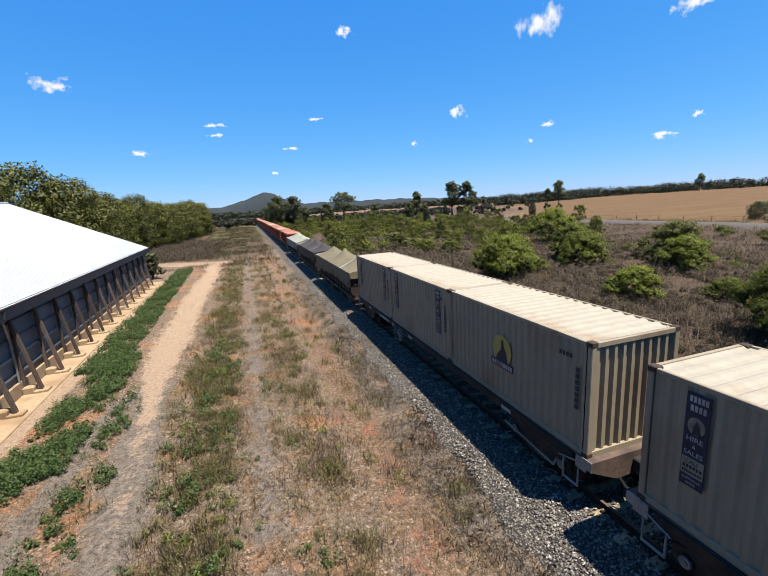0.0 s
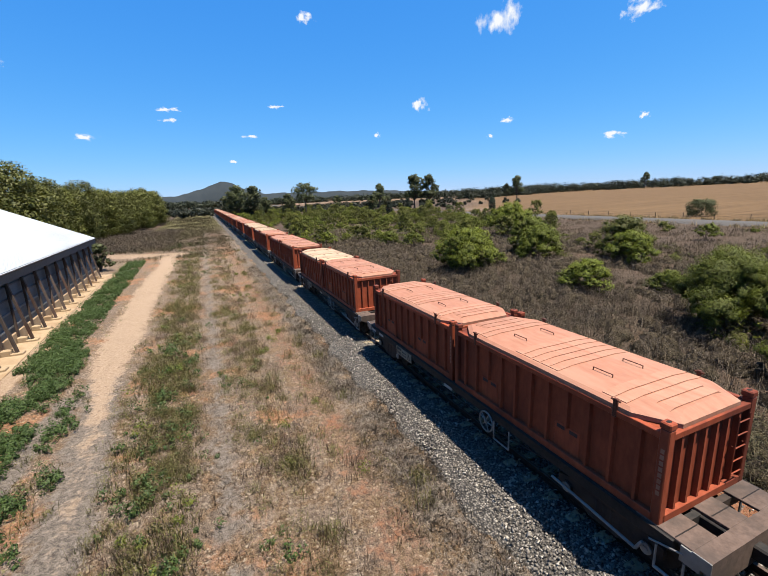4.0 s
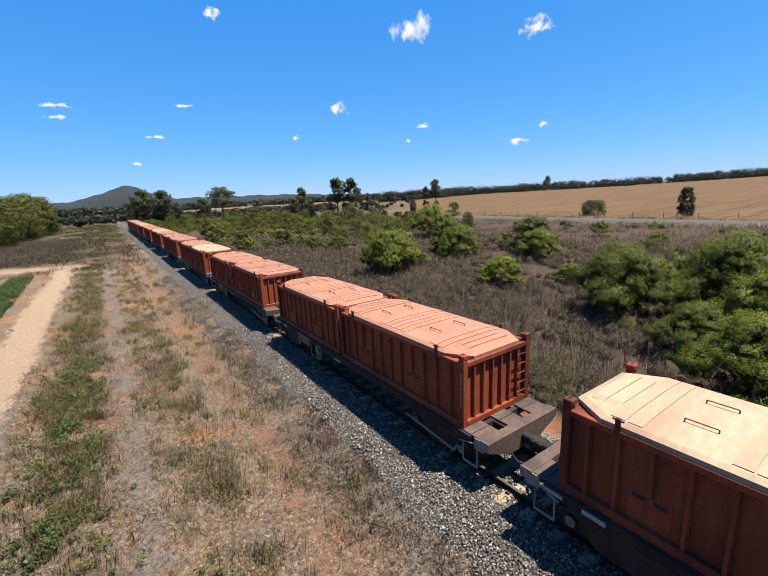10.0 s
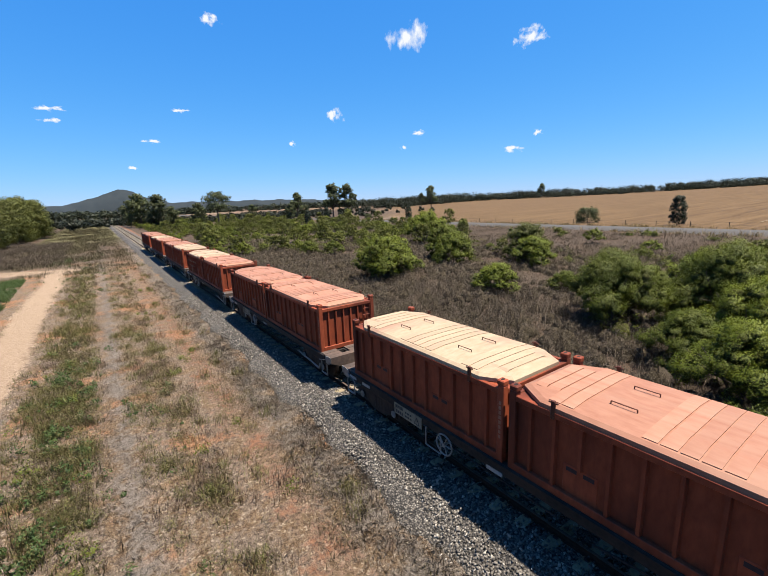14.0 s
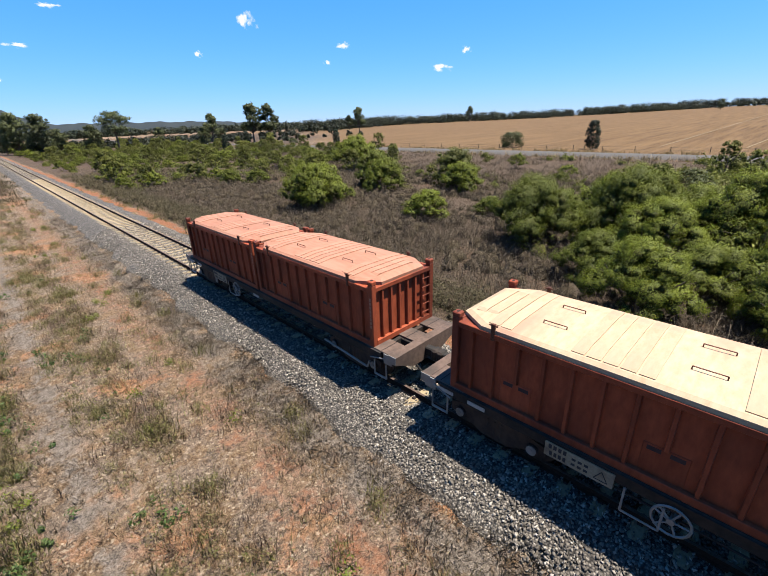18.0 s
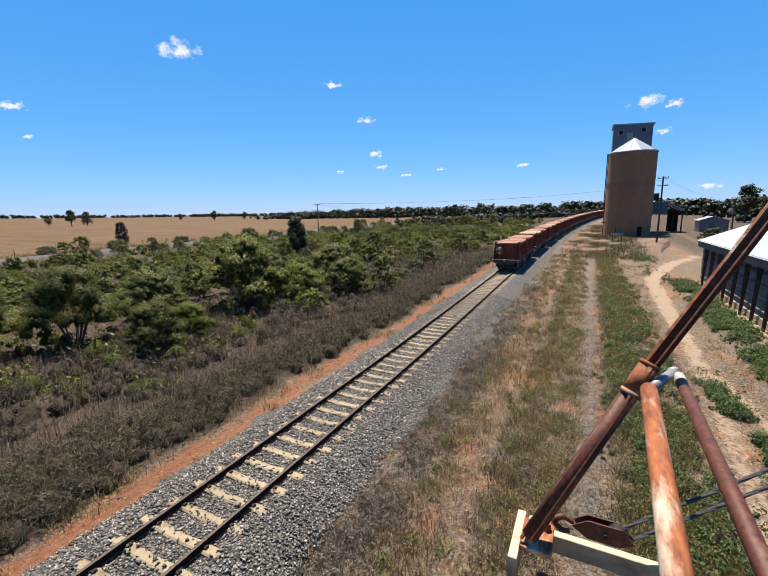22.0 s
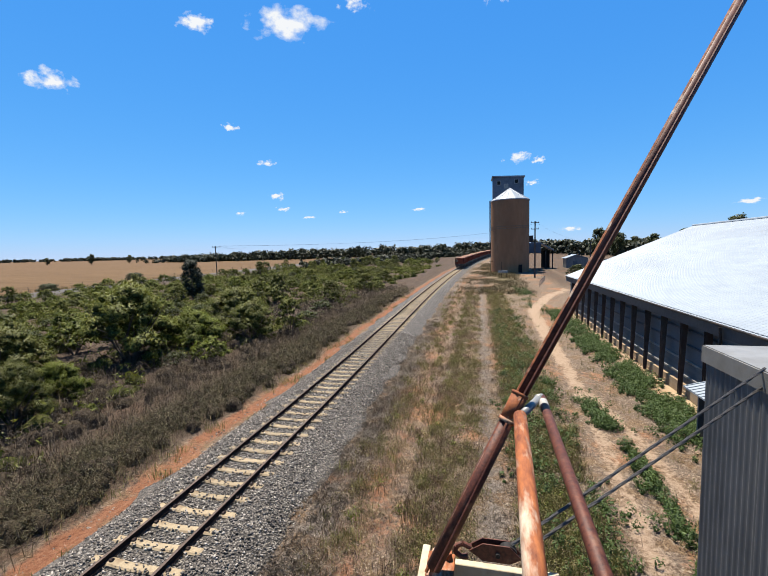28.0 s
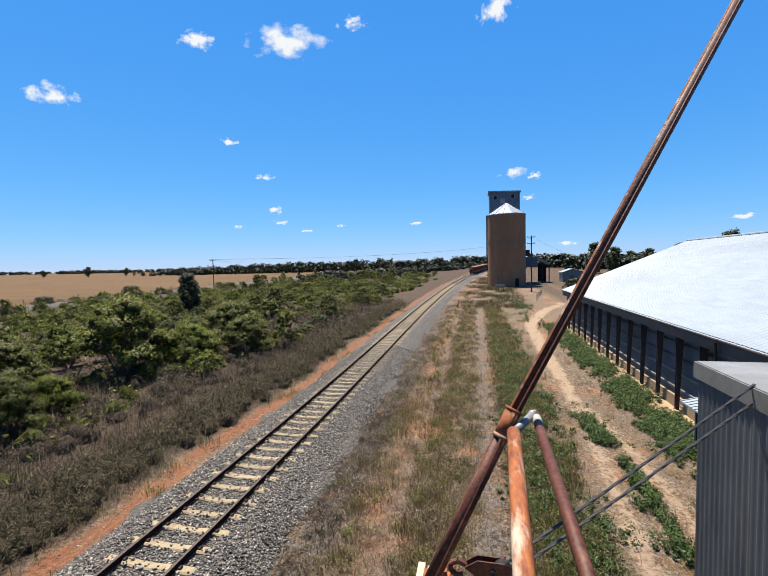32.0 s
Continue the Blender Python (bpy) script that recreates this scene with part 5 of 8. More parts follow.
def tarp_wagon(cover, patch, label, seed):
    """A long open hopper under a sagging tarpaulin, its middle at the origin."""
    h = holder("covered_hopper_wagon", label, "wagon", "tarpaulin-covered hoppers of the train")
    L, W, top = 6.55, 1.36, 2.98
    bm = bmesh.new()
    pts = [(-W, top - 0.1), (-W, 1.62), (-1.05, 1.30), (1.05, 1.30), (W, 1.62), (W, top - 0.1)]
    prism(bm, pts, "y", -L, L)
    part("body", bm, M_HOPPER, h, "dark rusty hopper body")
    for sx in (-1, 1):
        for k in range(16):
            yy = -L + 0.35 + (2 * L - 0.7) * k / 15
            bm = bmesh.new()
            box(bm, sx * W, sx * (W + 0.07), yy - 0.045, yy + 0.045, 1.62, top - 0.1, 0.01)
            part("rib", bm, M_HOPPER, h)
    bm = bmesh.new()
    box(bm, -0.3, 0.3, -L - 0.35, L + 0.35, 1.05, 1.32, 0.02)
    for sx in (-1, 1):
        box(bm, sx * 1.15 - 0.06, sx * 1.15 + 0.06, -L, L, 1.12, 1.30, 0.01)
    for yy in (-2.3, 0, 2.3):
        prism(bm, [(-0.9, 1.3), (-0.45, 0.85), (0.45, 0.85), (0.9, 1.3)], "y", yy - 0.5, yy + 0.5)
    part("underframe", bm, M_STEEL, h)
    rng = random.Random(seed)
    # the cover: a sheet that sags between the hoops and hangs down the sides
    nx, ny = 23, 101
    ph = [rng.uniform(0, 6.28) for _ in range(6)]
    verts, faces = [], []
    for i in range(ny):
        yy = -L - 0.12 + (2 * L + 0.24) * i / (ny - 1)
        endf = min(1.0, (L + 0.12 - abs(yy)) / 1.0)
        peak = abs(((yy / 4.4 + ph[0]) % 1.0) * 2 - 1) ** 2.2
        hoop = 0.34 + (0.52 + 0.14 * math.sin(yy * 0.7 + ph[1])) * peak
        for j in range(nx):
            u = -1 + 2 * j / (nx - 1)
            if abs(u) > 0.72:
                k = (abs(u) - 0.72) / 0.28
                x = math.copysign(W + 0.085 - 0.01 * k + 0.022 * math.sin(5 * yy + 2.2 * math.sin(1.3 * yy) + ph[2]) * k, u)
                drop = 1.02 + 0.10 * math.sin(yy * 0.45 + ph[3]) + 0.05 * math.sin(yy * 3.1 + ph[4])
                z = top + 0.06 - k * drop
            else:
                s = u / 0.72
                x = s * (W + 0.07)
                z = top + 0.06 + hoop * (1 - abs(s)) ** (1.1 + 0.35 * peak) * (0.35 + 0.65 * endf) + 0.018 * math.sin(7 * yy + 9 * s + ph[5]) * (1 - s * s) * peak
                z += 0.05 * noise.noise(Vector((x * 1.5, yy * 1.4, seed))) + 0.03 * noise.noise(Vector((x * 4.0, yy * 3.5, seed))) + 0.02 * abs(math.sin(2.2 * yy + 2.5 * s + ph[2])) ** 0.5 * (1 - abs(s))
            verts.append((x, yy, z))
    for i in range(ny - 1):
        for j in range(nx - 1):
            a = i * nx + j
            faces.append((a, a + 1, a + nx + 1, a + nx))
    ends = []
    for i in (0, ny - 1):
        row = [i * nx + j for j in range(nx)]
        low = []
        for j in row:
            x, yy, z = verts[j]
            verts.append((x, yy + (0.03 if i else -0.03), min(z, top - 0.35)))
            low.append(len(verts) - 1)
        for a, b, c2, d in zip(row, row[1:], low[1:], low):
            ends.append((a, b, c2, d))
    me = mesh_of("tarpaulin", verts, faces + ends, cover, True)
    me.materials.append(patch)
    me.materials.append(M_TARP_W)
    for ed in me.edges:
        a, b = ed.vertices
        ed.use_edge_sharp = a < nx * ny and b < nx * ny and a % nx == b % nx and a % nx in (3, nx - 4)
    ps = rng.choice((22, 66)), rng.choice((84, 92))
    k = 0
    for i in range(ny - 1):
        for j in range(nx - 1):
            me.polygons[k].material_index = (1 if i > ps[1] else 2 if abs(i - ps[0]) < 2 else 0) if 2 < j < nx - 4 else 0
            k += 1
    ob = new("tarpaulin", me)
    ob.parent = h
    tagged(ob, "sagging tarpaulin cover lashed over the load")
    for e in (-1, 1):
        bm = bmesh.new()
        for sx in (-1, 1):
            rod(bm, (sx * 1.2, e * (L + 0.35), 0.95), (sx * 1.2, e * (L + 0.35), 2.3), 0.025, 6)
            rod(bm, (sx * 0.7, e * (L + 0.35), 1.2), (sx * 0.7, e * (L + 0.35), 2.3), 0.025, 6)
            for zz in (1.3, 1.6, 1.9, 2.25):
                rod(bm, (sx * 0.7, e * (L + 0.35), zz), (sx * 1.2, e * (L + 0.35), zz), 0.018, 5)
            box(bm, sx * 0.75, sx * 1.25, e * (L + 0.2), e * (L + 0.5), 0.92, 0.97)
        box(bm, -1.25, 1.25, e * L, e * (L + 0.4), 1.22, 1.32, 0.01)
        part("end_ladder", bm, M_CAST, h, "grimy end ladder and step")
        bm = bmesh.new()
        box(bm, -0.11, 0.11, e * (L + 0.3), e * (L + 0.6), RAIL_TOP + 0.72, RAIL_TOP + 0.98, 0.03)
        part("coupler", bm, M_STEEL, h)
        bogie_parts(h, e * (L - 1.5))
    bm = bmesh.new()
    box(bm, -W - 0.09, -W - 0.075, 5.15, 5.75, 1.70, 1.98, 0.004)
    pl = part("notice_plate", bm, M_BOARD, h, "grimy notice plate")
    bm = bmesh.new()
    bars(bm, -W - 0.091, 5.2, 1.88, 0.5, 0.06, 5)
    bars(bm, -W - 0.091, 5.2, 1.77, 0.5, 0.05, 7)
    tagged(part("plate_marking", bm, M_MARK, pl), kind="stuff")
    for yy in (-5.6, -3.0, 0.5, 3.4):
        bm = bmesh.new()
        rod(bm, (-1.24, yy, 1.16), (-1.24, yy, 0.86), 0.02, 5)
        rod(bm, (-1.24, yy + 0.5, 1.16), (-1.24, yy + 0.5, 0.86), 0.02, 5)
        rod(bm, (-1.24, yy, 0.87), (-1.24, yy + 0.5, 0.87), 0.02, 5)
        part("side_step", bm, M_GALVCAP, h)
    for yy in (-1.2, 2.2):
        bm = bmesh.new()
        box(bm, -1.225, -1.212, yy, yy + 0.6, 1.16, 1.25)
        part("reflector_plate", bm, M_WHITE, h)
    return h


def freight_container(sign, label):
    """A corrugated twenty-foot freight container, base middle at the origin, lengthwise along y."""
    h = holder("freight_container", label, "container", "beige freight containers on the train")
    L, W, H = 3.03, 1.22, 2.59
    # corrugated side walls as a folded outline
    def folded(n, length, depth):
        pts, step = [], length / n
        for k in range(n):
            o = -length / 2 + k * step
            pts += [(o, 0), (o + step * 0.3, 0), (o + step * 0.5, depth), (o + step * 0.8, depth)]
        return pts + [(length / 2, 0)]

    for sx in (-1, 1):
        bm = bmesh.new()
        pr = folded(22, 2 * L - 0.3, -0.036)
        lo = [bm.verts.new((sx * (W - 0.015 + d), o, 0.14)) for o, d in pr]
        hi = [bm.verts.new((sx * (W - 0.015 + d), o, H - 0.09)) for o, d in pr]
        for i in range(len(pr) - 1):
            bm.faces.new((lo[i], lo[i + 1], hi[i + 1], hi[i]))
        bmesh.ops.recalc_face_normals(bm, faces=bm.faces[:])
        part("side_wall", bm, M_CONT, h, "beige corrugated side wall")
    for e in (-1, 1):
        bm = bmesh.new()
        pr = folded(9, 2 * W - 0.3, -0.075)
        lo = [bm.verts.new((o, e * (L - 0.02 + d), 0.14)) for o, d in pr]
        hi = [bm.verts.new((o, e * (L - 0.02 + d), H - 0.11)) for o, d in pr]
        for i in range(len(pr) - 1):
            bm.faces.new((lo[i], lo[i + 1], hi[i + 1], hi[i]))
        bmesh.ops.recalc_face_normals(bm, faces=bm.faces[:])
        part("end_wall", bm, M_CONT, h, "beige corrugated end wall")
    bm = bmesh.new()
    pr = folded(18, 2 * L - 0.2, -0.034)
    lo = [bm.verts.new((-W + 0.05, o, H - 0.015 + d)) for o, d in pr]
    hi = [bm.verts.new((W - 0.05, o, H - 0.015 + d)) for o, d in pr]
    for i in range(len(pr) - 1):
        bm.faces.new((lo[i], hi[i], hi[i + 1], lo[i + 1]))
    bmesh.ops.recalc_face_normals(bm, faces=bm.faces[:])
    part("roof_panel", bm, M_CONT_TOP, h, "pale ribbed roof")
    for sx in (-1, 1):
        for z0, z1 in ((0.0, 0.15), (H - 0.09, H - 0.005)):
            bm = bmesh.new()
            box(bm, sx * W - sx * 0.065, sx * W, -L, L, z0, z1, 0.01)
            part("side_rail", bm, M_CONT, h)
        for e in (-1, 1):
            bm = bmesh.new()
            box(bm, sx * W - sx * 0.14, sx * (W + 0.002), e * L - e * 0.12, e * (L + 0.002), 0.1, H - 0.1, 0.015)
            part("corner_post", bm, M_CONT, h)
            for zz in (0.0, H - 0.11):
                bm = bmesh.new()
                box(bm, sx * W - sx * 0.16, sx * (W + 0.006), e * L - e * 0.17, e * (L + 0.006), zz, zz + 0.118, 0.015)
                box(bm, sx * (W + 0.008) - 0.002, sx * (W + 0.008) + 0.002, e * L - e * 0.13, e * L - e * 0.05, zz + 0.035, zz + 0.085)
                part("corner_casting", bm, M_CAST, h, "dark rusty corner casting")
    for e in (-1, 1):
        for z0, z1 in ((0.0, 0.15), (H - 0.12, H - 0.005)):
            bm = bmesh.new()
            box(bm, -W + 0.1, W - 0.1, e * L - e * 0.08, e * L, z0, z1, 0.01)
            part("end_rail", bm, M_CONT, h)
    x = -W + 0.006
    bm = bmesh.new()
    box(bm, -W + 0.03, W - 0.03, -L + 0.02, L - 0.02, 0.10, 0.14)
    part("floor_panel", bm, M_DECK, h)

    def words(text, y, z, size, material, parent):
        cu = bpy.data.curves.new("lettering", "FONT")
        cu.body = text
        cu.size = size
        cu.align_x = "CENTER"
        cu.extrude = 0.002
        tmp = bpy.data.objects.new("lettering", cu)
        scene.collection.objects.link(tmp)
        me = bpy.data.meshes.new_from_object(tmp)
        bpy.data.objects.remove(tmp)
        me.materials.append(material)
        ob = new("lettering", me)
        ob.parent = parent
        ob.matrix_local = Matrix.Translation((x - 0.020, y, z)) @ pose(0, 0, 0, 90, 0, -90)
        return ob

    if sign == "tall":
        for y0 in (-2.16, 2.16):
            bm = bmesh.new()
            box(bm, x - 0.012, x, y0 - 0.18, y0 + 0.18, 0.82, 2.42, 0.003)
            panel = part("sign_panel", bm, M_NAVY, h, "navy and cream hire sign with a wolf emblem")
            bm = bmesh.new()
            box(bm, x - 0.015, x - 0.012, y0 - 0.17, y0 + 0.17, 1.02, 1.32)
            part("sign_patch", bm, M_BOARD, panel, "cream lettering panel")
            bm = bmesh.new()
            prism(bm, [(y0 + 0.13 * math.cos(a), 1.88 + 0.15 * math.sin(a)) for a in [k * math.tau / 20 for k in range(20)]], "x", x - 0.015, x - 0.012)
            part("sign_disc", bm, M_BOARD, panel, "cream disc")
            bm = bmesh.new()
            prism(bm, [(y0 - 0.09, 1.74), (y0 + 0.05, 1.74), (y0 + 0.04, 1.86), (y0 + 0.0, 1.97), (y0 - 0.05, 1.90)], "x", x - 0.017, x - 0.015)
            part("emblem", bm, M_MARK, panel, "dark animal emblem")
            bm = bmesh.new()
            for z0, w, n in ((2.27, 0.29, 5), (2.12, 0.25, 4)):
                bars(bm, x - 0.0125, y0 - w / 2, z0, w, 0.10, n, 0.3)
            tagged(part("name_bars", bm, M_WHITE, panel), kind="stuff")
            words("HIRE", y0, 1.61, 0.125, M_WHITE, panel)
            words("&", y0, 1.50, 0.09, M_WHITE, panel)
            words("SALES", y0, 1.37, 0.115, M_WHITE, panel)
            words("CALL", y0, 1.23, 0.09, M_NAVY, panel)
            words("AUSTRALIA", y0, 0.94, 0.058, M_WHITE, panel)
            words("WIDE", y0, 0.865, 0.058, M_WHITE, panel)
            bm = bmesh.new()
            bars(bm, x - 0.0155, y0 - 0.15, 1.14, 0.3, 0.055, 6, 0.3)
            bars(bm, x - 0.0155, y0 - 0.15, 1.06, 0.3, 0.04, 9, 0.3)
            tagged(part("number_bars", bm, M_NAVY, panel), kind="stuff")
    elif sign == "badge":
        bm = bmesh.new()
        prism(bm, [(0.0 + math.cos(a) * 0.42, 1.45 + math.sin(a) * 0.42) for a in [k * math.tau / 24 for k in range(24)]], "x", x - 0.012, x)
        panel = part("badge", bm, M_YELLOW, h, "round yellow badge with a dark wolf shape")
        bm = bmesh.new()
        prism(bm, [(-0.28, 1.06), (0.30, 1.06), (0.20, 1.3), (0.05, 1.45), (0.02, 1.72), (-0.06, 1.78), (-0.08, 1.6), (-0.2, 1.4)], "x", x - 0.016, x - 0.012)
        part("emblem", bm, M_MARK, panel)
        bm = bmesh.new()
        box(bm, x - 0.018, x - 0.002, -0.5, 0.5, 0.93, 1.13, 0.003)
        strip = part("name_strip", bm, M_NAVY, panel)
        bm = bmesh.new()
        bars(bm, x - 0.0185, -0.46, 0.97, 0.92, 0.12, 9, 0.3)
        tagged(part("name_bars", bm, M_WHITE, panel), kind="stuff")
    bm = bmesh.new()
    for k in range(7):
        box(bm, x - 0.004, x, -2.72, -2.62, 1.0 + 0.14 * k, 1.1 + 0.14 * k)
    bars(bm, x, -2.5, 2.1, 0.4, 0.1, 4)
    tagged(part("stencil", bm, M_MARK, h, "dark stencil bars"), kind="stuff")
    return h


def build_front():
    first_red = C_LEN + 0.07 + (len(["rr", "pr", "rp", "sr", "rr", "pr", "rr", "rp", "rr", "rr", "pr", "rr", "pp", "pr", "rr", "pr", "rr"]) - 1) * PITCH
    q = first_red + PITCH / 2
    for cover, patch, label, seed in ((M_TARP_W, M_TARP_L, "hopper wagon under a pale grey-green tarpaulin", 4), (M_TARP_D, M_TARP_G, "hopper wagon under a charcoal tarpaulin with a khaki strip", 7), (M_TARP_G, M_TARP_L, "hopper wagon under a khaki tarpaulin with light patches", 9)):
        q += 7.25
        TRAIN.append((tarp_wagon(cover, patch, label, seed), q, 0.0))
        q += 7.25
    tall = freight_container("tall", "beige corrugated freight container with two tall navy hire signs")
    badge = freight_container("badge", "beige corrugated freight container with a round yellow badge")
    long1 = flat_wagon("container_wagon", 19.4, "long dark skeletal wagon carrying three freight containers", "container wagons of the train", False)
    q += 9.8
    TRAIN.append((long1, q, 0.0))
    TRAIN.append((tall, q - 6.08, DECK_Z))
    TRAIN.append((copy_thing(tall, Matrix()), q, DECK_Z))
    TRAIN.append((badge, q + 6.08, DECK_Z))
    q += 19.4
    TRAIN.append((copy_thing(long1, Matrix()), q, 0.0))
    for k in (-1, 0, 1):
        TRAIN.append((copy_thing(tall, Matrix()), q + 6.08 * k, DECK_Z))


def build_tail_gear():
    """Standing brake wheels on two wagons, and the marker on the last one."""
    half = PITCH / 2 - 0.55
    wagons = [ob for ob, _, z in TRAIN if z == 0.0]
    for tail in (wagons[0], wagons[9]):
        bm = bmesh.new()
        spoked_wheel(bm, (0.60, half + 0.10, 2.70), (0, 1, 0), 0.29, 0.026)
        part("end_brake_wheel", bm, M_GALVCAP, tail, "pale spoked brake wheel on a stand")
        bm = bmesh.new()
        for xx in (0.82, 1.10):
            box(bm, xx - 0.05, xx + 0.05, half - 0.16, half - 0.06, DECK_Z - 0.1, 2.92, 0.008)
        box(bm, 0.56, 1.14, half - 0.12, half + 0.02, 2.55, 2.8, 0.01)
        part("brake_stand", bm, M_STEEL, tail)
    tail = wagons[0]
    bm = bmesh.new()
    box(bm, -0.10, 0.08, half + 0.40, half + 0.54, RAIL_TOP + 1.03, RAIL_TOP + 1.24, 0.02)
    part("end_marker", bm, M_WHITE, tail, "small white end-of-train unit")
    for sx in (-1, 1):
        bm = bmesh.new()
        for xx in (0.9, 1.22):
            rod(bm, (sx * xx, half + 0.14, DECK_Z - 0.85), (sx * xx, half + 0.14, DECK_Z + 0.1), 0.018, 6)
        rod(bm, (sx * 0.9, half + 0.14, DECK_Z - 0.84), (sx * 1.22, half + 0.14, DECK_Z - 0.84), 0.018, 6)
        part("grab_rail", bm, M_GALVCAP, tail)


def motions():
    for ob, offset, z in TRAIN:
        walk(ob, keyed_rows(offset, z))


# ---- silo and buildings beyond ----
def build_silo():
    cx, cy, z0 = -7.7, -108.0, 1.1
    h = holder("grain_silo", "tall brown concrete grain silo with a pale conical roof", "silo", at=(cx, cy, z0))
    bm = bmesh.new()
    rod(bm, (0, 0, -0.6), (0, 0, 18.1), 4.65, 48, cap=False)
    part("wall", bm, M_SILO, h, "brown weathered concrete drum", True)
    for p in h.children[0].data.polygons:
        p.use_smooth = abs(p.normal.z) < 0.5
    for zz in (10.85, 11.35):
        bm = bmesh.new()
        rod(bm, (0, 0, zz), (0, 0, zz + 0.14), 4.69, 48)
        part("band", bm, M_SILOBAND, h, "pale raised band")
    bm = bmesh.new()
    n = 14
    rim = [bm.verts.new((4.80 * math.cos(k * math.tau / n), 4.80 * math.sin(k * math.tau / n), 18.0)) for k in range(n)]
    low = [bm.verts.new((4.80 * math.cos(k * math.tau / n), 4.80 * math.sin(k * math.tau / n), 17.8)) for k in range(n)]
    top = bm.verts.new((0, 0, 21.1))
    for k in range(n):
        bm.faces.new((rim[k], rim[(k + 1) % n], top))
        bm.faces.new((low[k], low[(k + 1) % n], rim[(k + 1) % n], rim[k]))
    part("roof", bm, M_ROOF, h, "pale conical sheet roof")
    for k in range(n):
        a = k * math.tau / n
        bm = bmesh.new()
        rod(bm, (4.80 * math.cos(a), 4.80 * math.sin(a), 18.02), (0, 0, 21.12), 0.06, 5)
        part("roof_rib", bm, M_ROOF, h)
    bm = bmesh.new()
    box(bm, -2.6, -1.7, 4.05, 4.35, -0.3, 2.0, 0.02)
    part("door", bm, M_DARK, h, "small dark door")
    bm = bmesh.new()
    box(bm, 4.3, 5.2, 2.0, 2.15, 2.8, 3.0)
    rod(bm, (4.75, 2.0, -0.5), (4.75, 2.0, 18.0), 0.07, 8)
    rod(bm, (4.95, 1.5, 6), (4.95, 1.5, 18.0), 0.10, 8)
    part("downpipe", bm, M_STEEL, h)
    # head house behind
    e = holder("elevator_house", "tall grey-blue iron-clad elevator house with small windows", "elevator", at=(-7.7, -117.0, 1.2))
    bm = bmesh.new()
    prism(bm, [(-3.9, -0.8), (3.9, -0.8), (3.9, 25.0), (-3.9, 24.6)], "y", -3.2, 3.2)
    part("cladding", bm, M_BLUEIRON, e)
    bm = bmesh.new()
    prism(bm, [(-4.2, 24.55), (4.2, 24.95), (4.2, 25.25), (-4.2, 24.85)], "y", -3.5, 3.5)
    part("roof", bm, M_ROOF, e, "pale skillion roof")
    for xx, zz in ((2.4, 23.3), (-2.1, 23.5), (0.55, 22.4)):
        bm = bmesh.new()
        box(bm, xx - 0.55, xx + 0.55, 3.2, 3.26, zz - 0.6, zz + 0.6)
        w = part("window", bm, M_WHITE if xx == 0.55 else M_GALVCAP, e)
        bm = bmesh.new()
        box(bm, xx - 0.4, xx + 0.4, 3.262, 3.28, zz - 0.45, zz + 0.45)
        part("pane", bm, M_GALVCAP if xx == 0.55 else M_DARK, w)
    # loading shelter
    s = holder("loading_shelter", "open loading shelter with a pale roof beside the silo", "shelter", at=(-16.6, -119.0, 1.3))
    bm = bmesh.new()
    prism(bm, [(-3.0, 5.2), (0.4, 7.2), (3.8, 7.2), (3.8, 4.6), (3.5, 4.6), (3.5, 6.9), (0.4, 6.9), (-2.9, 4.9)], "y", -3, 3)
    part("roof", bm, M_ROOF, s)
    bm = bmesh.new()
    box(bm, 0.3, 4.4, 2.9, 3.02, 4.4, 7.0)
    part("front_sheet", bm, M_BLUEIRON, s)
    for xx in (-2.7, -1.0):
        for yy in (-2.7, 2.7):
            bm = bmesh.new()
            box(bm, xx - 0.12, xx + 0.12, yy - 0.12, yy + 0.12, -0.5, 5.3)
            part("post", bm, M_STEEL, s)
    bm = bmesh.new()
    box(bm, -2.8, -0.6, -2.9, -2.7, -0.5, 4.8)
    part("back_wall", bm, M_DARK, s)
    # small iron hut
    t = holder("iron_hut", "small corrugated iron hut with a pale gable roof", "hut", at=(-25.9, -121.0, 1.3))
    bm = bmesh.new()
    prism(bm, [(-2.7, -0.4), (2.7, -0.4), (2.7, 2.7), (0.3, 3.5), (-2.7, 2.6)], "y", -2.4, 2.4)
    part("wall", bm, M_GALV, t)
    bm = bmesh.new()
    prism(bm, [(3.0, 2.62), (0.3, 3.56), (-3.0, 2.55), (-3.0, 2.63), (0.3, 3.66), (3.0, 2.7)], "y", -2.7, 2.7)
    part("roof", bm, M_ROOF, t)
    bm = bmesh.new()
    box(bm, -0.1, 1.0, 2.4, 2.44, -0.3, 1.9)
    part("door", bm, M_BLUEIRON, t)
    # name board on two legs
    b = holder("name_board", "blank white name board on two dark legs beside the line", "sign", at=(-4.9, -88.5, 0.92))
    bm = bmesh.new()
    box(bm, -0.95, 0.95, -0.03, 0.03, 1.15, 1.6, 0.01)
    part("board", bm, M_WHITE, b)
    for xx in (-0.75, 0.75):
        bm = bmesh.new()
        box(bm, xx - 0.05, xx + 0.05, -0.09, -0.032, -0.3, 1.55)
        part("leg", bm, M_STEEL, b)
    bm = bmesh.new()
    rod(bm, (0.3, -0.3, -0.3), (0.3, -0.3, 3.4), 0.05, 6)
    part("pole", bm, M_STEEL, b)
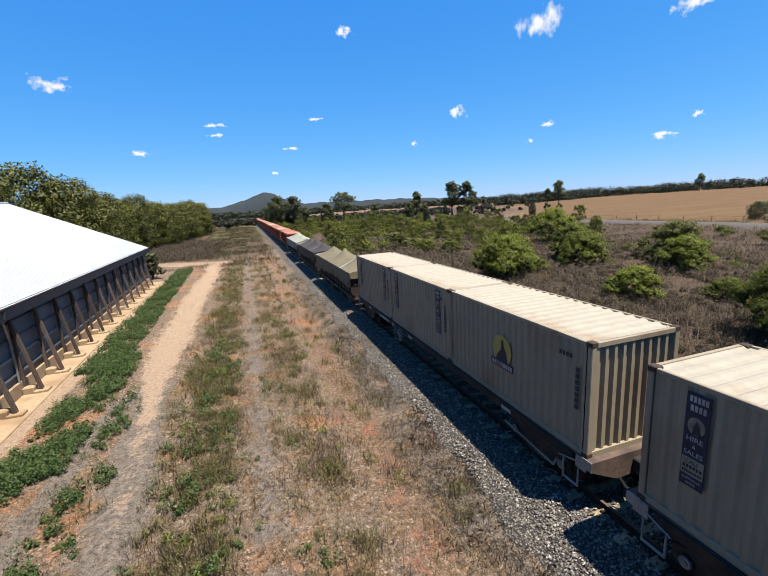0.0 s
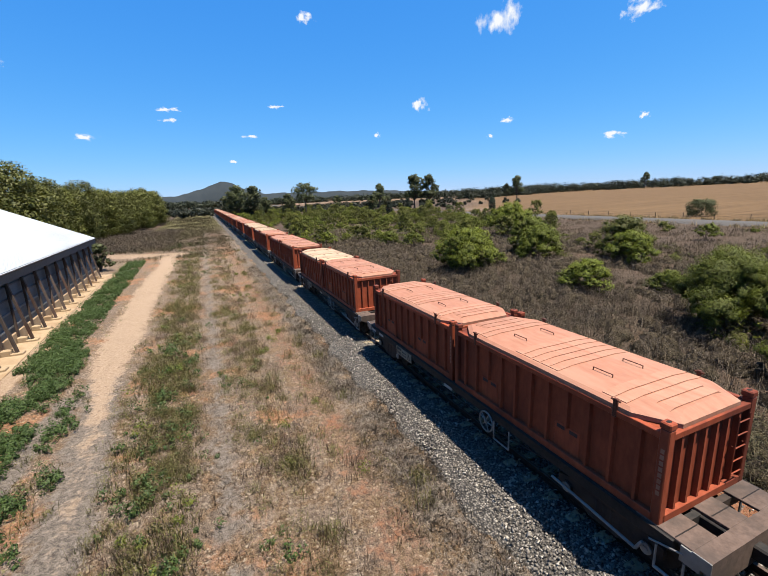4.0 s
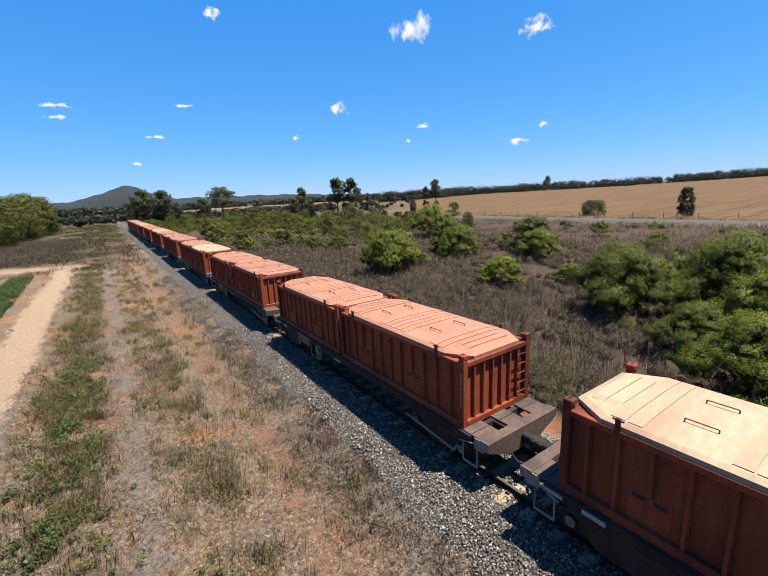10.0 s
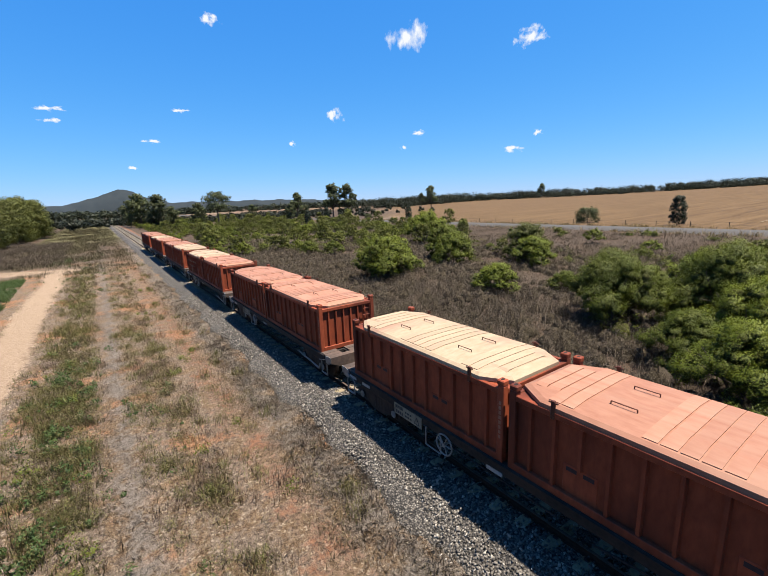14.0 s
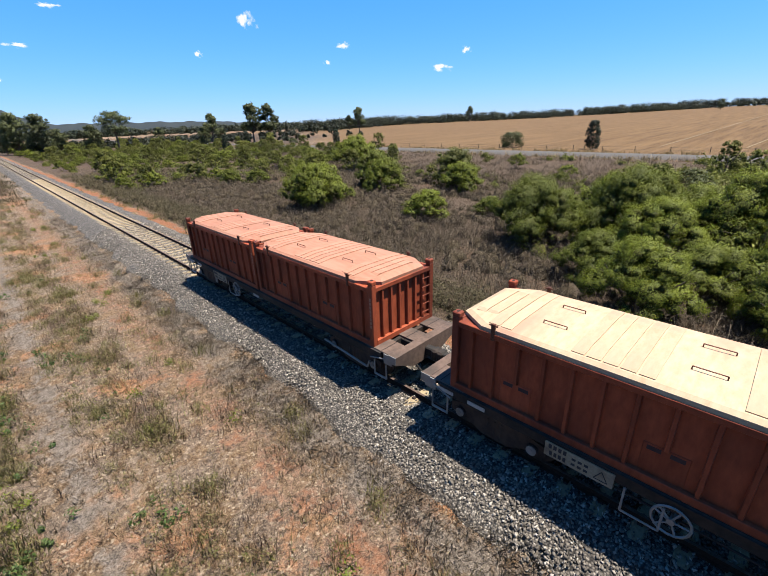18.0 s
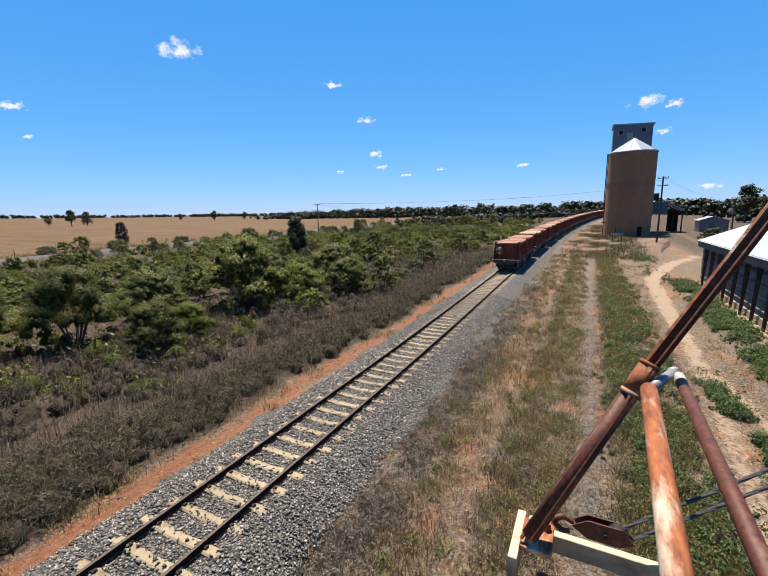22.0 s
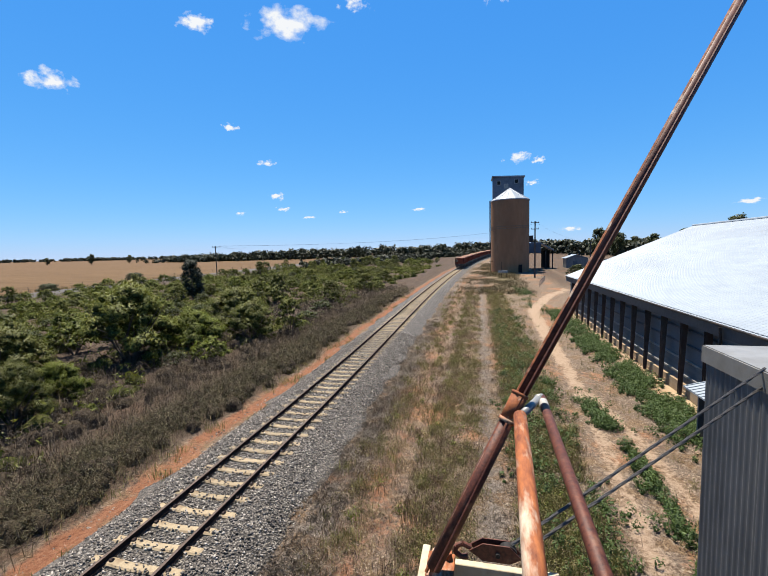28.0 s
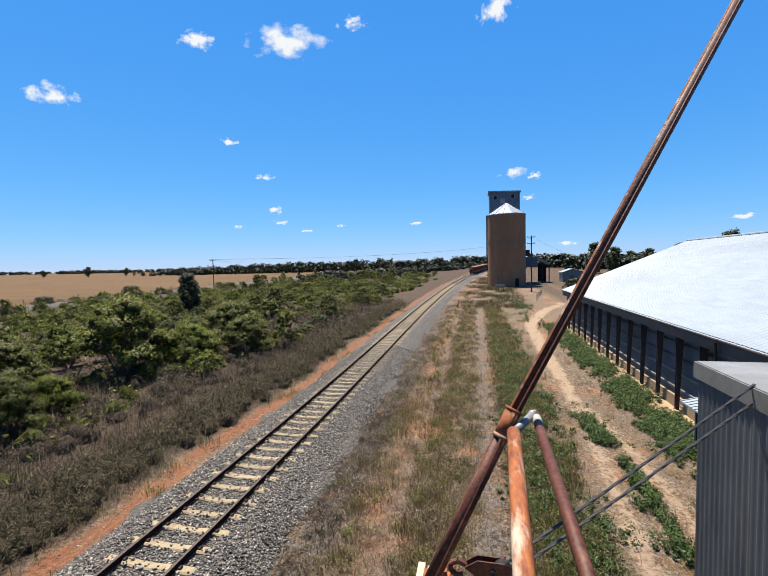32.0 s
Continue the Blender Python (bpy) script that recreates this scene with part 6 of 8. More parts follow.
    # low pale fence by the power pole
    for k in range(9):
        bm = bmesh.new()
        box(bm, -0.03, 0.03, -0.05, 0.05, -0.2, 1.0)
        p = part("fence_paling", bm, M_GALVCAP)
        p.location = (-9.6 - 0.32 * k, -70.0 - 1.4 * k, 0.75 + 0.018 * k)
        tagged(p, "short weathered grey fence paling in dry grass", "fence paling", "palings of the old fence")


def power_pole(at, top, arm, label, box_on=False):
    h = holder("power_pole", label, "power pole", at=at)
    bm = bmesh.new()
    rod(bm, (0, 0, -0.5), (0, 0, top), 0.17, 10, 0.12)
    part("pole", bm, M_POLE, h)
    for zz in ((top - 0.3,) if not box_on else (top - 0.3, top - 1.6)):
        bm = bmesh.new()
        box(bm, -arm, arm, -0.06, 0.06, zz - 0.06, zz + 0.06, 0.01)
        c = part("crossarm", bm, M_POLE, h)
        for xx in (-arm + 0.1, arm - 0.1, -0.35):
            bm = bmesh.new()
            rod(bm, (xx, 0, zz + 0.06), (xx, 0, zz + 0.28), 0.05, 6)
            part("insulator", bm, M_GALVCAP, c)
    if box_on:
        bm = bmesh.new()
        rod(bm, (0.75, 0, top - 4.2), (0.75, 0, top - 2.9), 0.42, 12)
        box(bm, 0.1, 0.5, -0.1, 0.1, top - 3.9, top - 3.7)
        part("transformer", bm, M_STEEL, h, "dark pole transformer")
    return h


def build_poles():
    power_pole((-11.2, -88.0, 0.92), 11.6, 0.8, "dark timber power pole with a transformer beside the track", True)
    power_pole((79.6, -110.5, 0.0), 10.3, 1.1, "grey timber power pole with a crossarm in the scrub")
    power_pole((-27.3, -111.0, 1.2), 7.0, 0.3, "short timber pole beside the hut")
    # wires as thin sagging tubes
    def wire(a, b, sag, r=0.012):
        bm = bmesh.new()
        a, b = Vector(a), Vector(b)
        tube(bm, [a.lerp(b, k / 12) - Vector((0, 0, 4 * sag * k / 12 * (1 - k / 12))) for k in range(13)], r)
        tagged(part("power_line", bm, M_WIRE), "thin sagging overhead power line", "power line", "overhead power lines")
    for off in (-1.0, 1.0):
        wire((79.6 + off, -110.5, 10.3), (205 + off, -330, 14.5), 1.2, 0.02)
        wire((79.6 + off, -110.5, 10.3), (-5 + off, -240, 16.0), 1.5, 0.02)
    wire((-11.6, -88, 12.1), (-4.5, -104.0, 12.0), 0.3)
    wire((-11.6, -88, 12.1), (-27.3, -111, 8.1), 0.8)


# ---- the loading boom and tower beside the camera ----
def at_eye(x, y, z):
    return Vector((EYE.x + x, EYE.y + y, EYE.z + z))


def build_boom():
    B, J, T = at_eye(0.279, -2.244, -1.895), at_eye(-0.198, -2.552, -1.006), at_eye(-1.775, -3.45, 1.666)
    h = holder("loading_boom", "rusty pipe boom with two peeling brace pipes and a bracket", "boom", at=B)
    def rel(p):
        return p - B
    bm = bmesh.new()
    rod(bm, rel(B), rel(J), 0.044, 16)
    rod(bm, rel(J), rel(T + (T - J) * 0.4), 0.038, 16)
    part("boom_pipe", bm, M_RUST, h, "deep rust-brown boom pipe", True)
    # rod strapped along the pipe
    side = Vector((0.042, 0.022, -0.014))
    bm = bmesh.new()
    rod(bm, rel(B) + side, rel(J) + side * 1.05, 0.011, 6)
    rod(bm, rel(J) + side * 1.05, rel(T + (T - J) * 0.4) + side, 0.011, 6)
    part("strapped_rod", bm, M_RUSTPAINT, h, "thin pale rod along the boom")
    other = Vector((-0.012, 0.040, 0.012))
    bm = bmesh.new()
    rod(bm, rel(B) + other, rel(J) + other, 0.007, 6)
    rod(bm, rel(J) + other, rel(T + (T - J) * 0.4) + other, 0.007, 6)
    part("strapped_rod", bm, M_RUST, h, "thin rusty rod along the boom")
    d = (J - B).normalized()
    bm = bmesh.new()
    rod(bm, rel(J - d * 0.07), rel(J + d * 0.11), 0.050, 16)
    rod(bm, rel(J - d * 0.085), rel(J - d * 0.06), 0.055, 16)
    rod(bm, rel(J + d * 0.10), rel(J + d * 0.12), 0.054, 16)
    part("sleeve", bm, M_RUSTPAINT, h, "rusty sleeve with flaking paint", True)
    J1 = at_eye(-0.235, -2.45, -1.0)
    N1 = at_eye(-0.13, -0.62, -1.02)
    bm = bmesh.new()
    rod(bm, rel(J1), rel(N1), 0.039, 16)
    part("strut_pipe", bm, M_RUSTPAINT, h, "brace pipe in peeling cream paint over rust", True)
    P2t, N2 = at_eye(-0.404, -2.789, -1.0), at_eye(-0.36, -0.66, -1.02)
    bm = bmesh.new()
    rod(bm, rel(P2t), rel(N2), 0.028, 14)
    p2 = part("strut_pipe", bm, M_RUST, h, "rusty brace pipe with a white band", True)
    q = (N2 - P2t).normalized()
    bm = bmesh.new()
    rod(bm, rel(P2t + q * 0.08), rel(P2t + q * 0.17), 0.0295, 14)
    part("white_band", bm, M_WHITE, p2)
    bm = bmesh.new()
    rod(bm, rel(J1 + Vector((-0.02, -0.02, 0.01))), rel(P2t + Vector((0.02, 0.04, 0.01))), 0.024, 12)
    rod(bm, rel(P2t + Vector((0.03, 0.05, 0.01))), rel(P2t), 0.028, 12)
    part("link_pipe", bm, M_GALVCAP, h, "short grey galvanised link", True)
    # cream bracket under the foot of the boom
    z = -0.03
    bm = bmesh.new()
    box(bm, 0.05, 0.10, -0.28, 0.12, z - 0.22, z - 0.04, 0.004)
    br = part("bracket", bm, M_CREAM, h, "cream painted steel channel")
    bm = bmesh.new()
    box(bm, -0.75, 0.05, -0.24, -0.19, z - 0.20, z - 0.08, 0.004)
    box(bm, -0.95, -0.05, 0.02, 0.40, z - 0.20, z - 0.16, 0.004)
    box(bm, -0.98, 0.0, 0.40, 0.44, z - 0.20, z + 0.0, 0.004)
    part("bracket_arm", bm, M_CREAM, br)
    bm = bmesh.new()
    box(bm, -0.12, 0.05, -0.19, 0.05, z - 0.04, z - 0.01, 0.004)
    for xx, yy in ((0.0, -0.14), (0.0, 0.0), (-0.08, -0.14)):
        rod(bm, (xx, yy, z - 0.01), (xx, yy, z + 0.035), 0.025, 6)
    part("foot_plate", bm, M_RUSTPAINT, br, "rusty bolted foot plate")
    # pulley block with hook
    blk = at_eye(-0.08, -2.40, -1.85)
    k = holder("pulley_block", "rusty pulley block with a hook and two wire ropes", "pulley", at=blk)
    bm = bmesh.new()
    for oy in (-0.03, 0.022):
        prism(bm, [(-0.16, -0.015), (-0.09, -0.055), (0.07, -0.055), (0.15, 0.0), (0.07, 0.055), (-0.09, 0.055)], "y", oy, oy + 0.008)
    part("cheek_plate", bm, M_RUST, k)
    bm = bmesh.new()
    rod(bm, (-0.08, -0.022, 0), (-0.08, 0.022, 0), 0.055, 16)
    rod(bm, (-0.02, -0.05, 0.0), (-0.02, 0.05, 0.0), 0.014, 8)
    part("sheave", bm, M_STEEL, k)
    bm = bmesh.new()
    pts = [(0.14, 0, 0), (0.19, 0, 0.02), (0.23, 0, 0.0), (0.24, 0, -0.04), (0.20, 0, -0.07), (0.16, 0, -0.06)]
    for a, b in zip(pts, pts[1:]):
        rod(bm, a, b, 0.016, 8)
    part("hook", bm, M_RUST, k)
    for dz, e in ((0.05, at_eye(-2.1, -3.534, -0.949)), (-0.05, at_eye(-2.1, -3.524, -1.077))):
        a = Vector((-0.10, 0, dz))
        b = e - blk
        u = (b - a).normalized()
        bm = bmesh.new()
        n = 60
        for s in range(3):
            prev = None
            for i in range(n + 1):
                w = i * 0.62 + s * math.tau / 3
                o = u.orthogonal().normalized()
                p = a.lerp(b, i / n) + 0.005 * (math.cos(w) * o + math.sin(w) * u.cross(o))
                if prev is not None:
                    rod(bm, prev, p, 0.0062, 5, cap=False)
                prev = p
        part("wire_rope", bm, M_WIRE, k, "twisted steel wire rope")


def build_tower():
    x1, y0, y1 = -2.1, -4.33, 1.6
    top = EYE.z - 0.98
    h = holder("elevator_tower", "narrow elevator tower clad in weathered corrugated iron", "tower")
    # corrugated faces
    def sheet(a, b, normal, z0, z1):
        a, b = Vector(a), Vector(b)
        n = int((b - a).length / 0.019)
        bm = bmesh.new()
        lo, hi = [], []
        for i in range(n + 1):
            p = a.lerp(b, i / n) + Vector(normal) * (0.009 * math.sin(i * math.tau / 4))
            lo.append(bm.verts.new((p.x, p.y, z0)))
            hi.append(bm.verts.new((p.x, p.y, z1)))
        for i in range(n):
            bm.faces.new((lo[i], lo[i + 1], hi[i + 1], hi[i]))
        bmesh.ops.recalc_face_normals(bm, faces=bm.faces[:])
        part("wall_sheet", bm, M_GALV, h, "corrugated galvanised sheet", True)
    y = y0
    k = 0
    while y < y1 - 0.05:
        ye = min(y + 0.80, y1)
        o = 0.006 if k % 2 else 0.0
        sheet((x1 + o, y, 0), (x1 + o, ye + 0.04, 0), (1, 0, 0), 0.0, top)
        y, k = ye, k + 1
    sheet((x1, y0, 0), (x1 - 2.6, y0, 0), (0, -1, 0), 0.0, top)
    sheet((x1, y1, 0), (x1 - 2.6, y1, 0), (0, 1, 0), 0.0, top)
    sheet((x1 - 2.6, y0, 0), (x1 - 2.6, y1, 0), (-1, 0, 0), 0.0, top)
    bm = bmesh.new()
    box(bm, x1 + 0.018, x1 + 0.03, y0 - 0.03, y1, top - 0.14, top + 0.012)
    box(bm, x1 - 2.63, x1 + 0.03, y0 - 0.03, y0 - 0.018, top - 0.14, top + 0.012)
    part("flashing", bm, M_GALVCAP, h, "dull zinc cap flashing")
    bm = bmesh.new()
    box(bm, x1 - 2.62, x1 + 0.017, y0 - 0.017, y1, top - 0.01, top + 0.02)
    part("cap_sheet", bm, M_GALVCAP, h)
    # low lean-to by the shed wall
    s = holder("lean_to", "small grey lean-to with a pale iron roof against the shed", "lean-to", at=(-8.3, -16.1, 0))
    bm = bmesh.new()
    prism(bm, [(-0.75, 0.0), (0.5, 0.0), (0.5, 1.85), (-0.75, 2.2)], "y", -0.5, 0.55)
    part("wall", bm, M_WALLSHEET, s)
    bm = bmesh.new()
    prism(bm, [(-0.8, 2.22), (0.78, 1.80), (0.78, 1.86), (-0.8, 2.29)], "y", -0.95, 0.9)
    part("roof", bm, M_ROOF, s)
    for k in range(8):
        bm = bmesh.new()
        prism(bm, [(-0.8, 2.28), (0.78, 1.85), (0.78, 1.885), (-0.8, 2.315)], "y", -0.9 + 0.235 * k, -0.86 + 0.235 * k)
        part("roof_rib", bm, M_ROOF, s)
    bm = bmesh.new()
    box(bm, 0.502, 0.53, -0.35, 0.2, 0.1, 1.65)
    part("door", bm, M_DARK, s)


# ---- road, fence, fields ----
def build_road():
    lay_strip("road", lambda y: (86.0 + 0.012 * y, float(land(86.0, y)) + 0.35), 3.5, -420, 700, 20, [(-5.0, -0.45), (-3.2, 0.0), (3.2, 0.0), (5.0, -0.45)], M_ASPHALT, "pale grey sealed country road on a low bank", "road")
    post = None
    for k in range(90):
        y = -260 + 6.2 * k
        x = 97.0 + 0.012 * y
        if post is None:
            bm = bmesh.new()
            rod(bm, (0, 0, -0.3), (0, 0, 1.15), 0.06, 6)
            post = part("fence_post", bm, M_POLE)
            tagged(post, "thin grey fence post along the stubble field", "fence post", "posts of the field fence")
            post.location = (x, y, float(land(x, y)))
        else:
            copy_thing(post, pose(x, y, float(land(x, y)), 0, 0, 7 * k))
    for zz in (0.5, 1.0):
        bm = bmesh.new()
        for k in range(0, 89, 8):
            a, b = -260 + 6.2 * k, -260 + 6.2 * min(k + 8, 89)
            rod(bm, (97 + 0.012 * a, a, float(land(97, a)) + zz), (97 + 0.012 * b, b, float(land(97, b)) + zz), 0.012, 4)
        tagged(part("fence_wire", bm, M_WIRE), "thin wire of the field fence", "fence wire")
    # pale tramlines in the stubble
    for k, yb in enumerate((-26, -17.5, -14, -5, 9, 24)):
        V, F = [], []
        for i in range(30):
            x = 112 + 24 * i
            y = yb + (yb + 14) * 0.004 * (x - 112) - 0.155 * (x - 112)
            w = (0.32 if 0 < k < 3 else 0.14) * (1 + 0.002 * (x - 112))
            z = float(land(x, y)) + 0.10 + 0.0004 * x
            V += [(x, y - w, z), (x, y + w, z)]
            if i:
                n = len(V)
                F.append((n - 4, n - 2, n - 1, n - 3))
        tagged(new("straw_windrow", mesh_of("straw_windrow", V, F, M_STRAW)), "pale strip of cut straw in the stubble field", "straw", "straw strips in the field")


M_STRAW = stuff_mat("pale_straw", (0.129, 0.0988, 0.0562), (0.167, 0.133, 0.0806), (0.125, 0.0874, 0.0479), 0.05, 3, 0.95, world=True)


# ---- plants ----
RNG = np.random.default_rng(21)


def unit(v):
    return v / np.maximum(np.linalg.norm(v, axis=1), 1e-6)[:, None]


def leaf_cloud(centres, radii, per, size, rng, flat=0.75, aspect=0.45, heart=None, dome=0.0):
    """Many small leaf quads gathered in clumps round the given centres, facing outwards and up."""
    n = len(centres) * per
    c = np.repeat(centres, per, 0)
    r = np.repeat(radii, per)
    d = unit(rng.normal(size=(n, 3)))
    if dome:
        d[:, 2] = np.where(rng.random(n) < dome, np.abs(d[:, 2]), d[:, 2])
    out = d.copy()
    d = d * (rng.random(n) ** (0.25 if dome else 0.4))[:, None]
    d[:, 2] *= flat
    p = c + d * r[:, None]
    face = unit(out * 0.8 + rng.normal(size=(n, 3)) * 0.5 + [0, 0, 0.2])
    soft = out * 0.95 + [0, 0, 0.15]
    if heart is not None:
        soft = soft + 0.6 * unit(p - heart)
    soft = unit(soft + face * 0.35)
    a = unit(np.cross(face, rng.normal(size=(n, 3))))
    b = np.cross(face, a)
    s = size * rng.uniform(0.6, 1.35, n)[:, None]
    V = np.stack([p - a * s, p - b * s * aspect, p + a * s, p + b * s * aspect], 1).reshape(-1, 3)
    q = 4 * np.arange(n)[:, None]
    T = np.concatenate([q + [0, 1, 2], q + [0, 2, 3]], 0)
    return V, T, np.repeat(soft, 4, 0)


def leaves(name, cloud, material):
    return tris_mesh(name, cloud[0], cloud[1], material, cloud[2])


def crown_centres(n, w, hgt, base, rng, lobes=15):
    """Clump centres over the upper side of a crown of rounded lobes, and the way each faces."""
    th = np.arange(lobes) * 2.399 + rng.uniform(-0.4, 0.4, lobes)
    u = np.sqrt((np.arange(lobes) + 0.3) / lobes)
    size = w * rng.uniform(0.13, 0.19, lobes)
    rad = w * 0.36 * u
    lc = np.stack([np.cos(th) * rad, np.sin(th) * rad, base + (hgt - base - size * 0.8) * np.clip(1 - 0.98 * u ** 2.2 * rng.uniform(0.75, 1.1, lobes), 0.04, 1)], 1)
    k = rng.integers(0, lobes, n)
    d = unit(rng.normal(size=(n, 3)))
    d[:, 2] = np.where(rng.random(n) < 0.75, np.abs(d[:, 2]), d[:, 2])
    p = lc[k] + d * size[k][:, None] * rng.uniform(0.78, 1.05, n)[:, None] * [1, 1, 0.82]
    low = base * rng.uniform(0.5, 1.3, n)
    p[:, 2] = np.clip(p[:, 2], low, hgt * 1.02)
    return p, d


def make_bush(name, label, w, hgt, mat_leaf, clumps, per, leaf, seed, stems=5, category="bush"):
    rng = np.random.default_rng(seed)
    h = holder(name, label, category, "scrub bushes beyond the line")
    bm = bmesh.new()
    for k in range(stems + 4):
        a = k * math.tau / (stems + 4) + rng.uniform(0, 1)
        p0 = Vector((0.06 * math.cos(a), 0.06 * math.sin(a), -0.15))
        p1 = Vector((w * 0.16 * math.cos(a), w * 0.16 * math.sin(a), hgt * 0.35))
        p2 = Vector((w * 0.34 * math.cos(a + 0.3), w * 0.34 * math.sin(a + 0.3), hgt * rng.uniform(0.6, 0.8)))
        p3 = Vector((w * 0.42 * math.cos(a - 0.4), w * 0.42 * math.sin(a - 0.4), hgt * rng.uniform(0.35, 0.6)))
        rod(bm, p0, p1, 0.045, 5, 0.032)
        rod(bm, p1, p2, 0.032, 5, 0.010)
        rod(bm, p1, p3, 0.022, 4, 0.008)
    part("trunk", bm, M_BARK, h, "several thin grey-brown stems")
    c, way = crown_centres(clumps, w, hgt, 0.11 * hgt, rng)
    r = rng.uniform(0.045, 0.085, clumps) * w
    V, T, N = leaf_cloud(c, r, per, leaf, rng, 0.95, 0.42, None, 0.55)
    # each spray is lit as a piece of its lobe
    N = unit(0.55 * N + 0.6 * np.repeat(way, per * 4, 0) + [0, 0, 0.08] + rng.normal(0, 0.16, N.shape))
    # dark blobs inside each clump: the shade of the gaps is their colour
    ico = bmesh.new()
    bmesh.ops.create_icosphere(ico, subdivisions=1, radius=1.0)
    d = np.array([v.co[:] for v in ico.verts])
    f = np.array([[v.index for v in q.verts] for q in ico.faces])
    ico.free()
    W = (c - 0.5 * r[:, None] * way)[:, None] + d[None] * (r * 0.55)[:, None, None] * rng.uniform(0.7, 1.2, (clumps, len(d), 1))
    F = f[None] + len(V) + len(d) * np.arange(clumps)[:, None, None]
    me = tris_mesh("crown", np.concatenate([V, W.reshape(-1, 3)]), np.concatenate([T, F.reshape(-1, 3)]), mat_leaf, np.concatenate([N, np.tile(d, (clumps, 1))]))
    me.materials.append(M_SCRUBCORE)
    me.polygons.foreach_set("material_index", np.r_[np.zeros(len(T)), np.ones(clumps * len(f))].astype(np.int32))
    ob = new("crown", me)
    ob.parent = h
    return h


def make_tree(name, label, w, hgt, trunk_h, mat_leaf, clumps, per, leaf, seed, layers=1, group="", flat=0.7, lean=0.0):
    """A gum tree: a trunk, spreading limbs, and a rounded lobe of leaf sprays at the end of each limb."""
    rng = np.random.default_rng(seed)
    h = holder(name, label, "tree", group)
    bm = bmesh.new()
    top = Vector((lean, 0.1, trunk_h))
    rod(bm, (0, 0, -0.4), top, 0.030 * hgt, 9, 0.018 * hgt)
    tips, sizes = [], []
    n = 11
    for k in range(n):
        a = k * 2.399 + rng.uniform(-0.3, 0.3)
        u = math.sqrt((k + 0.2) / n)
        r = w * 0.34 * u
        size = w * rng.uniform(0.17, 0.25)
        rise_ = (hgt - trunk_h - size * flat) * (1 - 0.30 * u * u) * (rng.uniform(0.22, 1.0) if k > 1 else 1.0)
        tip = top + Vector((math.cos(a) * r, math.sin(a) * r, rise_))
        mid = top.lerp(tip, 0.5) + Vector((math.cos(a), math.sin(a), -0.5)) * 0.04 * w
        rod(bm, top, mid, 0.012 * hgt, 6, 0.008 * hgt)
        rod(bm, mid, tip, 0.008 * hgt, 6, 0.003 * hgt)
        tips.append(tip[:])
        sizes.append(size)
    part("trunk", bm, M_BARK, h, "grey-brown trunk with spreading limbs")
    tips, sizes = np.array(tips), np.array(sizes)
    k = rng.integers(0, n, clumps)
    d = unit(rng.normal(size=(clumps, 3)))
    d[:, 2] = np.where(rng.random(clumps) < 0.5, np.abs(d[:, 2]), d[:, 2])
    pts = tips[k] + d * sizes[k][:, None] * rng.uniform(0.5, 1.05, clumps)[:, None] * [1, 1, flat]
    V, T, N = leaf_cloud(pts, rng.uniform(0.045, 0.085, clumps) * w, per, leaf, rng, 0.8, 0.5)
    N = unit(0.6 * N + 0.6 * np.repeat(d, per * 4, 0) + [0, 0, 0.15])
    ob = new("crown", leaves("crown", (V, T, N), mat_leaf))
    ob.parent = h
    return h


def make_column(name, label, w, hgt, mat_leaf, seed, n=70, per=22, leaf=0.16, group=""):
    """A dense tree that is leafy from the ground up."""
    rng = np.random.default_rng(seed)
    h = holder(name, label, "tree", group)
    bm = bmesh.new()
    rod(bm, (0, 0, -0.4), (0, 0, hgt * 0.8), 0.022 * hgt, 7, 0.006 * hgt)
    part("trunk", bm, M_BARK, h)
    z = rng.uniform(0.08, 0.97, n)
    r = 0.5 * w * np.sqrt(np.clip(1 - (np.abs(z - 0.35) / 0.66) ** 2.2, 0.02, 1)) * rng.uniform(0.55, 1.05, n)
    a = rng.uniform(0, 6.283, n)
    c = np.stack([r * np.cos(a), r * np.sin(a), z * hgt], 1)
    ob = new("crown", leaves("crown", leaf_cloud(c, rng.uniform(0.10, 0.19, n) * w, per, leaf, rng, 0.9, 0.5, np.array([0, 0, hgt * 0.3])), mat_leaf))
    ob.parent = h
    return h


def place(proto, used, x, y, s, turn, sz=None):
    m = pose(x, y, float(land(x, y)), 0, 0, turn) @ Matrix.Diagonal((s, s, sz or s, 1))
    if id(proto) not in used:
        used.add(id(proto))
        proto.matrix_basis = m
        return proto
    return copy_thing(proto, m)


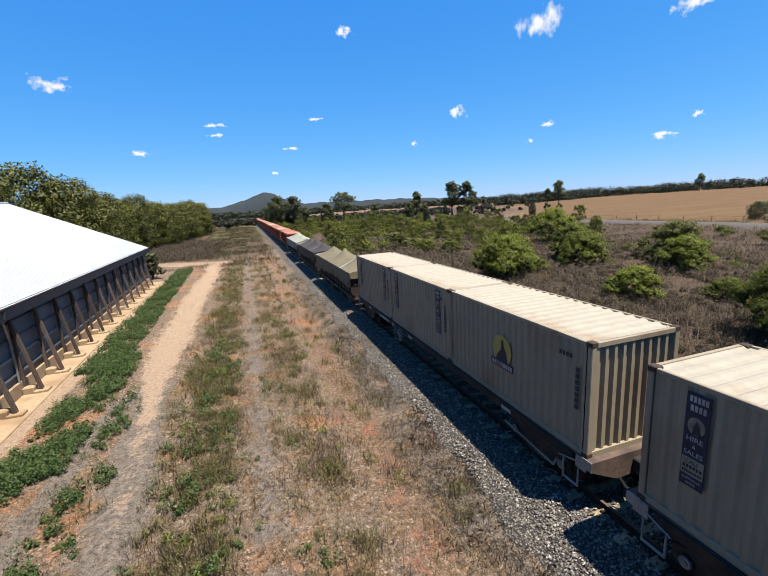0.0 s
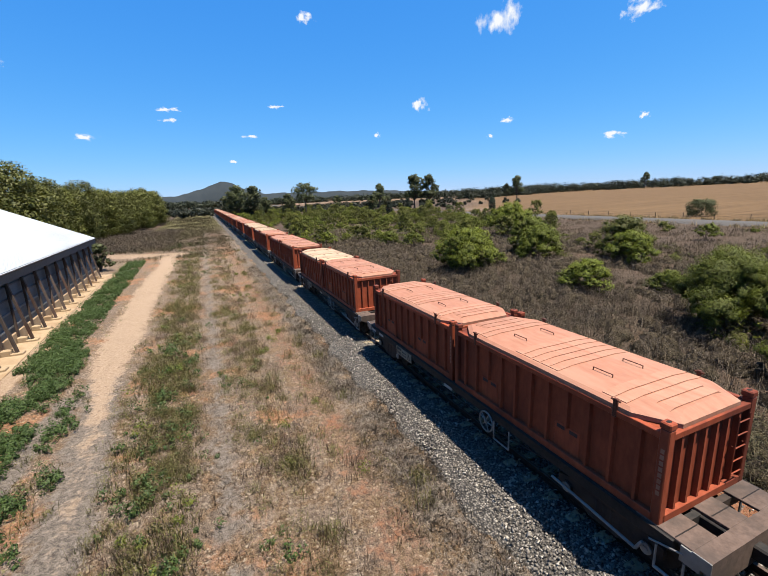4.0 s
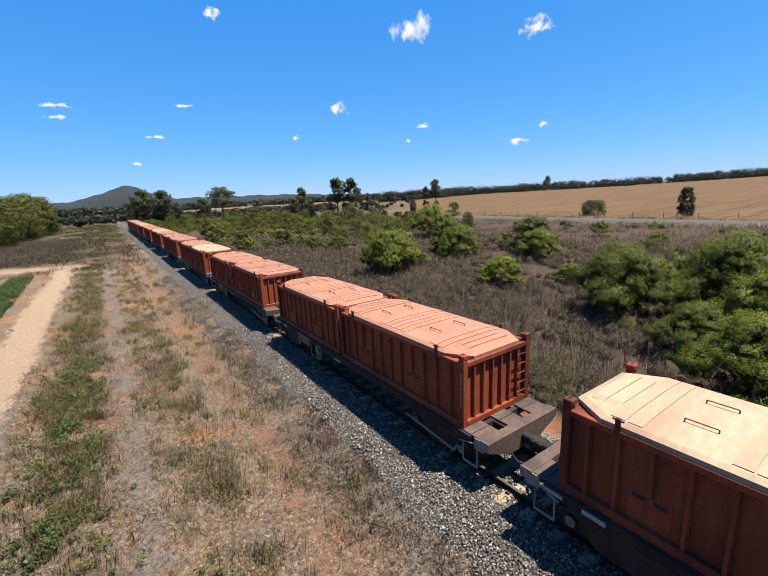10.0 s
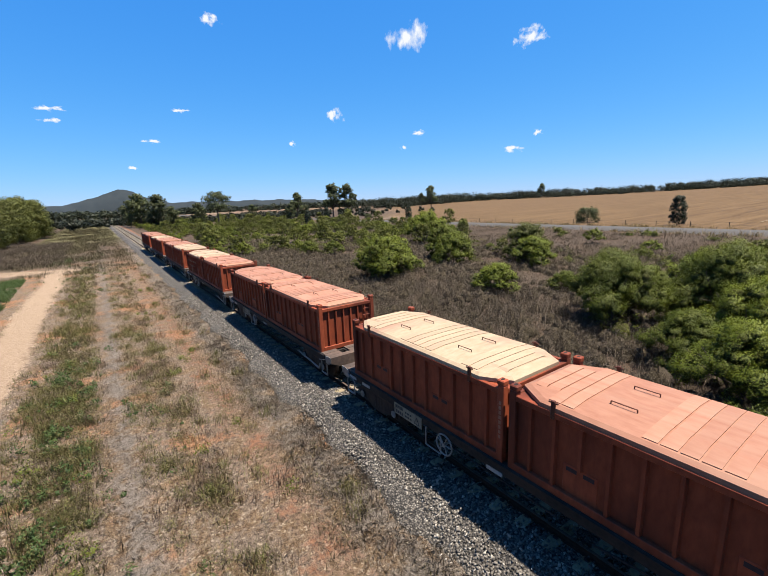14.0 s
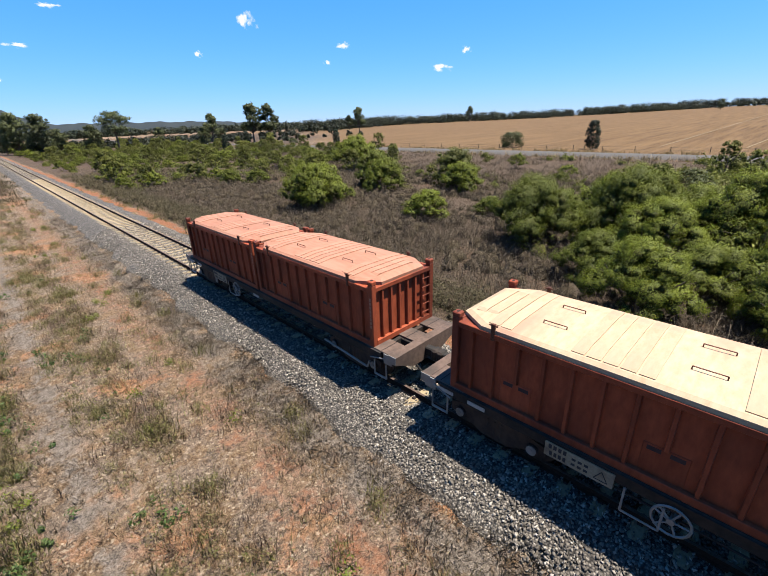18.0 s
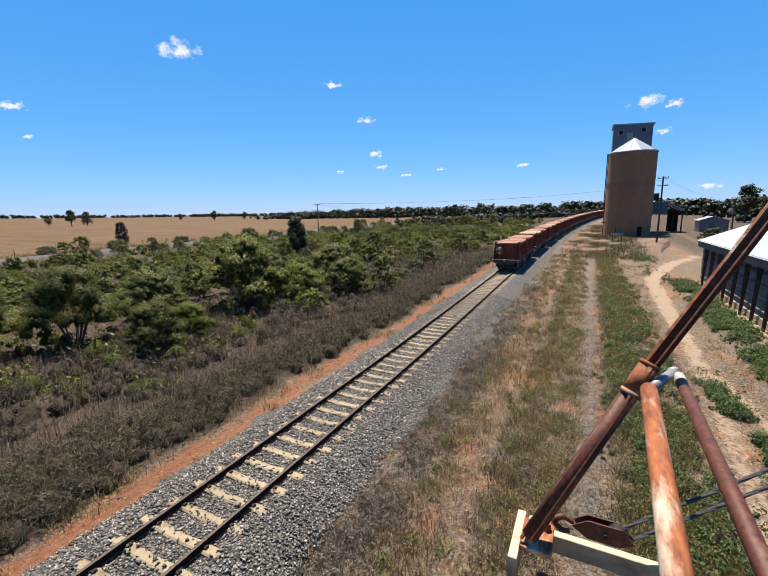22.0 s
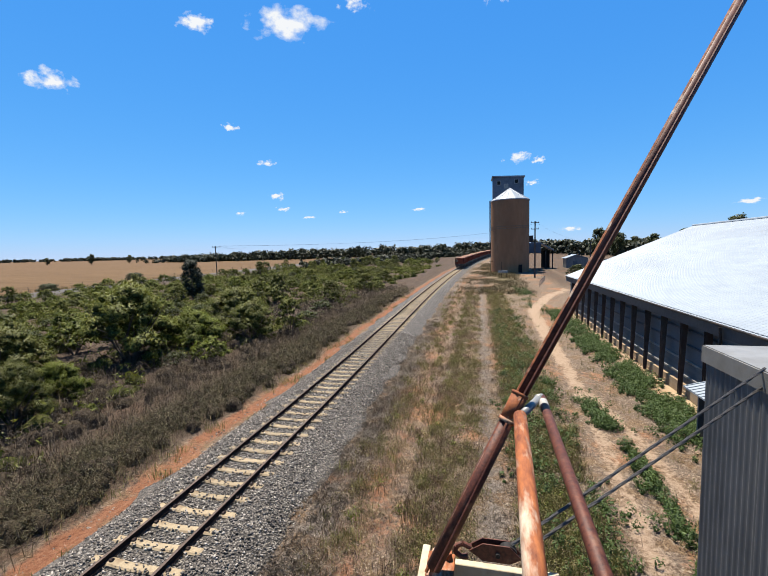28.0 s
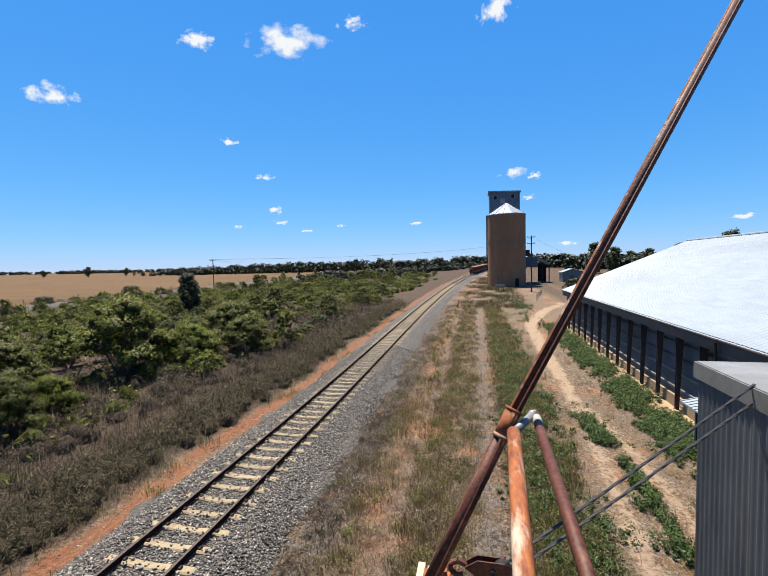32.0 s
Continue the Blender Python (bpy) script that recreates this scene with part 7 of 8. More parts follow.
def build_bushes():
    used = set()
    close = [
        make_bush("green_bush", "dense bright green bush in dry scrub", 4.4, 3.0, M_LEAF_A, 260, 190, 0.032, 31, 6),
        make_bush("green_bush", "spreading bright green bush with bare lower stems", 5.4, 3.4, M_LEAF_A, 300, 190, 0.034, 32, 7),
        make_bush("olive_bush", "airy olive green bush in dry scrub", 4.2, 3.3, M_LEAF_B, 240, 180, 0.032, 33, 6),
    ]
    near = [
        make_bush("green_bush", "dense bright green bush in dry scrub", 4.4, 3.0, M_LEAF_A, 230, 66, 0.058, 31, 6),
        make_bush("green_bush", "spreading bright green bush with bare lower stems", 5.4, 3.4, M_LEAF_A, 260, 66, 0.062, 32, 7),
        make_bush("olive_bush", "airy olive green bush in dry scrub", 4.2, 3.3, M_LEAF_B, 220, 62, 0.058, 33, 6),
    ]
    far = [
        make_bush("olive_bush", "round olive green scrub bush", 4.4, 3.0, M_LEAF_B, 90, 30, 0.10, 41, 4),
        make_bush("green_bush", "round mid-green scrub bush", 4.6, 3.2, M_LEAF_A, 90, 30, 0.10, 42, 4),
        make_bush("grey_bush", "grey-green sparse scrub bush", 4.0, 2.7, M_LEAF_C, 90, 22, 0.10, 43, 4),
        make_bush("olive_bush", "tall thin olive scrub bush", 3.8, 3.8, M_LEAF_B, 90, 30, 0.10, 44, 4),
    ]
    rng = random.Random(8)
    named = [(1, 24.3, 11.2, 1.05), (0, 17.6, 3.4, 0.95), (0, 20.3, 6.0, 0.85), (1, 21.8, -2.0, 1.0), (0, 24.5, 4.6, 1.1), (1, 28, 0.5, 1.1), (2, 30.0, -9.2, 1.1), (1, 26.5, -6.5, 0.9), (2, 28.6, -18.5, 1.15), (2, 25.0, -24.0, 1.3), (0, 21.0, 1.8, 0.9), (0, 18.6, -1.0, 0.75), (1, 27.8, 6.6, 1.0), (0, 31.5, 4.0, 1.0), (0, 24.8, -2.8, 0.9), (1, 30.8, -3.6, 1.0), (0, 34.5, 0.0, 1.0), (2, 34.5, -6.0, 1.0), (0, 29.5, 11.5, 0.85), (2, 27.0, -12.5, 0.95),
             (0, 26.3, 57.5, 0.55), (0, 25.9, 21.2, 0.72), (1, 22.6, 32.4, 0.95), (0, 24.6, 33.8, 1.0), (0, 34.2, 34.3, 0.95), (0, 36.0, 38.0, 1.0), (1, 49.7, 57.3, 1.1), (1, 33.0, 9.0, 0.9), (2, 21.0, -13.5, 0.7), (0, 22.0, -16.5, 0.6), (2, 19.5, -31.0, 0.85), (2, 24.0, -36.0, 1.2), (1, 22.5, -28.0, 0.75), (0, 39.0, 27.0, 0.9), (2, 41.5, 29.5, 0.95), (0, 30.5, 18.0, 0.5)]
    taken = []
    for k, x, y, s in named:
        s = s * 1.22 if y > 12 else s * 1.08
        place((close if math.hypot(x, y) < 33 else near)[k], used, x, y, s, rng.uniform(0, 360), s * rng.uniform(0.8, 1.15))
        taken.append((x, y))
    count = 0
    for _ in range(14000):
        if count > 760:
            break
        y = rng.uniform(-190, 260)
        x = rng.uniform((16.5 if y < -9 else 19) if y < 60 else 14, 80)
        if y < 12:
            p = 0.95 if x > (22 if y > -9 else 17.5) else 0.2
            if y < -70:
                p *= 0.8
            if x > 58 and y > -25:
                p *= 0.5
        else:
            p = 0.07 if x < 36 or y < 28 else 0.30
            if y > 52:
                p = 0.9
            if x > 55 and y < 0.95 * x:
                p = 0.05
        if y < 12 and math.sin(0.21 * x + 1.7 * math.sin(0.13 * y)) + math.sin(0.17 * y + 0.11 * x) < -0.75:
            p *= 0.2 if y > -22 else 0.6
        if x < 35 and -13 < y < 13:
            p *= 0.12
        if rng.random() > p or any((x - a) ** 2 + (y - b) ** 2 < (3.8 if y < 12 else 7.0) for a, b in taken):
            continue
        taken.append((x, y))
        d = math.hypot(x, y)
        s = rng.uniform(0.6, 1.2) * (0.85 if x > 60 and y < 60 else 1.0) * (1.05 if y > 12 else 1.0)
        if d < 28 and y < 14:
            place(near[rng.choice((0, 1, 1, 2, 2))], used, x, y, s, rng.uniform(0, 360), s * rng.uniform(0.85, 1.1))
        else:
            place(far[rng.choice((0, 1, 2, 3, 1)) if y < 12 else rng.choice((0, 1, 3, 1))], used, x, y, s, rng.uniform(0, 360), s * rng.uniform(0.85, 1.15))
        count += 1


def build_trees():
    used = set()
    rng = random.Random(15)
    gum_a = make_tree("gum_tree", "tall spreading gum tree with a layered dark crown", 8.2, 13, 3.2, M_LEAF_C, 380, 30, 0.20, 51, group="paddock gum trees", flat=0.95)
    gum_b = make_tree("gum_tree", "rounded dark gum tree with a short trunk", 8.6, 12.5, 1.8, M_LEAF_C, 340, 30, 0.21, 52, group="paddock gum trees", flat=1.15)
    umb = make_tree("umbrella_gum", "open umbrella-shaped gum tree with bare pale limbs", 13.5, 16, 7.0, M_LEAF_C, 300, 30, 0.22, 53, group="paddock gum trees", flat=0.62)

    def polar(az, d):
        a = radians(az)
        return -math.sin(a) * d, math.cos(a) * d
    spots = [(gum_b, -6.4, 205, 1.2), (gum_b, -4.4, 215, 1.05), (gum_b, -3.4, 225, 0.85), (gum_b, -7.9, 215, 0.65), (umb, -13.2, 205, 0.98), (gum_b, -10.9, 190, 0.7), (gum_b, -22.4, 190, 0.55), (gum_b, -24.4, 200, 0.5), (gum_a, -23.3, 230, 1.08), (gum_a, -28.2, 225, 1.28), (gum_a, -30.3, 222, 1.24), (gum_a, -41.8, 310, 1.2), (gum_a, -56.1, 640, 1.5), (gum_b, -17.5, 260, 0.6), (gum_a, -104.2, 420, 0.75), (gum_b, -105.4, 430, 0.65), (gum_b, -108.0, 440, 0.7), (gum_b, -109.2, 440, 0.6), (gum_a, -116.0, 330, 0.75), (gum_b, -117.4, 335, 0.65), (gum_b, -114.0, 360, 0.5),
             (gum_b, -82.4, 600, 0.8), (gum_a, -40.5, 420, 0.95), (gum_b, -130.9, 520, 0.8), (gum_b, -134.6, 560, 0.7), (gum_b, -127, 600, 0.6), (gum_a, 165.2, 175, 0.85), (gum_b, 163.2, 185, 0.7), (gum_a, 152.0, 150, 0.95), (gum_b, 159.5, 210, 0.65), (gum_b, 156.5, 190, 0.75), (gum_b, 161.5, 230, 0.6)]
    for proto, az, d, s in spots:
        x, y = polar(az, d)
        place(proto, used, x, y, s, rng.uniform(0, 360))
    col = make_column("cypress_pine", "dark conical cypress pine in the scrub", 2.9, 6.0, M_LEAF_D, 61, 170, 40, 0.12, "cypress pines")
    place(col, used, 46.0, -57.2, 1.12, 0)
    place(col, used, 101.5, 35.2, 0.88, 40, 0.92)
    for x, y in ((105, -62), (104, 130), (98, 190), (69, 150)):
        place(col, used, x, y, 0.8, rng.uniform(0, 360))
    rb = make_column("round_shrub", "round grey-green shrub on the road verge", 6.2, 5.0, M_LEAF_C, 62, 170, 34, 0.16, "verge shrubs")
    place(rb, used, 103.5, 55.8, 0.86, 0, 0.78)
    for x, y, s in ((99, -2.5, 0.62), (100, -7.0, 0.7), (92, -40, 0.6), (90, -52, 0.7), (88, -66, 0.65), (95, -95, 0.8), (60, 75, 0.7), (104, 160, 0.7)):
        place(rb, used, x, y, s, rng.uniform(0, 360), s * 0.75)
    oak = [make_column("she_oak", "dense dark green tree in the belt behind the shed", 8.0, 13.5, M_LEAF_E, 63, 200, 60, 0.20, "tree belt behind the shed"),
           make_column("she_oak", "tall olive green tree in the belt behind the shed", 9.0, 14.0, M_LEAF_E, 64, 200, 60, 0.21, "tree belt behind the shed")]
    y = 63.0
    k = 0
    while y < 186:
        for row in (0, 1):
            s = rng.uniform(0.80, 1.06) * (1.03 if y < 85 else 0.95)
            place(oak[k % 2], used, -27.5 + 0.10 * (y - 63) - 7 * row + rng.uniform(-2, 2), y + rng.uniform(-2, 2) + 3 * row, s, rng.uniform(0, 360), s * rng.uniform(0.85, 1.05))
            k += 1
        y += 5.5 + y * 0.012
    low = make_bush("grey_bush", "grey-green salt bush at the shed corner", 3.2, 2.6, M_LEAF_C, 70, 24, 0.13, 66, 5)
    place(low, used, -11.6, 55.0, 1.25, 0)
    place(low, used, -20.0, -89.5, 0.8, 50)
    place(low, used, -19.5, -92.5, 0.7, 150)


def far_wood(label, line, n, h0, h1, leaf, seed, depth=30):
    """A far belt of trees, too many to count, as one mass of leaf clumps."""
    rng = np.random.default_rng(seed)
    pts = np.array(line, float)
    seg = np.hypot(*np.diff(pts, axis=0).T)
    heart = rng.uniform(0, seg.sum(), max(4, n // 11))
    s = np.clip(np.where(rng.random(n) < 0.7, rng.choice(heart, n) + rng.normal(0, 0.006 * seg.sum(), n), rng.uniform(0, seg.sum(), n)), 0, seg.sum())
    cum = np.r_[0, np.cumsum(seg)]
    x = np.interp(s, cum, pts[:, 0]) + rng.normal(0, depth * 0.4, n)
    y = np.interp(s, cum, pts[:, 1]) + rng.normal(0, depth * 0.4, n)
    hh = rng.uniform(h0, h1, n)
    cc, rr = [], []
    for k in range(n):
        z = float(land(x[k], y[k]))
        for _ in range(7):
            cc.append([x[k] + rng.normal(0, 0.22) * hh[k], y[k] + rng.normal(0, 0.22) * hh[k], z + hh[k] * rng.uniform(0.12, 0.72)])
            rr.append(hh[k] * rng.uniform(0.2, 0.34))
    ob = new("far_woods", leaves("far_woods", leaf_cloud(np.array(cc), np.array(rr), 24, leaf * 0.8, rng, 0.8, 0.7), M_FARWOOD))
    tagged(ob, label, "trees", kind="stuff")


def build_far_woods():
    def polar(az, d):
        a = radians(az)
        return -math.sin(a) * d, math.cos(a) * d
    far_wood("far dark tree belt beyond the stubble field", [polar(a, d) for a, d in ((-44, 620), (-50, 700), (-65, 800), (-80, 900), (-96, 1000))], 760, 6, 17, 1.0, 71, 60)
    far_wood("dark tree belt along the northern edge of the stubble field", [polar(a, d) for a, d in ((-33, 380), (-37, 450), (-42, 560), (-46, 660))], 260, 5, 14, 0.8, 78, 30)
    far_wood("scattered far trees along the northern plain", [polar(a, d) for a, d in ((12, 520), (0, 640), (-12, 760), (-24, 740), (-33, 640))], 700, 6, 13, 1.1, 72, 80)
    far_wood("nearer scrub belt north of the line", [polar(a, d) for a, d in ((6, 300), (-8, 270), (-18, 280), (-28, 280))], 420, 2, 5.5, 0.6, 73, 60)
    far_wood("far tree line on the south-eastern plain", [polar(a, d) for a, d in ((-104, 1300), (-125, 1400), (-140, 1200), (-150, 900))], 420, 6, 11, 1.8, 74, 60)
    far_wood("dark woods beyond the bend of the line", [polar(a, d) for a, d in ((-140, 560), (-150, 430), (-165, 330), (-178, 330), (-190, 300), (-200, 260))], 620, 6, 11, 1.1, 75, 45)
    far_wood("low green scrub along the bend of the line", [(60, -170), (35, -230), (10, -270), (-25, -290)], 220, 2.0, 4.5, 0.6, 76, 22)
    far_wood("low woods west of the sheds", [(-60, -250), (-80, -180), (-95, -90), (-100, 0), (-80, 90)], 260, 5, 9, 1.0, 77, 30)
    # hill
    V, F = [], []
    n = 150
    for i in range(n + 1):
        az = 24 - 74 * i / n
        x, y = polar(az, 2600)
        u = az + 3.2
        rise_ = 1.65 * math.exp(-(u / (3.6 if u > 0 else 2.4)) ** 2) + 0.92 * math.exp(-((az + 8) / 24) ** 4) + 0.06 * math.sin(az * 1.7) + 0.04 * math.sin(az * 4.1)
        z = 2600 * math.tan(radians(max(rise_, 0.05)))
        V += [(x, y, -5), (x * 1.02, y * 1.02, 7.2 + z), (x * 1.15, y * 1.15, -5)]
        if i:
            a = 3 * i
            F += [(a - 3, a, a + 1, a - 2), (a - 2, a + 1, a + 2, a - 1)]
    ob = new("far_hill", mesh_of("far_hill", V, F, M_HILL, True))
    tagged(ob, "low wooded blue-green hill on the horizon", "hill", kind="structure")


# distance haze is put into the hill's bluish tone
M_HILL = stuff_mat("hazy_wooded_hill", (0.013, 0.019, 0.024), (0.020, 0.026, 0.030), None, 1, 0.02, 1.0, 0, 0.0, 0.1, world=True)


# ---- ground plants ----
def blades(name, label, xy, per, h0, h1, spread, width, material, seed, lean=0.35, lift=None):
    """Tufts of upright blades, one triangle pair each."""
    rng = np.random.default_rng(seed)
    n = len(xy) * per
    tuft = np.repeat(np.arange(len(xy)), per)
    base = xy[tuft] + rng.normal(0, spread, (n, 2))
    size = rng.uniform(0.7, 1.25, len(xy))[tuft]
    hh = rng.uniform(h0, h1, n) * size
    z = land(base[:, 0], base[:, 1]) - 0.02
    if lift is not None:
        z = z + lift(base[:, 0])
    a = rng.uniform(0, 6.283, n)
    d = np.abs(rng.normal(0, lean, n)) * hh
    tip = np.stack([base[:, 0] + np.cos(a) * d, base[:, 1] + np.sin(a) * d, z + hh], 1)
    mid = np.stack([base[:, 0] + np.cos(a) * d * 0.35, base[:, 1] + np.sin(a) * d * 0.35, z + hh * 0.55], 1)
    b = a + 1.57 + rng.normal(0, 0.6, n)
    w = np.stack([np.cos(b), np.sin(b), 0 * b], 1) * (width * rng.uniform(0.6, 1.4, n))[:, None]
    foot = np.stack([base[:, 0], base[:, 1], z], 1)
    V = np.stack([foot - w, foot + w, mid + w * 0.8, mid - w * 0.8, tip], 1).reshape(-1, 3)
    q = 5 * np.arange(n)[:, None]
    T = np.concatenate([q + [0, 1, 2], q + [0, 2, 3], q + [3, 2, 4]], 0)
    N = unit(rng.normal(0, 0.5, (n, 3)) + [0, 0, 0.6])
    ob = new(name, tris_mesh(name, V, T, material, np.repeat(N, 5, 0)))
    return tagged(ob, label, "grass", kind="stuff")


def flakes(name, label, xy, per, h0, h1, radius, size, material, seed, category="grass", aspect=0.4):
    """Seed heads, dry leaves and litter hanging in low plants."""
    rng = np.random.default_rng(seed)
    n = len(xy)
    hh = rng.uniform(h0, h1, n)
    c = np.stack([xy[:, 0], xy[:, 1], land(xy[:, 0], xy[:, 1]) + hh], 1)
    ob = new(name, leaves(name, leaf_cloud(c, radius * rng.uniform(0.6, 1.3, n), per, size, rng, 0.9, aspect), material))
    return tagged(ob, label, category, kind="stuff")


def patchy(n, x0, x1, y0, y1, rng, scale=0.5, cut=0.5, near=0.0):
    """Random places that gather in patches. near > 0 thins them with distance."""
    x = rng.uniform(x0, x1, n)
    y = rng.uniform(y0, y1, n)
    v = np.zeros(n)
    for f, g in ((1.0, 1.0), (2.3, 0.8), (5.3, 0.6)):
        q, w = rng.uniform(0, 6.28, 4), scale * f
        v += g * (np.sin(x * 2.1 * w + 1.5 * np.sin(y * 0.9 * w + q[0]) + q[1]) + np.sin(y * 1.7 * w + 2 * np.sin(x * 1.1 * w + q[2]) + q[3]))
    v = v * 0.8 + rng.normal(0, 0.6, n)
    keep = v > (cut - 0.5) * 3
    edge = np.minimum(np.minimum(x - x0, x1 - x), 0.25 * (x1 - x0)) / (0.25 * (x1 - x0))
    keep &= rng.random(n) < 0.25 + 0.75 * edge
    if near:
        keep &= rng.random(n) < np.clip(near / np.maximum(np.abs(y), 1), 0.06, 1)
    return np.stack([x, y], 1)[keep]


def mounds(name, label, xy, r0, r1, h0, h1, core, cover, per, size, aspect, seed, category="brush"):
    """Rounded thickets: an uneven heart painted shade-dark under a cover of twigs or leaves."""
    rng = np.random.default_rng(seed)
    n = len(xy)
    r, h = rng.uniform(r0, r1, n), rng.uniform(h0, h1, n)
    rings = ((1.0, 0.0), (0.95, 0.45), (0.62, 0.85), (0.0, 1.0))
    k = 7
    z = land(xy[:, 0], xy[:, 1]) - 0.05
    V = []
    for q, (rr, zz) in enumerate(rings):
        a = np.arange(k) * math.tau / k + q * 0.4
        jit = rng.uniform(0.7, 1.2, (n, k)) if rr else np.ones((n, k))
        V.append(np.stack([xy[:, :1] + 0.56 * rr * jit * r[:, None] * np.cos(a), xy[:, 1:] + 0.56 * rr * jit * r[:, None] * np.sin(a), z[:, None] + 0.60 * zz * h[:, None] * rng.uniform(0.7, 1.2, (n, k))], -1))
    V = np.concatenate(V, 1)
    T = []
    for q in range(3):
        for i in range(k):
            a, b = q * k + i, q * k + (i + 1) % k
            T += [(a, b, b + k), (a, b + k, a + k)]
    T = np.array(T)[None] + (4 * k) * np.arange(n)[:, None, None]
    tagged(new(name, tris_mesh(name, V.reshape(-1, 3) * 1.0, T.reshape(-1, 3), core)), label + ", shade-dark core", category, kind="stuff")
    # cover
    m = n * per
    idx = np.repeat(np.arange(n), per)
    u = unit(rng.normal(size=(m, 3)))
    u[:, 2] = np.abs(u[:, 2])
    f = rng.uniform(0.5, 1.15, m)
    p = np.stack([xy[idx, 0] + u[:, 0] * r[idx] * f, xy[idx, 1] + u[:, 1] * r[idx] * f, z[idx] + u[:, 2] * h[idx] * f], 1)
    cl = leaf_cloud(p, 0.10 + 0.12 * r[idx], 3, size, rng, 0.9, aspect)
    tagged(new(name, leaves(name, cl, cover)), label, category, kind="stuff")


def off_sand(xy):
    x, y = xy[:, 0], xy[:, 1]
    s = np.maximum.reduce([near_line(x, y, PATH_NORTH, 0.55 + 0.75 * smooth01((y - 16) / 10)), near_line(x, y, PATH_CROSS, 3.0), near_line(x, y, PATH_SOUTH, 1.0), near_line(x, y, PATH_RUT, 0.6)])
    speckle = 0.5 + 0.5 * np.sin(x * 5.1 + 2 * np.sin(y * 1.3)) * np.sin(y * 2.7 + 1.5 * np.sin(x * 2.2))
    return xy[s < 0.38 + 0.55 * speckle ** 3]


WEED_ROWS = [([(-8.3, -42), (-7.7, -28), (-7.7, -22), (-7.9, -18), (-7.5, -15)], 0.50, 5), ([(-1.5, -40), (-2.1, -26), (-2.0, -22), (-1.2, -17), (-1.8, -13), (-2.2, -9)], 0.45, 3),
             ([(-4.7, -21), (-4.8, -18), (-5.0, -16.3)], 0.25, 5), ([(-4.75, -12.6), (-4.8, -9.0)], 0.27, 5), ([(-3.5, -12.4), (-3.1, -9.5)], 0.3, 4)]


def build_ground_plants():
    r = np.random.default_rng(77)
    cat = np.concatenate

    def strip(n, x0, x1, cut=0.4, scale=0.6, near=16, span=64):
        return off_sand(cat([patchy(n, x0, x1, 1.5, span, r, scale, cut, near), patchy(int(1.6 * n), x0, x1, -span, -1.5, r, scale, cut - 0.2, near)]))
    # fine straw standing in thin drifts, with bare soil between
    tall = cat([strip(4600, -0.2, 2.0, 0.6), strip(3200, -3.2, -0.8, 0.75), strip(2000, 2.0, 4.2, 0.8)])
    blades("dry_grass", "thin dry straw-coloured grass in tufts", tall, 8, 0.08, 0.34, 0.12, 0.0055, M_GRASS_DRY, 81, 0.8)
    green = cat([strip(3800, 0.0, 2.0, 0.7), strip(9500, -3.5, -0.9, 0.4), strip(1300, 2.0, 4.4, 0.95), strip(2200, -6.5, -3.0, 0.6)])
    blades("green_grass", "olive green grass in tufts", green, 10, 0.08, 0.30, 0.12, 0.006, M_GRASS_GREEN, 82, 0.8)
    # single rank clumps that stand apart and throw their own shadows
    clump = cat([strip(520, -0.1, 2.0, 0.45, 0.9, 20), strip(150, 2.2, 4.4, 0.55, 0.9, 20), strip(420, -3.5, -1.0, 0.6, 0.9, 20)])
    blades("grass_clumps", "rounded olive clumps of rank grass", clump, 70, 0.12, 0.42, 0.17, 0.0055, M_GRASS_GREEN, 94, 0.65)
    flakes("grass_clumps", "small dry leaves on the grass clumps", clump, 90, 0.10, 0.34, 0.26, 0.036, M_GRASS_GREEN, 95, aspect=0.17)
    stalk = cat([strip(900, -0.2, 2.3, 0.5, 0.8, 20), strip(520, -3.5, -0.8, 0.6, 0.8, 20), strip(260, 2.3, 4.4, 0.7, 0.8, 20)])
    blades("weed_stalks", "red-brown dead weed stalks standing in clumps", stalk, 30, 0.12, 0.42, 0.16, 0.005, M_STALK, 98, 0.45)
    flakes("weed_stalks", "shrivelled seed heads on the dead weed stalks", stalk, 40, 0.12, 0.42, 0.22, 0.028, M_STALK, 99, aspect=0.25)
    fresh = cat([strip(90, 0.4, 4.2, 0.5, 0.9, 22), strip(160, -3.6, -1.0, 0.6, 0.9, 22)])
    flakes("fresh_weeds", "low fresh yellow-green weeds on bare soil", fresh, 120, 0.04, 0.16, 0.24, 0.034, M_YELLOWGREEN, 100, category="weeds")
    blades("dead_grass", "flattened grey dead grass", cat([strip(8000, 3.2, 5.2, 0.15), strip(7000, -3.6, 3.4, 0.45), strip(2500, -1.2, 0.4, 0.2), strip(1500, -7.5, -3.0, 0.6)]), 10, 0.03, 0.11, 0.15, 0.005, M_GRASS_GREY, 83, 2.4)
    mat = off_sand(cat([patchy(5200, 3.7, 5.5, -40, 48, r, 0.5, 0.1, 22), patchy(1500, -1.0, 0.3, -30, 40, r, 0.5, 0.3, 22)]))
    blades("dead_grass", "pale matted dead grass at the foot of the ballast", mat, 16, 0.03, 0.13, 0.14, 0.0055, M_GRASS_GREY, 107, 2.0)
    flakes("grass_heads", "dry seed heads and litter among the grass", tall, 14, 0.05, 0.24, 0.18, 0.036, M_GRASS_DRY, 90, aspect=0.17)
    flakes("grass_leaves", "small olive leaves among the grass", green, 14, 0.05, 0.22, 0.18, 0.034, M_GRASS_GREEN, 97, aspect=0.22)
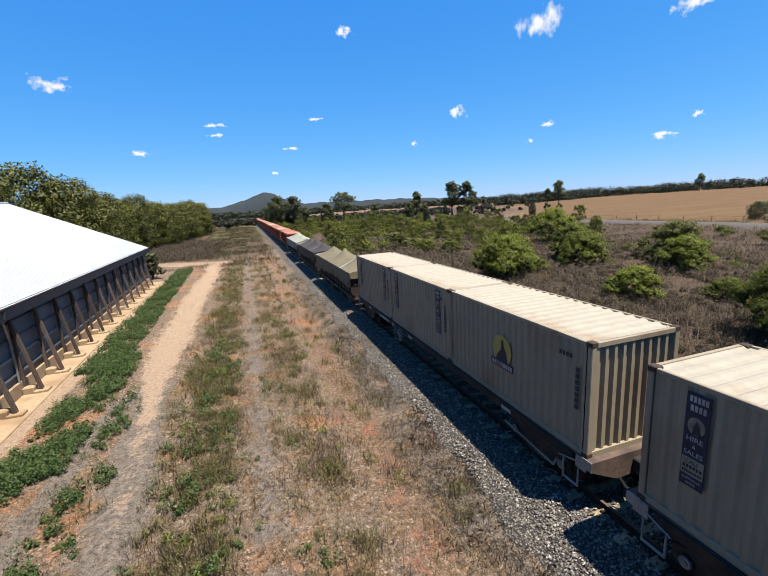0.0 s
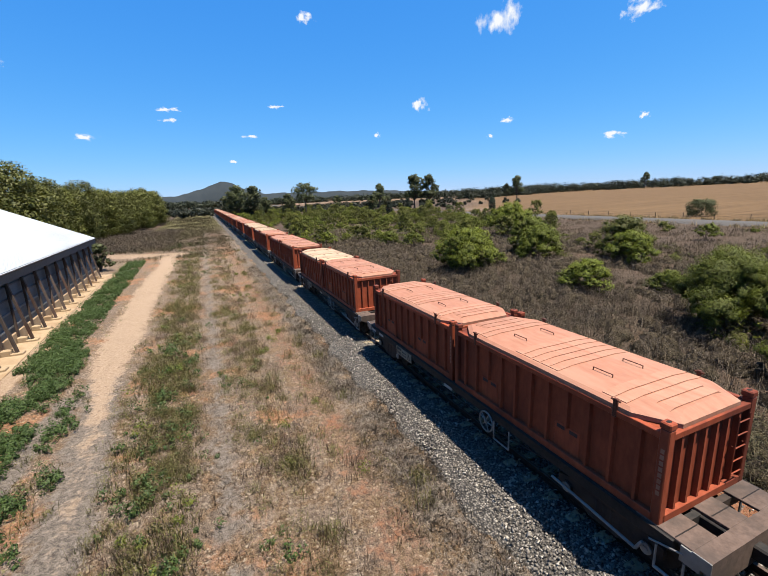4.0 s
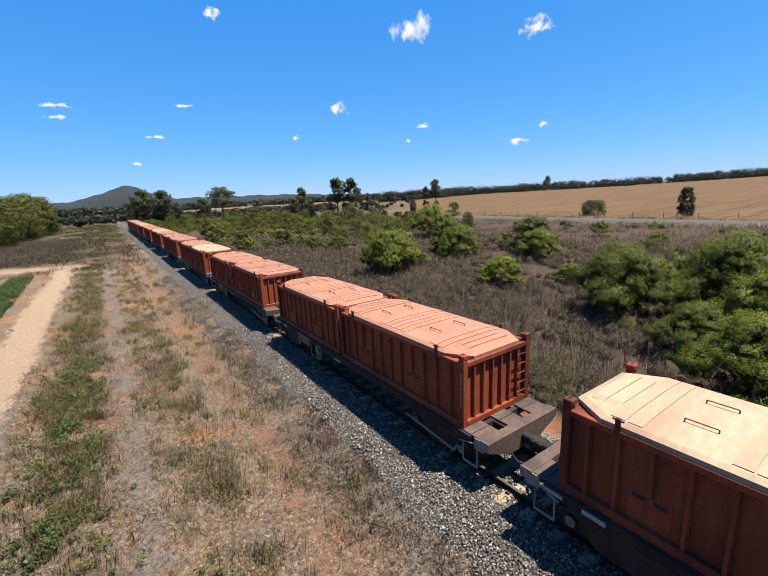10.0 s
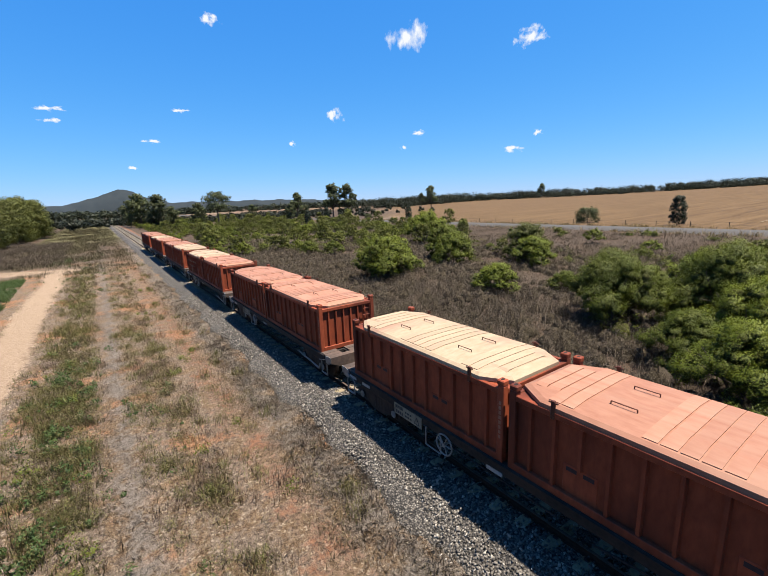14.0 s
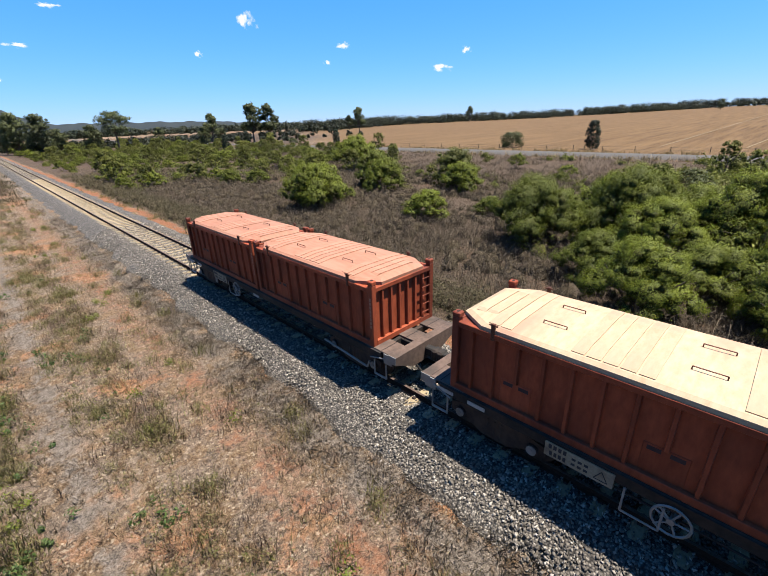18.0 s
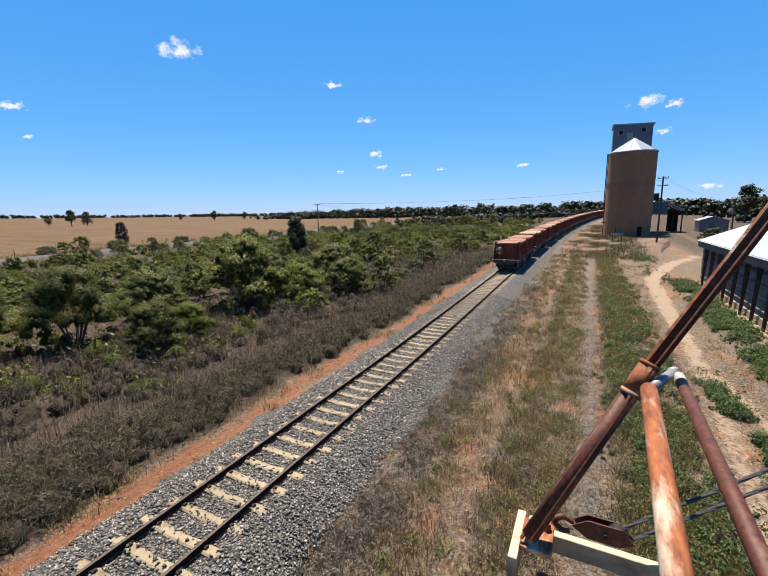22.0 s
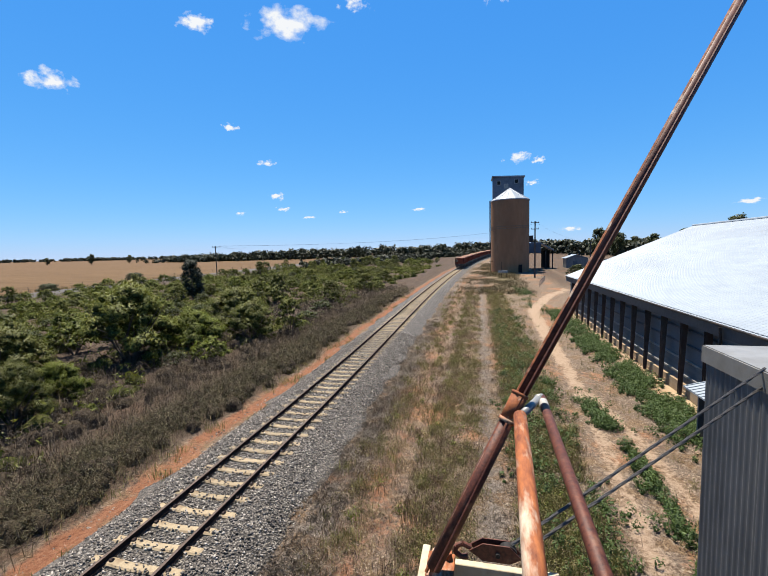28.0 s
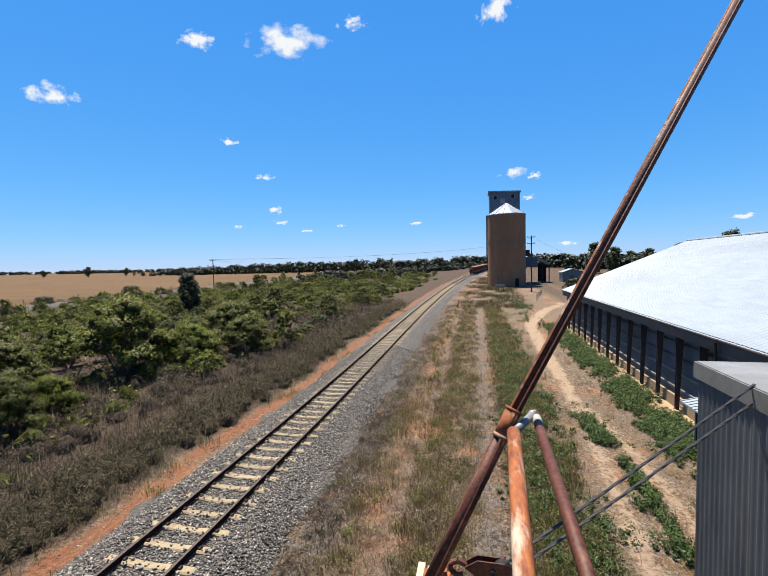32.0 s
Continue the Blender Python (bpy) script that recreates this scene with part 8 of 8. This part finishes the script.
    flakes("ground_litter", "dry stalks and litter lying on the ground", cat([strip(5200, -8.0, 5.0, 0.3, 0.8), strip(2500, 3.0, 5.2, 0.2, 0.8)]), 16, 0.0, 0.03, 0.24, 0.045, M_GRASS_GREY, 96, aspect=0.12)
    def lean_west(p):
        return np.stack([p[:, 0] - 0.025 * (p[:, 1] - 22), p[:, 1]], 1)
    # broad-leaved weeds
    w = cat([patchy(2600, -8.0, -5.9, 13, 24, r, 0.8, 0.38), lean_west(patchy(9000, -8.7, -6.5, 22, 60, r, 0.8, 0.33, 34)), patchy(2600, -3.4, -0.9, 3, 24, r, 1.3, 1.0), patchy(1500, -5.6, -4.4, 3, 19, r, 1.2, 0.75), patchy(1300, -8.5, -6.3, 3, 15, r, 0.8, 0.6), patchy(1500, -3.0, 1.5, 2, 30, r, 0.8, 1.15),
             patchy(7500, -9.0, -6.6, -46, -10, r, 0.6, 0.42, 28), patchy(5000, -4.0, -1.0, -46, -4, r, 0.75, 0.75, 22), patchy(2600, -5.4, -4.2, -17, -6, r, 0.8, 0.6), patchy(1500, -8.0, -6.0, -14, -6, r, 0.8, 0.8), patchy(900, -6, 0.5, 45, 90, r, 0.3, 0.7), patchy(900, -7.5, -5.2, -70, -44, r, 0.3, 0.5)])
    def beside(pts, width, k):
        q = np.repeat(np.array([(a[0] + (b[0] - a[0]) * u, a[1] + (b[1] - a[1]) * u) for a, b in zip(pts, pts[1:]) for u in np.linspace(0, 1, 40)]), k, 0)
        q = q + r.normal(0, width, q.shape)
        return q[np.sin(q[:, 1] * 1.3) + np.sin(q[:, 1] * 2.9 + q[:, 0]) + r.normal(0, 0.6, len(q)) > -0.1]
    w = cat([off_sand(w)] + [beside(p, s, k) for p, s, k in WEED_ROWS])
    n = len(w)
    rng = np.random.default_rng(84)
    z = land(w[:, 0], w[:, 1])
    hh = rng.uniform(0.10, 0.5, n) * rng.uniform(0.5, 1, n)
    c = np.stack([w[:, 0], w[:, 1], z + hh * 0.55], 1)
    tagged(new("broadleaf_weeds", leaves("broadleaf_weeds", leaf_cloud(c, hh * 0.55, 34, 0.042, rng, 1.25, 0.42, None, 0.5), M_WEED)), "dark green broad-leaved weeds in patches", "weeds", kind="stuff")
    # dead brush and straw-green brush beyond the line
    edge = lambda p: np.stack([p[:, 0] + line_x(p[:, 1]) - TRACK_X, p[:, 1]], 1)
    def wander(p):
        return np.stack([p[:, 0] + 0.5 * wiggle(p[:, 1]), p[:, 1]], 1)
    d1 = edge(cat([patchy(17000, 13.2, 28, -75, 95, r, 0.35, 0.2, 34), patchy(8000, 20, 80, -40, 150, r, 0.2, 0.3, 70), patchy(5000, 22, 60, 8, 75, r, 0.25, 0.35)]))
    far_brush = patchy(9000, 45, 84, -30, 120, r, 0.12, 0.2)
    blades("dead_brush", "low purple-grey brush on the flat before the road", far_brush, 9, 0.15, 0.55, 0.35, 0.016, M_BRUSH, 105, 0.7)
    verge = cat([patchy(1500, 89.5, 96, -120, 200, r, 0.2, 0.3), patchy(700, 79, 82.5, -120, 200, r, 0.2, 0.4)])
    blades("verge_grass", "pale dry grass on the road verge", verge, 16, 0.3, 0.9, 0.4, 0.03, M_GRASS_DRY, 106, 0.6)
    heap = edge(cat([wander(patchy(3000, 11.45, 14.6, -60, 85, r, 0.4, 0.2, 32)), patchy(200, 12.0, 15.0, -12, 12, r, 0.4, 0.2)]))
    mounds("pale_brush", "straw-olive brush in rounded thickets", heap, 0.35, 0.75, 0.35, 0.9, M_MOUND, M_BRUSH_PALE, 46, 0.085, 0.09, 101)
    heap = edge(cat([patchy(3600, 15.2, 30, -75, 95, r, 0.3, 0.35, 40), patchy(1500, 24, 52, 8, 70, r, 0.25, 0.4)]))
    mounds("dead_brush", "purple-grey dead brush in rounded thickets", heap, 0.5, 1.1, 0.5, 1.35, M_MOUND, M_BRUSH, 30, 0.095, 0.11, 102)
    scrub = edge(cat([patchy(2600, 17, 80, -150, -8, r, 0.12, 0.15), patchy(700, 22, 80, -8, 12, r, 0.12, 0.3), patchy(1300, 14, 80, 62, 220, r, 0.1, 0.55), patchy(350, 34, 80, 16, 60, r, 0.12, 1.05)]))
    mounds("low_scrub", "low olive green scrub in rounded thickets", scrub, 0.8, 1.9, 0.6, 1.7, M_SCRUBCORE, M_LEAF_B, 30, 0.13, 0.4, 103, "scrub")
    blades("dead_brush", "purple-grey dead brush in thickets", d1, 8, 0.35, 1.25, 0.32, 0.007, M_BRUSH, 85, 0.7)
    flakes("dead_brush", "fine dry twigs and leaves of the dead brush", d1, 30, 0.20, 0.62, 0.48, 0.06, M_BRUSH, 91, aspect=0.14)
    d2 = edge(cat([wander(patchy(11500, 10.9, 15.4, -70, 95, r, 0.4, 0.22, 28)), patchy(3000, 15, 30, 10, 120, r, 0.25, 0.6, 50)]))
    blades("pale_brush", "straw-green brush along the cutting", d2, 7, 0.15, 0.75, 0.28, 0.006, M_BRUSH_PALE, 86, 0.85)
    flakes("pale_brush", "dry seed heads of the straw-green brush", d2, 36, 0.12, 0.55, 0.42, 0.052, M_BRUSH_PALE, 92, aspect=0.14)
    d3 = edge(patchy(4500, 9.5, 11.3, -60, 80, r, 0.8, 0.85, 24))
    blades("drain_grass", "short green grass along the drain", d3, 14, 0.08, 0.34, 0.11, 0.007, M_GRASS_GREEN, 87, 0.5)
    d4 = off_sand(edge(cat([patchy(9000, -13, 5.0, 60, 220, r, 0.15, 0.3), patchy(5000, -8, 4.4, -150, -60, r, 0.2, 0.3), patchy(5000, -16, 5, 200, 420, r, 0.08, 0.3)])))
    blades("rank_grass", "rank dry grass and brush along the line", d4, 16, 0.15, 0.5, 0.4, 0.013, M_BRUSH_PALE, 88, 0.5)
    d5 = off_sand(cat([patchy(4000, -40, -13, 56, 120, r, 0.15, 0.3), patchy(4000, -24, -5, 74, 130, r, 0.15, 0.25)]))
    blades("dead_brush", "grey dead brush beyond the shed", d5, 18, 0.25, 0.7, 0.4, 0.012, M_BRUSH, 89, 0.5)
    flakes("dead_brush", "grey dead thicket beyond the shed", d5, 10, 0.25, 0.7, 0.5, 0.06, M_BRUSH, 93)


def build_clouds():
    # azimuth, elevation, width and height in degrees
    spots = [(330.9, 11.3, 2.5, 1.8), (320.9, 19.8, 4.7, 3.9), (305.9, 18.4, 3.6, 1.9), (345.3, 21.1, 2.4, 1.2), (2.3, 10.8, 2.5, 0.6), (2.4, 9.7, 2.1, 0.7), (349.7, 11.5, 2.4, 0.5), (353.1, 8.0, 2.0, 0.5), (336.7, 7.9, 1.2, 0.7), (319.8, 8.8, 1.9, 0.7), (304.6, 7.8, 1.2, 0.7), (307.6, 6.1, 3.2, 0.8)]
    spots += [(321.8, 7.0, 1.2, 0.5), (355.5, 5.0, 1.1, 0.4), (18.1, 14.1, 3.4, 1.5), (10.8, 7.5, 2.4, 0.7), (258.4, 7.8, 2.4, 0.8), (263.1, 9.4, 2.6, 1.2), (260.2, 9.0, 2.8, 1.3), (246.5, 8.3, 1.4, 0.5), (251.5, 3.9, 1.6, 0.5), (271.2, 5.3, 1.7, 0.7), (261.9, 4.8, 1.6, 0.5), (205.3, 27.8, 9.3, 3.4), (196.1, 29.9, 3.6, 1.5)]
    spots += [(230.9, 18.6, 4.9, 2.1), (213.0, 16.2, 2.1, 0.9), (208.7, 12.0, 2.5, 0.7), (207.5, 7.8, 2.3, 1.0), (174.7, 11.6, 3.7, 1.4), (172.3, 11.1, 1.8, 0.8), (173.2, 8.4, 1.7, 0.7), (206.8, 6.1, 1.9, 0.6), (212.5, 5.5, 1.6, 0.4)]
    spots += [(188.2, 5.7, 2.0, 0.5), (151.3, 4.2, 2.6, 0.6), (168.5, 2.2, 3.0, 0.6), (216.0, 26.8, 4.3, 1.7), (176.9, 30.3, 4.0, 2.5), (251.5, 12.2, 4.5, 1.8), (247.4, 11.1, 2.5, 0.9), (203.4, 5.0, 2.0, 0.5), (198.6, 5.6, 1.4, 0.4)]
    far = 3600
    for k, (az, el, w, hgt) in enumerate(spots):
        a, e = radians(az), radians(el)
        out = Vector((-math.sin(a) * math.cos(e), math.cos(a) * math.cos(e), math.sin(e)))
        right = Vector((math.cos(a), math.sin(a), 0))
        up = right.cross(out)
        W, H = far * radians(w) * 0.62, far * radians(hgt) * 0.68
        bm = bmesh.new()
        bmesh.ops.create_grid(bm, x_segments=12, y_segments=8, size=1.0)
        for v in bm.verts:
            v.co.z = 0.12 * (v.co.x ** 2 + v.co.y ** 2)
        ob = part("cloud", bm, M_CLOUD, None, "", True)
        m = Matrix((right * W, up * H, -out * W)).transposed().to_4x4()
        ob.matrix_world = Matrix.Translation(EYE + far * out) @ m
        tagged(ob, "small white fair-weather cloud in blue sky", "cloud", "fair-weather clouds", "structure")


lay_ground()
TRACK = lay_track()
build_road()
build_sheds()
build_silo()
build_poles()
build_tower()
build_boom()
build_red_wagons()
build_front()
build_tail_gear()
build_bushes()
build_trees()
build_far_woods()
build_ground_plants()
build_clouds()
lay_sleepers(TRACK)
motions()
